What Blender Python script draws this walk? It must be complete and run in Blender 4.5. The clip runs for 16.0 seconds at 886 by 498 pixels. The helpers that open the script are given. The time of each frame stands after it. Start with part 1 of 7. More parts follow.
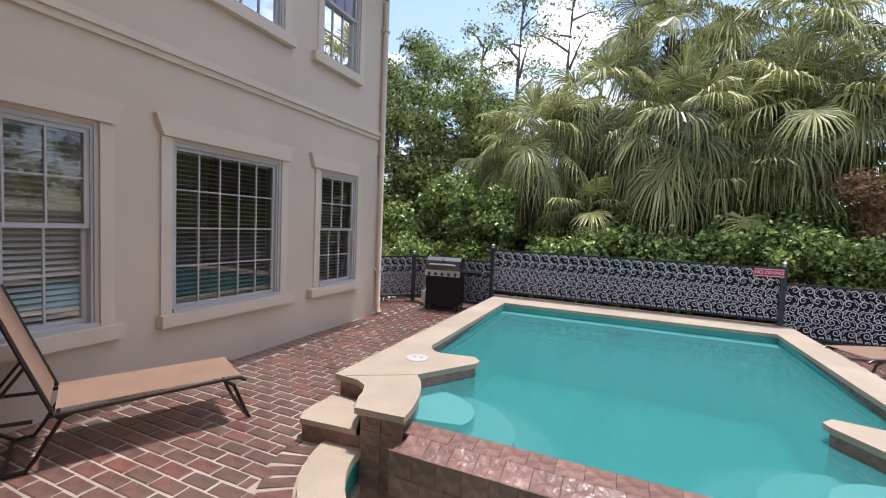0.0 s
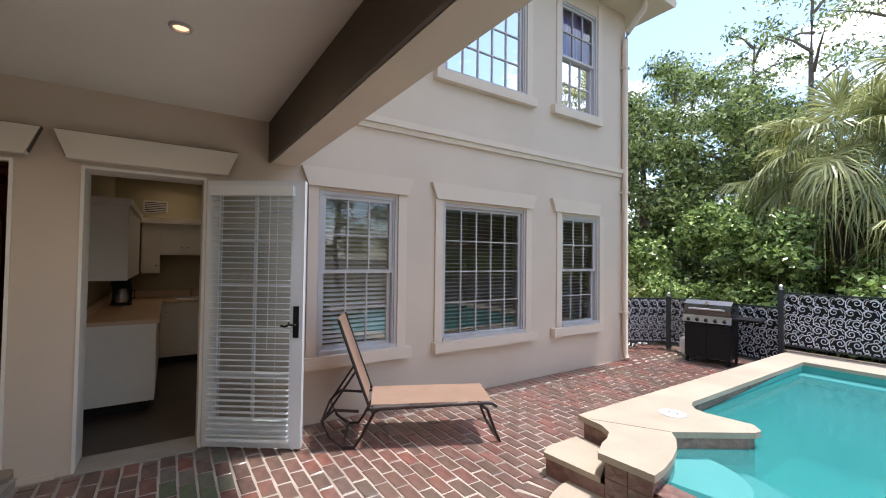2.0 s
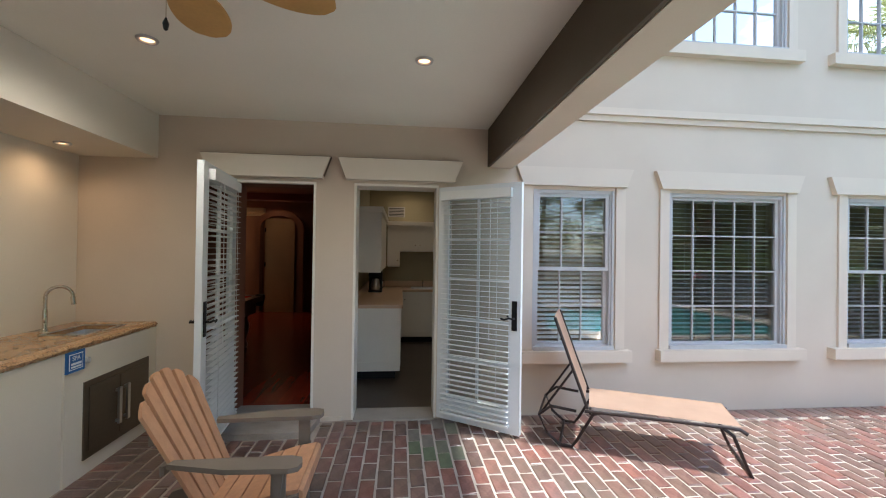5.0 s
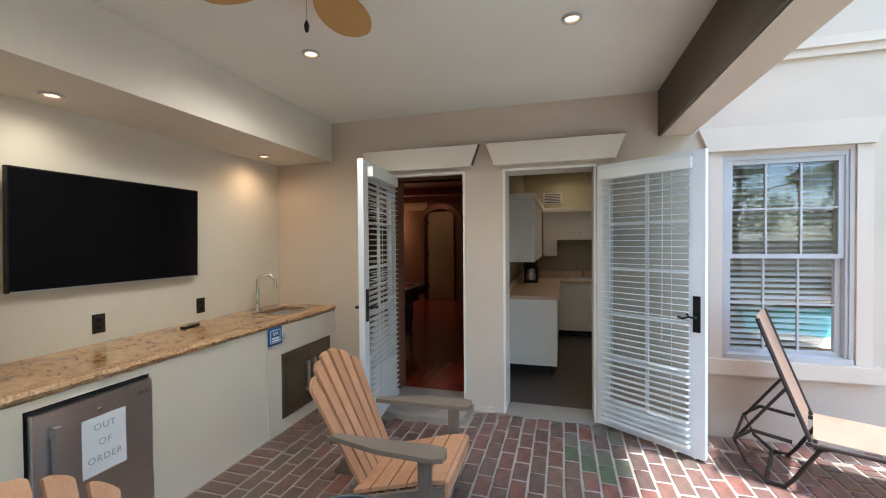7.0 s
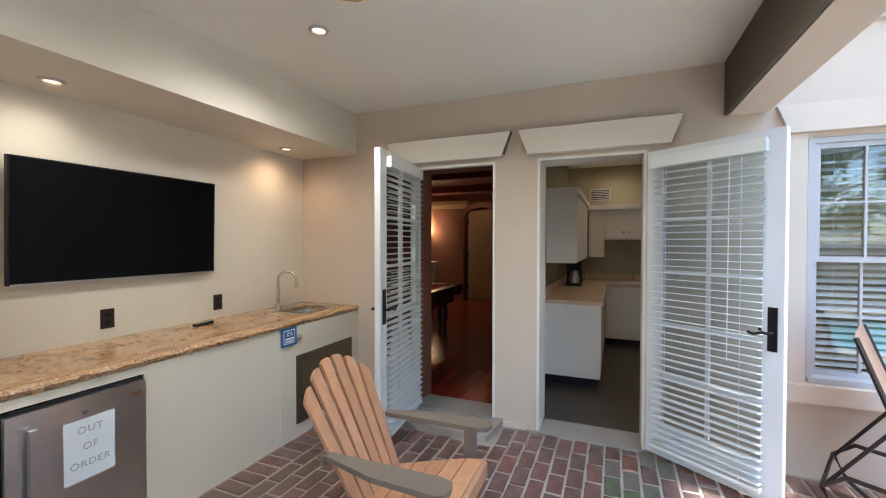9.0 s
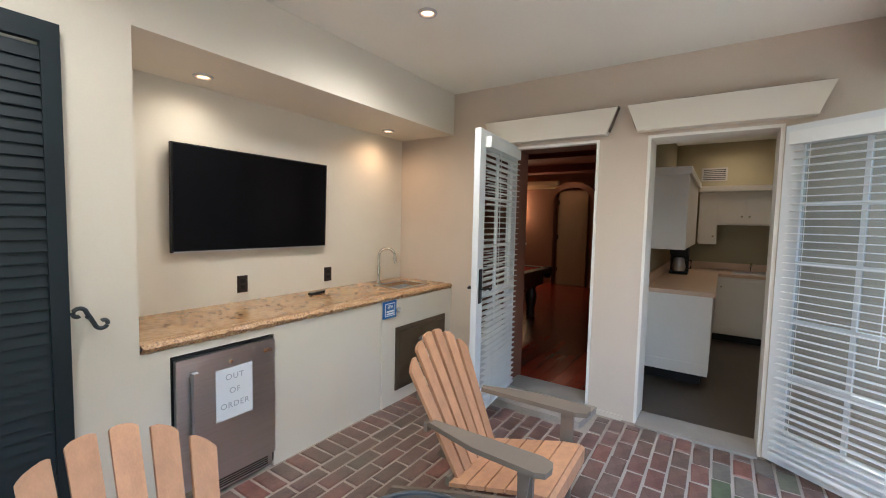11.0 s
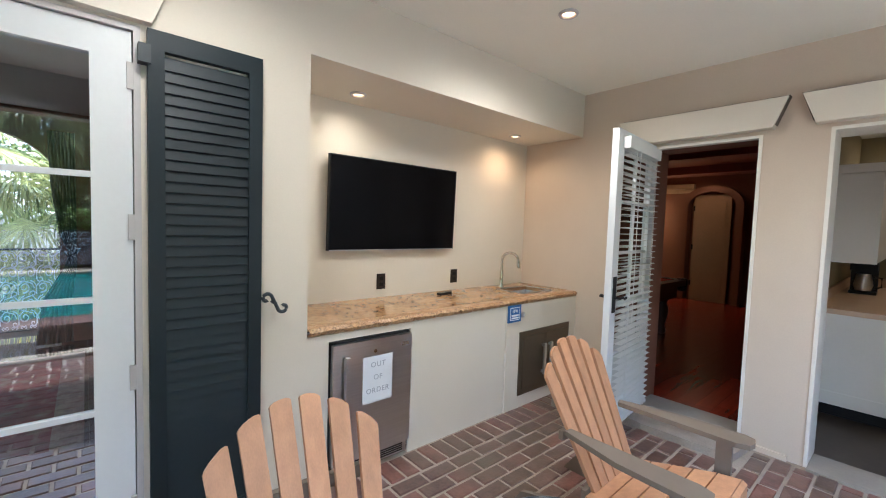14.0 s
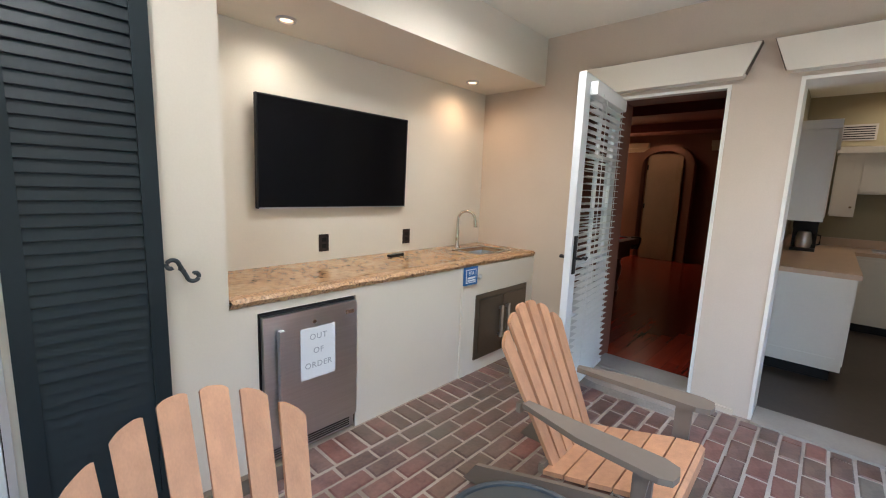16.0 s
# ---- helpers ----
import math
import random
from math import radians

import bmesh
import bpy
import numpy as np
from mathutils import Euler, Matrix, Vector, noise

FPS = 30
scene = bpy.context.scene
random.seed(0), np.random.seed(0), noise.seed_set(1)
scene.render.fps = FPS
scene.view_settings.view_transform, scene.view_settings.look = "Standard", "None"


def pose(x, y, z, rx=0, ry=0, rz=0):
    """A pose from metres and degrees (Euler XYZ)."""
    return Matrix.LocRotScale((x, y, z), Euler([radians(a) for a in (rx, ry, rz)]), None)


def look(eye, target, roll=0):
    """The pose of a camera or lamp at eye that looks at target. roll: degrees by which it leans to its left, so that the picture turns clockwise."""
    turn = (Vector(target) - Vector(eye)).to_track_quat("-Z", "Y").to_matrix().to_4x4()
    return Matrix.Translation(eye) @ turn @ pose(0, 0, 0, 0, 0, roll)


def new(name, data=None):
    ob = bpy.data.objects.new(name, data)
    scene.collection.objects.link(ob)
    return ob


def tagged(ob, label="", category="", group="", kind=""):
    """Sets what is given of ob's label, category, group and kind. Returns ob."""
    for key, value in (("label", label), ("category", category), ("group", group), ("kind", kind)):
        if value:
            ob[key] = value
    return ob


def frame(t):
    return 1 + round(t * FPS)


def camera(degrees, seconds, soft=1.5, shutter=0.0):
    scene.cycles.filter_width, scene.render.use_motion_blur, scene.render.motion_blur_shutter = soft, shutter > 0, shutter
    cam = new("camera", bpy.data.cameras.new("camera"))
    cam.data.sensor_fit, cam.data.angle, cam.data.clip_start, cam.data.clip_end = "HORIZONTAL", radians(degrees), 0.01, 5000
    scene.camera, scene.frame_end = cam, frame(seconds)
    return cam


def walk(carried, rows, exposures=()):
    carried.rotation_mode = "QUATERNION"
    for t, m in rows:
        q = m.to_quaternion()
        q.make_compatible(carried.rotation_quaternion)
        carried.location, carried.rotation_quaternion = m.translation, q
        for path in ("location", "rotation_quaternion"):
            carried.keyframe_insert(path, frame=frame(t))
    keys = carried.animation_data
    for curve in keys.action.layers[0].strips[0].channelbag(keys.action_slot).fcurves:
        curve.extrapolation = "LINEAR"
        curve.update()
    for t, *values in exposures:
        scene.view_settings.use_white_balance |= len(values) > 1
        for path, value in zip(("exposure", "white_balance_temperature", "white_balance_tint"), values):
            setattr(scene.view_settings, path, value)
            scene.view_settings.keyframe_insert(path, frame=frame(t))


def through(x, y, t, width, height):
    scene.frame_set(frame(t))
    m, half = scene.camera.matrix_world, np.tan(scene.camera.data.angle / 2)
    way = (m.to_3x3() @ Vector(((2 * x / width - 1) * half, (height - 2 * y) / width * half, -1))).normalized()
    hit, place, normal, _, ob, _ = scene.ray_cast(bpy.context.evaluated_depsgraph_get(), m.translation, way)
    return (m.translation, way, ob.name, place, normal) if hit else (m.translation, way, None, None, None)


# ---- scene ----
cam = camera(94.1, 16.0, soft=1.1)
# seconds, eye, target, roll
PATH = [
    (0, (-0.053, 0.026, 1.461), (-0.847, 1.858, 1.348), 2.4),
    (0.5, (0.03, 0.16, 1.441), (-0.926, 1.915, 1.356), 2.0),
    (1, (0.053, 0.145, 1.451), (-1.148, 1.744, 1.411), 1.4),
    (1.5, (0.067, 0.019, 1.464), (-1.387, 1.392, 1.472), 0.9),
    (2, (0.074, -0.078, 1.472), (-1.594, 1.025, 1.523), 0.7),
    (2.5, (0.068, -0.133, 1.502), (-1.741, 0.716, 1.572), 0.9),
    (3, (0.076, -0.155, 1.494), (-1.817, 0.487, 1.569), 1.1),
    (5.5, (0.066, -0.201, 1.487), (-1.933, -0.17, 1.478), 0.4),
    (6, (0.015, -0.236, 1.491), (-1.974, -0.441, 1.463), -0.1),
    (6.5, (-0.044, -0.184, 1.475), (-2.001, -0.595, 1.447), -0.3),
    (7, (-0.115, -0.111, 1.473), (-2.035, -0.668, 1.439), -0.5),
    (7.5, (-0.256, -0.117, 1.458), (-2.148, -0.764, 1.424), -0.4),
    (8, (-0.417, -0.063, 1.453), (-2.284, -0.778, 1.425), -0.2),
    (10.5, (-0.465, -0.046, 1.446), (-2.221, -0.997, 1.34), 0.8),
    (11, (-0.388, -0.126, 1.452), (-2.04, -1.245, 1.319), 1.3),
    (11.5, (-0.342, -0.2, 1.447), (-1.868, -1.486, 1.322), 1.6),
    (12, (-0.299, -0.227, 1.435), (-1.711, -1.641, 1.349), 1.6),
    (12.5, (-0.273, -0.228, 1.47), (-1.595, -1.728, 1.444), 1.6),
    (13, (-0.255, -0.214, 1.5), (-1.545, -1.743, 1.502), 1.6),
    (13.5, (-0.265, -0.212, 1.466), (-1.561, -1.735, 1.426), 1.7),
    (14, (-0.271, -0.217, 1.428), (-1.581, -1.724, 1.313), 1.9),
    (14.5, (-0.263, -0.231, 1.412), (-1.58, -1.722, 1.21), 2.2),
    (15, (-0.278, -0.239, 1.4), (-1.607, -1.711, 1.141), 2.2),
    (15.5, (-0.404, -0.296, 1.394), (-1.768, -1.728, 1.094), 2.2),
    (16, (-0.483, -0.377, 1.4), (-1.929, -1.725, 1.099), 2.2),
]

EXPOSURES = [(0.0, 0.98, 6550, 18), (1.0, 1.08, 6500, 17), (2.0, 1.42, 6300, 14), (3.0, 1.9, 5950, 9), (5.5, 2.1, 5850, 6), (6.5, 2.4, 5650, 5), (8.0, 2.62, 5600, 6), (11.0, 2.82, 5600, 8), (14.5, 2.92, 5500, 8), (16.0, 2.95, 5500, 9)]
walk(cam, [(t, look(eye, target, roll)) for t, eye, target, roll in PATH], EXPOSURES)

# ---- world and sun ----
SUN_TO = Vector((0.065, 0.21, 0.95)).normalized()
world = bpy.data.worlds.new("sky")
scene.world = world
world.use_nodes = True
wn, wl = world.node_tree.nodes, world.node_tree.links
wn.clear()
sky = wn.new("ShaderNodeTexSky")
sky.sky_type, sky.sun_disc = "NISHITA", False
sky.sun_elevation = math.asin(SUN_TO.z)
sky.sun_rotation = math.atan2(SUN_TO.x, SUN_TO.y)
sky.dust_density, sky.ozone_density = 1.0, 1.5
coord = wn.new("ShaderNodeTexCoord")
squash = wn.new("ShaderNodeMapping")
squash.inputs["Scale"].default_value = (1.0, 1.0, 2.2)
puffs = wn.new("ShaderNodeTexNoise")
puffs.inputs["Scale"].default_value, puffs.inputs["Detail"].default_value, puffs.inputs["Roughness"].default_value = 3.2, 9.0, 0.55
ramp = wn.new("ShaderNodeValToRGB")
ramp.color_ramp.elements[0].position, ramp.color_ramp.elements[1].position = 0.49, 0.65
blend = wn.new("ShaderNodeMix")
blend.data_type = "RGBA"
blend.inputs["B"].default_value = (7.8, 8.0, 8.4, 1)
back = wn.new("ShaderNodeBackground")
back.inputs["Strength"].default_value = 0.15
wout = wn.new("ShaderNodeOutputWorld")
wl.new(coord.outputs["Generated"], squash.inputs["Vector"])
wl.new(squash.outputs["Vector"], puffs.inputs["Vector"])
wl.new(puffs.outputs["Fac"], ramp.inputs["Fac"])
wl.new(ramp.outputs["Color"], blend.inputs["Factor"])
wl.new(sky.outputs["Color"], blend.inputs["A"])
wl.new(blend.outputs["Result"], back.inputs["Color"])
wl.new(back.outputs["Background"], wout.inputs["Surface"])
sun_data = bpy.data.lights.new("sun", "SUN")
sun_data.energy, sun_data.angle, sun_data.color = 2.3, radians(4.5), (1.0, 0.96, 0.89)
sun = new("sun", sun_data)
sun.matrix_world = look(SUN_TO * 40, (0, 0, 0))

# ---- materials ----
def material(name, color, rough=0.6, metal=0.0, vary=0.12, scale=6.0, grain=60.0, bump=0.15, depth=0.004,
             dirt=None, dirt_amount=0.3, random_tint=0.0, spec=0.5, stretch=(1, 1, 1), island=0.0, coat=0.0):
    """Base colour with variation at two scales, relief, stains, and a tint for each piece."""
    m = bpy.data.materials.new(name)
    m.use_nodes = True
    n, l = m.node_tree.nodes, m.node_tree.links
    p = n["Principled BSDF"]
    p.inputs["Roughness"].default_value, p.inputs["Metallic"].default_value = rough, metal
    p.inputs["Specular IOR Level"].default_value = spec
    p.inputs["Coat Weight"].default_value = coat
    tc = n.new("ShaderNodeTexCoord")
    mp = n.new("ShaderNodeMapping")
    mp.inputs["Scale"].default_value = stretch
    l.new(tc.outputs["Object"], mp.inputs["Vector"])
    big = n.new("ShaderNodeTexNoise")
    big.inputs["Scale"].default_value, big.inputs["Detail"].default_value = scale, 6
    fine = n.new("ShaderNodeTexNoise")
    fine.inputs["Scale"].default_value, fine.inputs["Detail"].default_value = grain, 4
    for t in (big, fine):
        l.new(mp.outputs["Vector"], t.inputs["Vector"])
    add = n.new("ShaderNodeMath")
    add.operation = "MULTIPLY_ADD"
    l.new(fine.outputs["Fac"], add.inputs[0])
    add.inputs[1].default_value = 0.5
    l.new(big.outputs["Fac"], add.inputs[2])
    rng = n.new("ShaderNodeMapRange")
    rng.inputs["From Min"].default_value, rng.inputs["From Max"].default_value = 0.45, 1.05
    rng.inputs["To Min"].default_value, rng.inputs["To Max"].default_value = 1 - vary, 1 + vary
    l.new(add.outputs["Value"], rng.inputs["Value"])
    value = rng.outputs["Result"]
    if random_tint or island:
        info = n.new("ShaderNodeObjectInfo") if random_tint else n.new("ShaderNodeNewGeometry")
        rr = n.new("ShaderNodeMapRange")
        k = random_tint or island
        rr.inputs["To Min"].default_value, rr.inputs["To Max"].default_value = 1 - k, 1 + k
        l.new(info.outputs["Random" if random_tint else "Random Per Island"], rr.inputs["Value"])
        mul = n.new("ShaderNodeMath")
        mul.operation = "MULTIPLY"
        l.new(value, mul.inputs[0])
        l.new(rr.outputs["Result"], mul.inputs[1])
        value = mul.outputs["Value"]
    hsv = n.new("ShaderNodeHueSaturation")
    hsv.inputs["Color"].default_value = (*color, 1)
    l.new(value, hsv.inputs["Value"])
    out = hsv.outputs["Color"]
    if dirt:
        sp = n.new("ShaderNodeTexNoise")
        sp.inputs["Scale"].default_value, sp.inputs["Detail"].default_value = scale * 0.6, 8
        l.new(mp.outputs["Vector"], sp.inputs["Vector"])
        cr = n.new("ShaderNodeMapRange")
        cr.inputs["From Min"].default_value, cr.inputs["From Max"].default_value = 0.5, 0.75
        cr.inputs["To Max"].default_value = dirt_amount
        l.new(sp.outputs["Fac"], cr.inputs["Value"])
        mx = n.new("ShaderNodeMix")
        mx.data_type = "RGBA"
        l.new(cr.outputs["Result"], mx.inputs["Factor"])
        l.new(out, mx.inputs["A"])
        mx.inputs["B"].default_value = (*dirt, 1)
        out = mx.outputs["Result"]
    l.new(out, p.inputs["Base Color"])
    if bump:
        b = n.new("ShaderNodeBump")
        b.inputs["Strength"].default_value, b.inputs["Distance"].default_value = bump, depth
        l.new(add.outputs["Value"], b.inputs["Height"])
        l.new(b.outputs["Normal"], p.inputs["Normal"])
    return m


def palette_material(name, colors, rough=0.8, vary=0.2, grain=60.0, bump=0.5, depth=0.003, source="Object", stain=None, scale=9.0, spec=0.4):
    """Each piece takes one of several colours, with grain and stains over it."""
    m = material(name, (0.5, 0.5, 0.5), rough, 0.0, vary, scale, grain, bump, depth, spec=spec)
    n, l = m.node_tree.nodes, m.node_tree.links
    if source == "Object":
        info = n.new("ShaderNodeObjectInfo").outputs["Random"]
    else:
        info = n.new("ShaderNodeNewGeometry").outputs["Random Per Island"]
    cr = n.new("ShaderNodeValToRGB")
    cr.color_ramp.interpolation = "CONSTANT"
    while len(cr.color_ramp.elements) < len(colors):
        cr.color_ramp.elements.new(0.5)
    for k, c in enumerate(colors):
        cr.color_ramp.elements[k].position = k / len(colors)
        cr.color_ramp.elements[k].color = (*c, 1)
    l.new(info, cr.inputs["Fac"])
    hsv = [x for x in n if x.bl_idname == "ShaderNodeHueSaturation"][0]
    l.new(cr.outputs["Color"], hsv.inputs["Color"])
    if stain:
        geo = n.new("ShaderNodeNewGeometry")
        sp = n.new("ShaderNodeTexNoise")
        sp.inputs["Scale"].default_value, sp.inputs["Detail"].default_value = 1.3, 7
        l.new(geo.outputs["Position"], sp.inputs["Vector"])
        r = n.new("ShaderNodeMapRange")
        r.inputs["From Min"].default_value, r.inputs["From Max"].default_value, r.inputs["To Max"].default_value = 0.48, 0.7, 0.75
        l.new(sp.outputs["Fac"], r.inputs["Value"])
        mx = n.new("ShaderNodeMix")
        mx.data_type = "RGBA"
        mx.inputs["B"].default_value = (*stain, 1)
        l.new(r.outputs["Result"], mx.inputs["Factor"])
        l.new(hsv.outputs["Color"], mx.inputs["A"])
        l.new(mx.outputs["Result"], n["Principled BSDF"].inputs["Base Color"])
    return m


def sheet_glass(name, tint=(0.9, 0.95, 0.94), ior=1.5, ripple=0.0, ripple_scale=3.0):
    """Clear sheet that lets light through and mirrors by Fresnel."""
    m = bpy.data.materials.new(name)
    m.use_nodes = True
    n, l = m.node_tree.nodes, m.node_tree.links
    n.remove(n["Principled BSDF"])
    t, g, f, x = (n.new("ShaderNode" + k) for k in ("BsdfTransparent", "BsdfGlossy", "Fresnel", "MixShader"))
    t.inputs["Color"].default_value = (*tint, 1)
    g.inputs["Roughness"].default_value = 0.0
    f.inputs["IOR"].default_value = ior
    if ripple:
        w, b = n.new("ShaderNodeTexNoise"), n.new("ShaderNodeBump")
        w.inputs["Scale"].default_value, w.inputs["Detail"].default_value = ripple_scale, 3
        tc = n.new("ShaderNodeTexCoord")
        l.new(tc.outputs["Object"], w.inputs["Vector"])
        b.inputs["Strength"].default_value, b.inputs["Distance"].default_value = ripple, 0.05
        l.new(w.outputs["Fac"], b.inputs["Height"])
        l.new(b.outputs["Normal"], g.inputs["Normal"])
        l.new(b.outputs["Normal"], f.inputs["Normal"])
    l.new(f.outputs["Fac"], x.inputs["Fac"])
    l.new(t.outputs["BSDF"], x.inputs[1])
    l.new(g.outputs["BSDF"], x.inputs[2])
    l.new(x.outputs["Shader"], n["Material Output"].inputs["Surface"])
    return m


def milky_water(name, tint, body, cloudy=0.55, surface=True):
    """Water whose cloudiness scatters light, under a mirror surface."""
    m = sheet_glass(name, tint, 1.33, 0.12, 1.6)
    n, l = m.node_tree.nodes, m.node_tree.links
    [k for k in n if k.bl_idname == "ShaderNodeBsdfAnisotropic" or k.bl_idname == "ShaderNodeBsdfGlossy"][0].inputs["Roughness"].default_value = 0.12
    d, x = n.new("ShaderNodeBsdfDiffuse"), n.new("ShaderNodeMixShader")
    d.inputs["Color"].default_value = (*body, 1)
    x.inputs["Fac"].default_value = cloudy
    clear = [k for k in n if k.bl_idname == "ShaderNodeBsdfTransparent"][0]
    top = [k for k in n if k.bl_idname == "ShaderNodeMixShader" and k is not x and k != x][0]
    l.new(clear.outputs["BSDF"], x.inputs[1])
    l.new(d.outputs["BSDF"], x.inputs[2])
    l.new(x.outputs["Shader"], top.inputs[1])
    if not surface:
        l.new(x.outputs["Shader"], n["Material Output"].inputs["Surface"])
    return m


def glowing(name, color, strength):
    m = bpy.data.materials.new(name)
    m.use_nodes = True
    p = m.node_tree.nodes["Principled BSDF"]
    p.inputs["Base Color"].default_value = (*color, 1)
    p.inputs["Emission Color"].default_value = (*color, 1)
    p.inputs["Emission Strength"].default_value = strength
    return m


def leaf_material(name, color, color2, rough=0.45, through=0.35, whole=0.0):
    """Leaf colours between two greens; whole is the share that a frond has in common."""
    m = material(name, color, rough, vary=0.25, scale=3, grain=20, bump=0.0, spec=0.4)
    n, l = m.node_tree.nodes, m.node_tree.links
    p = n["Principled BSDF"]
    hsv = [x for x in n if x.bl_idname == "ShaderNodeHueSaturation"][0]
    geo = n.new("ShaderNodeNewGeometry")
    mx = n.new("ShaderNodeMix")
    mx.data_type = "RGBA"
    mx.inputs["A"].default_value, mx.inputs["B"].default_value = (*color, 1), (*color2, 1)
    pick = geo.outputs["Random Per Island"]
    if whole:
        info, both = n.new("ShaderNodeObjectInfo"), n.new("ShaderNodeMix")
        both.inputs["Factor"].default_value = whole
        l.new(pick, both.inputs["A"])
        l.new(info.outputs["Random"], both.inputs["B"])
        pick = both.outputs["Result"]
    l.new(pick, mx.inputs["Factor"])
    l.new(mx.outputs["Result"], hsv.inputs["Color"])
    tr, add = n.new("ShaderNodeBsdfTranslucent"), n.new("ShaderNodeMixShader")
    l.new(hsv.outputs["Color"], tr.inputs["Color"])
    add.inputs["Fac"].default_value = through
    l.new(p.outputs["BSDF"], add.inputs[1])
    l.new(tr.outputs["BSDF"], add.inputs[2])
    l.new(add.outputs["Shader"], n["Material Output"].inputs["Surface"])
    return m


STUCCO = material("taupe_stucco", (0.63, 0.525, 0.415), 0.9, vary=0.05, scale=1.6, grain=140, bump=0.25, depth=0.003, dirt=(0.50, 0.41, 0.32), dirt_amount=0.3)
TRIM_STUCCO = material("taupe_trim", (0.67, 0.565, 0.45), 0.85, vary=0.04, scale=2.5, grain=160, bump=0.15, depth=0.002)
PORCH_PAINT = material("porch_paint", (0.715, 0.655, 0.55), 0.75, vary=0.04, scale=1.4, grain=120, bump=0.15, depth=0.002, dirt=(0.61, 0.555, 0.455), dirt_amount=0.3)
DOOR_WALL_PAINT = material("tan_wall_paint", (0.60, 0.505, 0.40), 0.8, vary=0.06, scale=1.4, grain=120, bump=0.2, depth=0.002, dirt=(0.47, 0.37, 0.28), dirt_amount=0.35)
CEILING_PAINT = material("ceiling_paint", (0.82, 0.80, 0.71), 0.8, vary=0.04, scale=1.0, grain=90, bump=0.1, depth=0.002, dirt=(0.66, 0.645, 0.56), dirt_amount=0.3)
# Dark tone of the beam facing; also paints the shadow lines over headers.
DARK_BROWN = material("dark_brown", (0.105, 0.082, 0.058), 0.8, vary=0.1, scale=2, grain=80, bump=0.15)
WHITE = material("white_paint", (0.49, 0.47, 0.455), 0.4, vary=0.05, scale=3, grain=60, bump=0.05, dirt=(0.42, 0.39, 0.36), dirt_amount=0.25)
DOOR_WHITE = material("door_white", (0.70, 0.72, 0.72), 0.35, vary=0.03, scale=3, grain=60, bump=0.04)
FRAME_CREAM = material("cream_frame_paint", (0.78, 0.74, 0.66), 0.45, vary=0.05, scale=3, grain=60, bump=0.05, dirt=(0.62, 0.55, 0.45), dirt_amount=0.3)
SLAT_WHITE = material("blind_white", (0.76, 0.77, 0.74), 0.45, vary=0.03, scale=3, grain=40, bump=0.0)
DOOR_MIRROR = sheet_glass("parlour_door_glass", (0.86, 0.9, 0.93), ior=2.5)
GLASS = sheet_glass("window_glass", (0.90, 0.93, 0.92), ior=2.1)
CLEAR_GLASS = sheet_glass("door_glass", (0.56, 0.61, 0.59), ior=1.7)
STONE = material("cream_coping_stone", (0.385, 0.325, 0.25), 0.8, vary=0.16, scale=2.2, grain=60, bump=0.4, dirt=(0.28, 0.225, 0.16), dirt_amount=0.55)
MORTAR = material("pale_mortar", (0.36, 0.31, 0.26), 0.95, vary=0.25, scale=3, grain=90, bump=0.5, dirt=(0.15, 0.12, 0.09), dirt_amount=0.75)
BRICKS = [(0.160, 0.082, 0.066), (0.138, 0.078, 0.064), (0.130, 0.080, 0.064), (0.190, 0.084, 0.066), (0.118, 0.072, 0.060), (0.166, 0.080, 0.067), (0.148, 0.088, 0.074), (0.155, 0.074, 0.062)]
BRICK = palette_material("worn_paver_brick", BRICKS, 0.27, 0.42, 55, 0.6, 0.004, "Object", (0.115, 0.098, 0.072), spec=0.6)
BRICK_FAR = palette_material("worn_paver_brick_field", BRICKS, 0.30, 0.42, 55, 0.6, 0.004, "Island", (0.115, 0.098, 0.072), spec=0.6)
TILE = palette_material("wet_brown_tile", [(0.225, 0.13, 0.105), (0.25, 0.148, 0.122), (0.20, 0.118, 0.097), (0.24, 0.145, 0.122)], 0.08, 0.3, 16, 1.0, 0.02, "Object", scale=14)
PLASTER = material("teal_pool_plaster", (0.07, 0.42, 0.385), 0.8, vary=0.08, scale=1.2, grain=20, bump=0.0)
PALE_PLASTER = material("pale_step_plaster", (0.33, 0.52, 0.53), 0.8, vary=0.08, scale=3, grain=20, bump=0.0)
WATER = milky_water("pool_water", (0.50, 0.84, 0.84), (0.048, 0.25, 0.255), 0.5)
MURK = milky_water("cloudy_pool_water", (0.86, 0.97, 0.97), (0.048, 0.25, 0.255), 0.36, False)
IRON = material("black_iron", (0.028, 0.036, 0.042), 0.45, metal=0.0, vary=0.2, scale=8, grain=80, bump=0.2)
SCROLL_IRON = material("weathered_cast_iron", (0.74, 0.76, 0.80), 0.36, metal=0.15, vary=0.35, scale=9, grain=60, bump=0.3, dirt=(0.6, 0.62, 0.66), dirt_amount=0.5)
BLACK = material("black_enamel", (0.012, 0.012, 0.013), 0.4, vary=0.1, grain=50, bump=0.05, spec=0.2)
STEEL = material("brushed_steel", (0.70, 0.70, 0.70), 0.30, metal=1.0, vary=0.08, scale=2, grain=40, bump=0.05, stretch=(1, 1, 40))
CHROME = material("satin_nickel", (0.62, 0.57, 0.48), 0.2, metal=1.0, vary=0.04, bump=0.0)
SHUTTER_PAINT = material("charcoal_shutter_paint", (0.011, 0.019, 0.024), 0.5, vary=0.12, scale=5, grain=70, bump=0.1, spec=0.35)
CEDAR = material("orange_slat_wood", (0.53, 0.285, 0.155), 0.5, vary=0.14, scale=5, grain=40, bump=0.15, stretch=(6, 6, 0.6), random_tint=0.1)
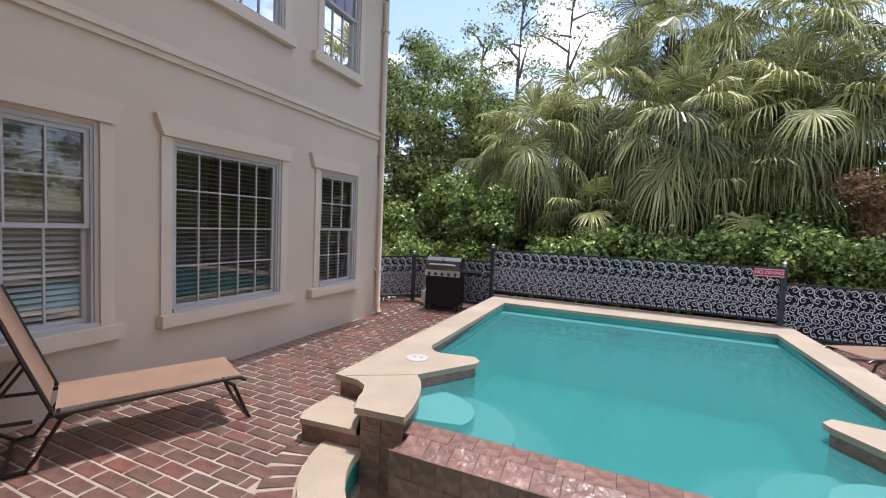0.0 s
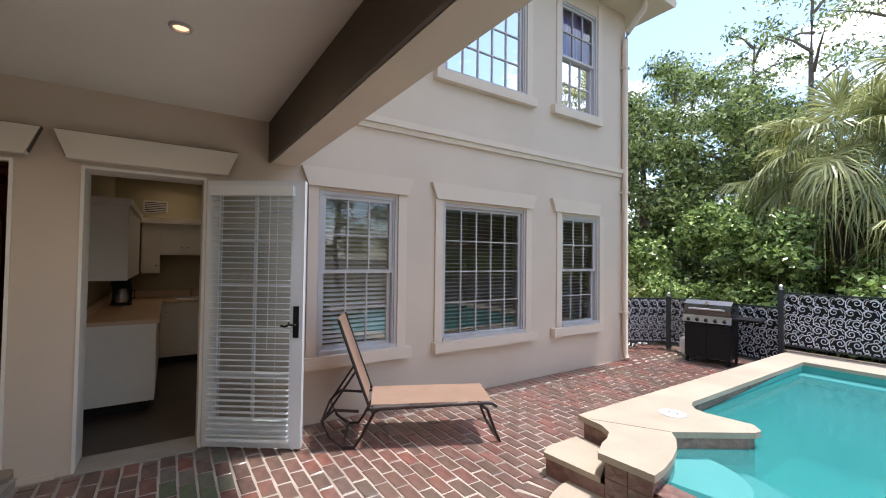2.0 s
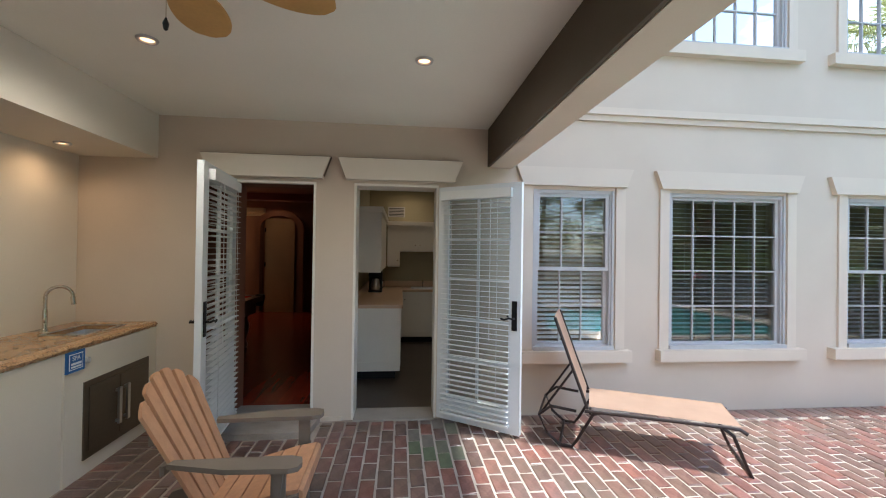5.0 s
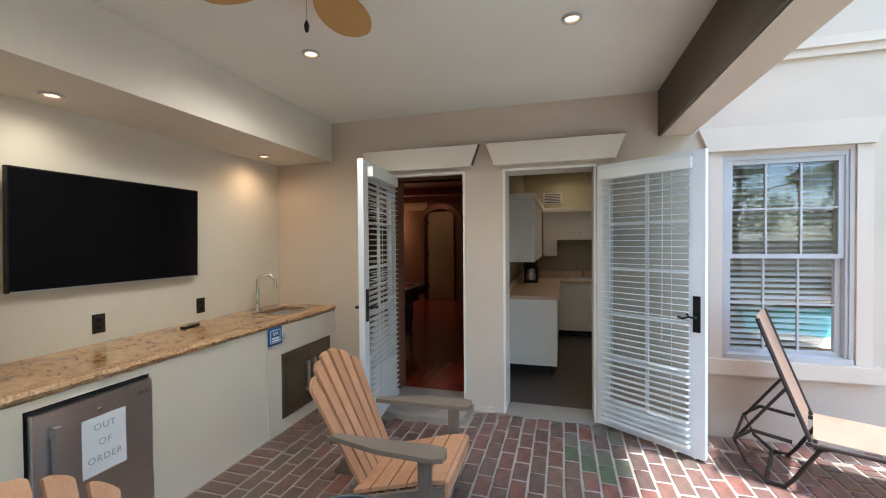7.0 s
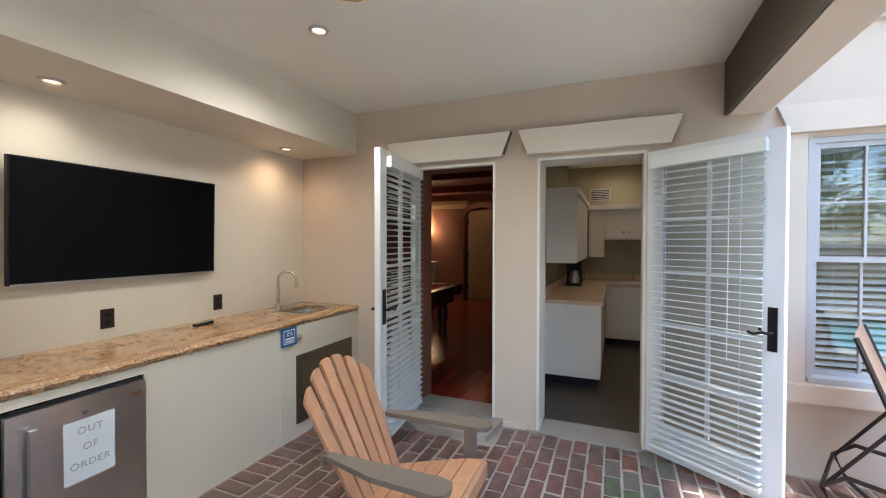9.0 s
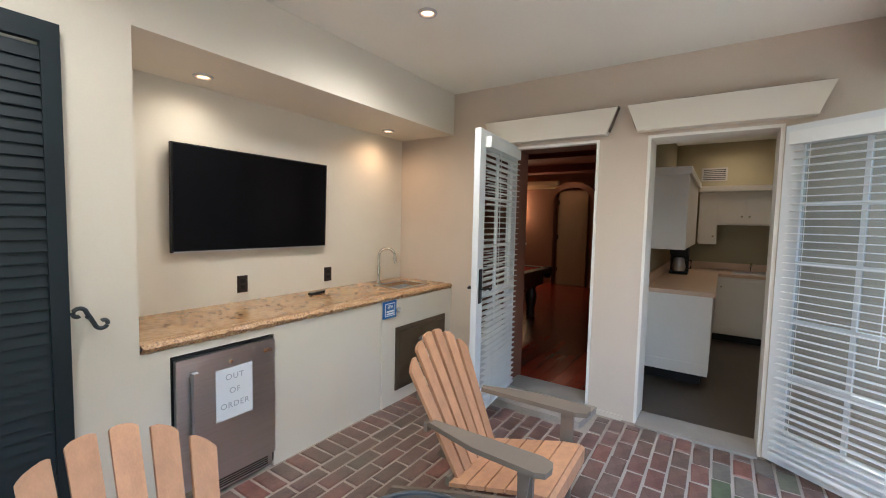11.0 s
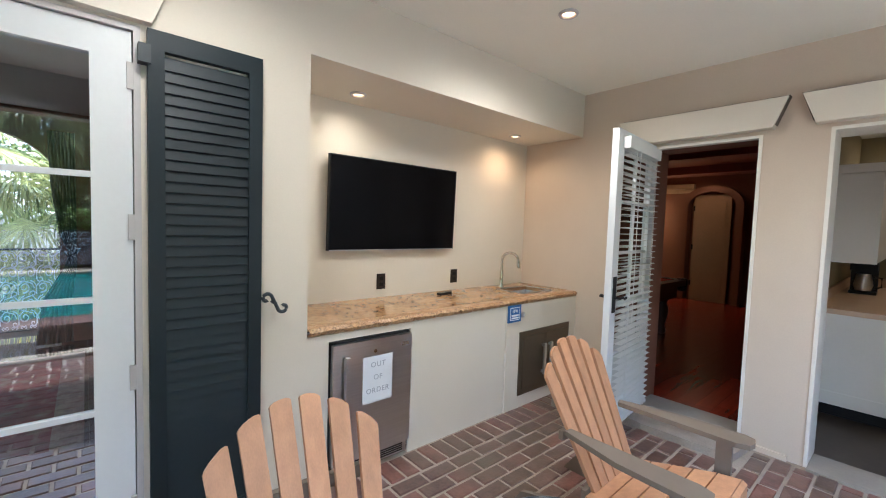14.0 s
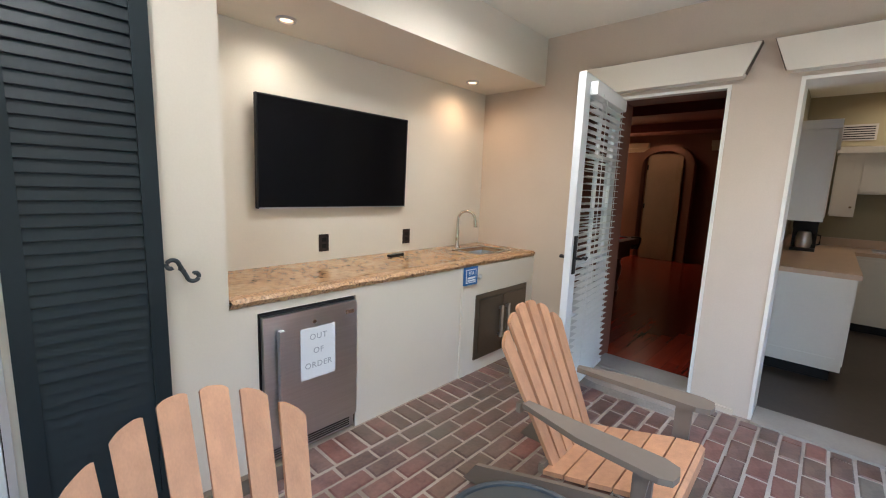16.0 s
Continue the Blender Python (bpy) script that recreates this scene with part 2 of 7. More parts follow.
GREY_POLY = material("taupe_chair_frame", (0.185, 0.150, 0.115), 0.6, vary=0.06, scale=5, grain=60, bump=0.1)
SLING = material("tan_mesh_sling", (0.47, 0.32, 0.235), 0.8, vary=0.06, scale=6, grain=300, bump=0.3, depth=0.001)
BRONZE = material("bronze_tube", (0.035, 0.025, 0.022), 0.35, metal=0.4, vary=0.1, bump=0.0)
CHERRY = material("cherry_floor_wood", (0.21, 0.024, 0.012), 0.22, vary=0.25, scale=3, grain=14, bump=0.05, stretch=(0.4, 5, 1), random_tint=0.25)
SLATE = material("dark_kitchen_floor", (0.055, 0.041, 0.031), 0.42, vary=0.3, scale=2.5, grain=30, bump=0.05)
CABINET = material("white_cabinet_paint", (0.80, 0.75, 0.665), 0.4, vary=0.03, scale=3, grain=50, bump=0.03)
OLIVE = material("olive_kitchen_wall", (0.35, 0.31, 0.20), 0.8, vary=0.05, scale=2, grain=80, bump=0.1)
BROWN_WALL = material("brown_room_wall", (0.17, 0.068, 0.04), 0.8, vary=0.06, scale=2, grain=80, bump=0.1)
RED_CEILING = material("red_brown_ceiling", (0.20, 0.045, 0.03), 0.7, vary=0.06, scale=2, grain=60, bump=0.05)
BLACK_GLASS = material("black_screen", (0.003, 0.003, 0.004), 0.2, vary=0.05, bump=0.0, spec=0.14)
PAPER = material("white_paper", (0.78, 0.82, 0.86), 0.8, vary=0.02, bump=0.0)
INK = material("grey_ink", (0.40, 0.44, 0.50), 0.8, vary=0.02, bump=0.0)
SIGN_BLUE = material("blue_sign_plastic", (0.02, 0.12, 0.36), 0.4, vary=0.03, bump=0.0)
SIGN_RED = material("red_sign_plastic", (0.55, 0.04, 0.07), 0.45, vary=0.03, bump=0.0)
BARK = material("grey_brown_bark", (0.13, 0.10, 0.075), 0.9, vary=0.3, scale=6, grain=30, bump=0.9, depth=0.02)
PALM_LEAF = leaf_material("palm_leaf", (0.035, 0.07, 0.026), (0.66, 0.66, 0.27), 0.4, 0.17, 0.5)
DRY_LEAF = leaf_material("dry_palm_leaf", (0.60, 0.52, 0.16), (0.30, 0.22, 0.10), 0.5, 0.3, 0.5)
BROWN_LEAF = leaf_material("brown_palm_thatch", (0.17, 0.11, 0.07), (0.08, 0.05, 0.035), 0.7, 0.1, 0.5)
SHRUB_LEAF = leaf_material("shrub_leaf", (0.018, 0.055, 0.010), (0.46, 0.60, 0.19), 0.25, 0.17)
TREE_LEAF = leaf_material("tree_leaf", (0.03, 0.065, 0.02), (0.46, 0.54, 0.20), 0.4, 0.2)
RED_LEAF = leaf_material("reddish_leaf", (0.46, 0.22, 0.13), (0.50, 0.38, 0.24), 0.5, 0.35)
SOIL = material("leaf_litter_soil", (0.075, 0.06, 0.04), 0.95, vary=0.4, scale=2, grain=40, bump=0.6, dirt=(0.05, 0.085, 0.03), dirt_amount=0.7)


# ---- mesh helpers ----
def box(bm, a, b):
    """A box between two corners."""
    (x0, y0, z0), (x1, y1, z1) = [min(p, q) for p, q in zip(a, b)], [max(p, q) for p, q in zip(a, b)]
    v = [bm.verts.new(c) for c in ((x0, y0, z0), (x1, y0, z0), (x1, y1, z0), (x0, y1, z0), (x0, y0, z1), (x1, y0, z1), (x1, y1, z1), (x0, y1, z1))]
    return [bm.faces.new([v[i] for i in f]) for f in ((3, 2, 1, 0), (4, 5, 6, 7), (0, 1, 5, 4), (1, 2, 6, 5), (2, 3, 7, 6), (3, 0, 4, 7))]


def prism(bm, outline, z0, z1):
    """An upright prism on an outline of (x, y)."""
    lo = [bm.verts.new((x, y, z0)) for x, y in outline]
    hi = [bm.verts.new((x, y, z1)) for x, y in outline]
    n = len(outline)
    bm.faces.new(lo[::-1]), bm.faces.new(hi)
    for i in range(n):
        bm.faces.new((lo[i], lo[(i + 1) % n], hi[(i + 1) % n], hi[i]))


def tube(bm, points, radius, sides=8, closed=False, taper=None):
    """A round bar along points."""
    pts = [Vector(p) for p in points]
    rings, up, n = [], Vector((0, 0, 1)), len(pts)
    for i, p in enumerate(pts):
        a, b = (pts[(i - 1) % n], pts[(i + 1) % n]) if closed else (pts[max(i - 1, 0)], pts[min(i + 1, n - 1)])
        d = (b - a).normalized()
        s = d.cross(up)
        if s.length < 0.05:
            s = d.cross(Vector((1, 0, 0)))
        s.normalize()
        t = s.cross(d)
        r = radius if taper is None else radius + (taper - radius) * i / (n - 1)
        rings.append([bm.verts.new(p + r * (math.cos(k * math.tau / sides) * s + math.sin(k * math.tau / sides) * t)) for k in range(sides)])
    for i in range(n if closed else n - 1):
        a, b = rings[i], rings[(i + 1) % n]
        for k in range(sides):
            bm.faces.new((a[k], a[(k + 1) % sides], b[(k + 1) % sides], b[k]))
    if not closed:
        bm.faces.new(rings[0][::-1]), bm.faces.new(rings[-1])


def lathe(bm, profile, sides=20, at=(0, 0, 0)):
    """A turned shape from (radius, height) pairs."""
    rings = [[bm.verts.new((at[0] + r * math.cos(k * math.tau / sides), at[1] + r * math.sin(k * math.tau / sides), at[2] + z)) for k in range(sides)] for r, z in profile]
    for a, b in zip(rings, rings[1:]):
        for k in range(sides):
            bm.faces.new((a[k], a[(k + 1) % sides], b[(k + 1) % sides], b[k]))
    bm.faces.new(rings[0][::-1]), bm.faces.new(rings[-1])


def finish(name, bm, mat, parent=None, label="", bevel=0.0, smooth=False):
    if bevel:
        bmesh.ops.bevel(bm, geom=[e for e in bm.edges if e.is_manifold and e.calc_face_angle(0) > 0.5], offset=bevel, segments=2, affect="EDGES", clamp_overlap=True)
    bmesh.ops.recalc_face_normals(bm, faces=bm.faces)
    me = bpy.data.meshes.new(name)
    bm.to_mesh(me)
    bm.free()
    me.materials.append(mat)
    if smooth:
        me.polygons.foreach_set("use_smooth", [True] * len(me.polygons))
        me.set_sharp_from_angle(angle=0.7)
    ob = new(name, me)
    ob.parent = parent
    if label:
        ob["label"] = label
    return ob


def part(name, bm, mat, parent, label="", bevel=0.0, smooth=False):
    """One mesh object under a thing or under a part."""
    return finish(name, bm, mat, parent, label, bevel, smooth)


def boxes(name, mat, parent, spans, label="", bevel=0.003):
    bm = bmesh.new()
    for a, b in spans:
        box(bm, a, b)
    return finish(name, bm, mat, parent, label, bevel)


def thing(name, label, category, m=None, group="", kind=""):
    ob = new(name)
    ob.empty_display_size = 0.1
    if m is not None:
        ob.matrix_basis = m
    return tagged(ob, label, category, group, kind)


def structure(name, bm, mat, label, category, bevel=0.0):
    return tagged(finish(name, bm, mat, None, "", bevel), label, category, "", "structure")


def share(name, me, parent, m):
    """One more object on a mesh that exists already."""
    ob = new(name, me)
    ob.parent = parent
    ob.matrix_basis = m
    return ob


def wall_mesh(axis, near, far, u, z, holes=()):
    """A wall across axis between near and far, over u and z, with holes (u0, u1, z0, z1) through it."""
    bm = bmesh.new()
    us = sorted({*u, *[h[0] for h in holes], *[h[1] for h in holes]})
    zs = sorted({*z, *[h[2] for h in holes], *[h[3] for h in holes]})
    us, zs = [a for a in us if u[0] <= a <= u[1]], [a for a in zs if z[0] <= a <= z[1]]

    def solid(i, j):
        if not (0 <= i < len(us) - 1 and 0 <= j < len(zs) - 1):
            return False
        cu, cz = (us[i] + us[i + 1]) / 2, (zs[j] + zs[j + 1]) / 2
        return not any(h[0] < cu < h[1] and h[2] < cz < h[3] for h in holes)

    seen = {}

    def vert(d, a, b):
        key = (d, a, b)
        if key not in seen:
            seen[key] = bm.verts.new((d, a, b) if axis == "x" else (a, d, b))
        return seen[key]

    for i in range(len(us) - 1):
        for j in range(len(zs) - 1):
            if not solid(i, j):
                continue
            a, b, c, d = us[i], us[i + 1], zs[j], zs[j + 1]
            for side in (near, far):
                bm.faces.new([vert(side, *q) for q in ((a, c), (b, c), (b, d), (a, d))])
            for di, dj, p, q in ((-1, 0, (a, c), (a, d)), (1, 0, (b, c), (b, d)), (0, -1, (a, c), (b, c)), (0, 1, (a, d), (b, d))):
                if not solid(i + di, j + dj):
                    bm.faces.new((vert(near, *p), vert(near, *q), vert(far, *q), vert(far, *p)))
    return bm

# ---- the large structure ----
WALL, INSIDE = -3.65, -3.87
WINDOWS = [(1.04, 1.82), (2.38, 3.60), (4.28, 5.06)]
UPPER = [(1.04, 1.82), (2.38, 3.60), (4.26, 5.02)]
LOW_Z, HIGH_Z = (0.60, 2.09), (3.53, 5.02)
DOORS = [(-1.635, -0.93, 0.05, 2.09), (-0.60, 0.15, 0.0, 2.09)]
HOLES = DOORS + [(a, b, *LOW_Z) for a, b in WINDOWS] + [(a, b, *HIGH_Z) for a, b in UPPER]
CORNER = 5.72
BAR, NICHE, NICHE_X = -2.24, -2.86, -1.125
CEIL, SOFFIT = 2.62, 2.25

structure("wall_house", wall_mesh("x", WALL, INSIDE, (0.62, CORNER), (-0.3, 5.5), [h for h in HOLES if h[0] > 0.3]), STUCCO, "taupe stucco house wall with tall white windows", "wall")
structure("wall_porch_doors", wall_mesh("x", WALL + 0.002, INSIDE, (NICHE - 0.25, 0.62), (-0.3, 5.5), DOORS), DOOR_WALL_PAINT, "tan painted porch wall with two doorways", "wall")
structure("wall_bar", wall_mesh("y", BAR, BAR - 0.2, (WALL + 0.004, 3.4), (-0.1, CEIL), [(-0.44, 1.28, 0.0, 2.15), (WALL + 0.004, NICHE_X, -0.1, SOFFIT)]), PORCH_PAINT, "beige painted porch wall with a glazed double door", "wall")
structure("wall_bar_base", wall_mesh("y", BAR, BAR - 0.1, (-2.69, NICHE_X), (-0.1, 0.825), [(-1.785, -1.245, -0.1, 0.785)]), PORCH_PAINT, "beige painted base wall under the granite bar", "wall")
structure("wall_bar_sink", wall_mesh("y", BAR + 0.012, BAR - 0.1, (WALL + 0.004, -2.693), (-0.1, 0.825), [(-3.53, -2.85, 0.10, 0.60)]), PORCH_PAINT, "beige painted sink base of the bar", "wall")
structure("wall_niche_back", wall_mesh("y", NICHE, NICHE - 0.2, (WALL + 0.004, NICHE_X + 0.3), (-0.1, CEIL)), PORCH_PAINT, "beige painted back wall of the bar niche", "wall")
bm = bmesh.new()
box(bm, (NICHE_X + 0.001, BAR - 0.2, -0.1), (NICHE_X + 0.2, NICHE - 0.1, CEIL))
structure("wall_niche_side", bm, PORCH_PAINT, "beige painted side of the bar niche", "wall")
bm = bmesh.new()
box(bm, (WALL + 0.004, BAR - 0.2, SOFFIT), (NICHE_X - 0.002, NICHE - 0.002, CEIL - 0.002))
structure("ceiling_niche_soffit", bm, PORCH_PAINT, "beige dropped soffit over the bar niche", "ceiling")
bm = bmesh.new()
box(bm, (INSIDE, BAR - 0.6, CEIL), (3.6, 0.64, CEIL + 0.2))
structure("ceiling_porch", bm, CEILING_PAINT, "smooth pale porch ceiling with recessed lights", "ceiling")
# the beam runs out from the house wall; a dark facing covers its inside
bm = bmesh.new()
prism(bm, [(WALL + 0.004, 0.62), (3.6, 0.67), (3.6, 0.83), (WALL + 0.004, 0.83)], 2.27, CEIL)
structure("beam_porch", bm, TRIM_STUCCO, "taupe painted beam along the porch edge", "beam", 0.006)
# Dark brown facing, added over the beam's inner face to make it darker.
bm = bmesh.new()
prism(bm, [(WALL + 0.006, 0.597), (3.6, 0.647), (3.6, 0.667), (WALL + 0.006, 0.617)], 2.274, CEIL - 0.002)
structure("trim_beam_facing", bm, DARK_BROWN, "dark brown facing added to the inner face of the porch beam", "trim", 0.004)
# Unseen upper wall, added over the beam to keep light out.
bm = bmesh.new()
prism(bm, [(WALL + 0.004, 0.64), (3.6, 0.68), (3.6, 0.83), (WALL + 0.004, 0.83)], CEIL, 5.5)
structure("wall_light_block", bm, STUCCO, "unseen taupe stucco upper wall over the porch, added to block light", "wall")
# Unseen end wall; its passage is sized to limit light on the door wall.
structure("wall_unseen_end", wall_mesh("x", 3.4, 3.6, (BAR - 0.2, 0.98), (-0.1, CEIL), [(-1.6, -0.6, -0.1, 2.1)]), PORCH_PAINT, "unseen beige porch end wall, its passage sized to limit the light", "wall")

# the body of the house behind
for nm, ax, near, far, u, z in (("wall_house_end", "y", CORNER, CORNER - 0.2, (-11.0, INSIDE), (-0.3, 5.5)), ("wall_house_rear", "x", -10.4, -10.6, (-7.0, CORNER - 0.2), (-0.3, 5.5))):
    structure(nm, wall_mesh(ax, near, far, u, z), STUCCO, "taupe stucco outer house wall", "wall")
bm = bmesh.new()
prism(bm, [(-11.2, -7.5), (WALL + 0.45, -7.5), (WALL + 0.45, CORNER + 0.4), (-11.2, CORNER + 0.4)], 5.28, 5.36)
structure("roof_eave", bm, TRIM_STUCCO, "taupe eave board of the house roof", "roof")
bm = bmesh.new()
r = [bm.verts.new(c) for c in ((-11.3, -7.6, 5.37), (-3.1, -7.6, 5.37), (-3.1, 6.2, 5.37), (-11.3, 6.2, 5.37), (-7.2, -5.0, 7.6), (-7.2, 2.5, 7.6))]
for f in ((0, 1, 4), (1, 2, 5, 4), (2, 3, 5), (3, 0, 4, 5), (3, 2, 1, 0)):
    bm.faces.new([r[i] for i in f])
structure("roof_house", bm, material("dark_shingle", (0.07, 0.06, 0.055), 0.9, vary=0.3, scale=4, grain=30, bump=0.5), "dark shingled hip roof of the house", "roof")
# Unseen flat roof, added over the porch wing to keep light out.
bm = bmesh.new()
prism(bm, [(WALL + 0.0, 1.16), (3.6, 1.16), (3.6, -7.5), (WALL + 0.0, -7.5)], 5.40, 5.5)
structure("roof_light_block", bm, TRIM_STUCCO, "unseen flat roof over the porch wing, added to block light", "roof")


def flared_header(name, y0, y1, z0, z1, flare, proud, mat, axis="x", plane=WALL):
    """A flat stucco header whose ends slope outwards to the top."""
    bm = bmesh.new()
    out = [(y0 + flare, z0), (y1 - flare, z0), (y1, z1), (y0, z1)]
    if axis == "x":
        a = [bm.verts.new((plane, y, z)) for y, z in out]
        b = [bm.verts.new((plane + proud, y, z)) for y, z in out]
    else:
        a = [bm.verts.new((y, plane, z)) for y, z in out]
        b = [bm.verts.new((y, plane + proud, z)) for y, z in out]
    bm.faces.new(a), bm.faces.new(b)
    for i in range(4):
        bm.faces.new((a[i], a[(i + 1) % 4], b[(i + 1) % 4], b[i]))
    return structure(name, bm, mat, "flared stucco header over an opening", "trim", bevel=0.004)


for k, (a, b) in enumerate(((0.865, 1.99), (2.215, 3.77), (4.055, 5.09))):
    flared_header("trim_header_%d" % (k + 1), a, b, 2.12, 2.29, 0.065, 0.05, TRIM_STUCCO)
flared_header("trim_header_4", -1.87, -0.80, 2.115, 2.30, 0.07, 0.085, PORCH_PAINT)
flared_header("trim_header_5", -0.735, 0.36, 2.115, 2.30, 0.07, 0.085, PORCH_PAINT)
flared_header("trim_header_6", -0.545, 1.39, 2.165, 2.345, 0.07, 0.045, PORCH_PAINT, "y", BAR)
# Dark strips drawn as the shadow lines round the two porch door headers.
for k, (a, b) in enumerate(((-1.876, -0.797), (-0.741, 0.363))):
    flared_header("trim_shadow_line_%d" % (k + 1), a, b, 2.135, 2.308, 0.062, 0.062, DARK_BROWN)["label"] = "dark strip drawn as the shadow line behind a porch header"
SILLS = [(0.90, 1.97), (2.25, 3.76), (4.07, 5.09)]
for k, (a, b) in enumerate(SILLS):
    bm = bmesh.new()
    box(bm, (WALL - 0.05, a, 0.488), (WALL + 0.085, b, 0.594))
    structure("trim_sill_%d" % (k + 1), bm, TRIM_STUCCO, "thick taupe stucco window sill", "trim", 0.006)
for k, (a, b) in enumerate(((0.90, 1.98), (2.24, 3.74), (4.06, 5.06))):
    bm = bmesh.new()
    box(bm, (WALL - 0.05, a, 3.41), (WALL + 0.075, b, 3.52))
    structure("trim_upper_sill_%d" % (k + 1), bm, TRIM_STUCCO, "taupe stucco sill of an upper window", "trim", 0.006)
n = 0
for rows, z0, z1 in ((WINDOWS, 0.593, 2.119), (UPPER, 3.521, 5.2)):
    for a, b in rows:
        for c, d in ((a - 0.105, a - 0.012), (b + 0.012, b + 0.105)):
            n += 1
            bm = bmesh.new()
            box(bm, (WALL - 0.02, c, z0), (WALL + 0.022, d, z1))
            structure("trim_casing_%d" % n, bm, TRIM_STUCCO, "flat taupe casing beside a window", "trim", 0.003)
bm = bmesh.new()
for z0, z1, p in ((2.745, 2.80, 0.03), (2.80, 2.865, 0.055)):
    box(bm, (WALL - 0.02, 1.17 if p < 0.04 else 1.16, z0), (WALL + p, CORNER - 0.03, z1))
structure("trim_band", bm, TRIM_STUCCO, "stepped taupe stucco band between the storeys", "trim", 0.004)
bm = bmesh.new()
box(bm, (WALL - 0.02, -2.22, -0.05), (WALL + 0.02, -1.73, 0.03))
box(bm, (WALL - 0.02, -0.87, -0.05), (WALL + 0.02, -0.68, 0.03))
structure("baseboard", bm, DOOR_WALL_PAINT, "low plaster base along the porch wall", "baseboard", 0.004)


# ---- ground ----
MID = 0.04
POOL_L, POOL_FAR, POOL_NEAR = -1.68, 6.27, 2.30
SPA_Y, SPA_A, SPA_B = 2.2, 1.53, 0.92


def in_water(x, y, grow=0.0):
    if POOL_NEAR - 0.15 - grow < y < 6.85 + grow and abs(x - MID) < 2.04 + grow and (y > 2.55 - grow or abs(x - MID) < 1.56 + grow):
        return True
    return y < 2.3 and ((x - MID) / (SPA_A + 0.26 + grow)) ** 2 + ((y - SPA_Y) / (SPA_B + 0.2 + grow)) ** 2 < 1


def sheet(name, x0, x1, y0, y1, step, z, mat, label, category, inside=None):
    bm = bmesh.new()
    nx, ny = int(round((x1 - x0) / step)), int(round((y1 - y0) / step))
    cache = {}

    def v(i, j):
        if (i, j) not in cache:
            cache[i, j] = bm.verts.new((x0 + i * step, y0 + j * step, z))
        return cache[i, j]

    for i in range(nx):
        for j in range(ny):
            if inside is None or inside(x0 + (i + 0.5) * step, y0 + (j + 0.5) * step):
                bm.faces.new((v(i, j), v(i + 1, j), v(i + 1, j + 1), v(i, j + 1)))
    return structure(name, bm, mat, label, category)


PATIO_X, PATIO_Y = (-4.05, 5.55), (-2.35, 7.35)
sheet("floor_patio", PATIO_X[0], PATIO_X[1], PATIO_Y[0], PATIO_Y[1], 0.1, -0.006, MORTAR, "pale mortar bed of the brick patio", "patio",
      lambda x, y: not in_water(x, y, -0.12))
bm = bmesh.new()
for k in range(4):
    x0, x1, y0, y1 = ((-400, 400, 7.35, 600), (-400, 400, -400, -2.35 - 4.6), (-400, -11.2, -6.95, 7.35), (5.55, 400, -6.95, 7.35))[k]
    bm.faces.new([bm.verts.new(c) for c in ((x0, y0, -0.03), (x1, y0, -0.03), (x1, y1, -0.03), (x0, y1, -0.03))])
structure("ground", bm, SOIL, "leaf-littered soil under the trees", "ground")
bm = bmesh.new()
box(bm, (-11, -6.95, -0.3), (INSIDE, 5.72, -0.05))
structure("floor_base", bm, MORTAR, "concrete base under the house", "floor")

# pool basin, water and steps
bm = bmesh.new()
basin = [(-1.70, 2.42), (1.78, 2.42), (1.78, 6.29), (-1.70, 6.29)]
lo = [bm.verts.new((x, y, -0.75)) for x, y in basin]
hi = [bm.verts.new((x, y, 0.262 if y > 3 else 0.12)) for x, y in basin]
bm.faces.new(lo)
for i in range(4):
    bm.faces.new((lo[i], lo[(i + 1) % 4], hi[(i + 1) % 4], hi[i]))
structure("floor_pool", bm, PLASTER, "teal plaster basin of the swimming pool", "pool")
bm = bmesh.new()
bm.faces.new([bm.verts.new((x, y, 0.185)) for x, y in ((-1.70, 2.36), (1.78, 2.36), (1.78, 6.29), (-1.70, 6.29))])
water = structure("water_pool", bm, WATER, "still turquoise pool water", "water")
water.visible_shadow = False
for k, z in enumerate((0.075, -0.03, -0.14)):
    bm = bmesh.new()
    bm.faces.new([bm.verts.new((x, y, z)) for x, y in ((-1.699, 2.37), (1.779, 2.37), (1.779, 6.288), (-1.699, 6.288))])
    layer = structure("water_murk_%d" % (k + 1), bm, MURK, "cloudy layer within the turquoise pool water", "water")
    layer.visible_shadow = False
for sx, nm in ((-1, "step_pool_1"), (1, "step_pool_2")):
    bm = bmesh.new()
    for k, (rad, top) in enumerate(((0.42, 0.12), (0.72, 0.02), (1.02, -0.10))):
        cx = MID + sx * 1.40
        arc = [(cx - sx * rad * math.cos(a), 2.72 + rad * 0.8 * math.sin(a)) for a in [i * math.pi / 14 - 0.4 for i in range(15)]]
        arc += [(MID + sx * 1.69, 2.72 + 0.5 * rad), (MID + sx * 1.69, 2.45)]
        prism(bm, arc if sx < 0 else arc[::-1], -0.74, top)
    structure(nm, bm, PALE_PLASTER, "pale rounded steps under the pool water", "steps")

HALF = [(-2.0, 2.55), (-1.78, 2.53), (-1.68, 2.47), (-1.63, 2.38), (-1.60, 2.28), (-1.53, 2.14), (-1.19, 2.17), (-1.205, 2.30), (-1.24, 2.45), (-1.30, 2.62), (-1.37, 2.75),
        (-1.45, 2.84), (-1.13, 3.33), (-1.12, 3.40), (-1.2, 3.49), (-1.50, 3.44), (-1.58, 3.46), (-1.64, 3.52), (-1.68, 3.62)]


def mirrored(points):
    return [(2 * MID - x, y) for x, y in points][::-1]


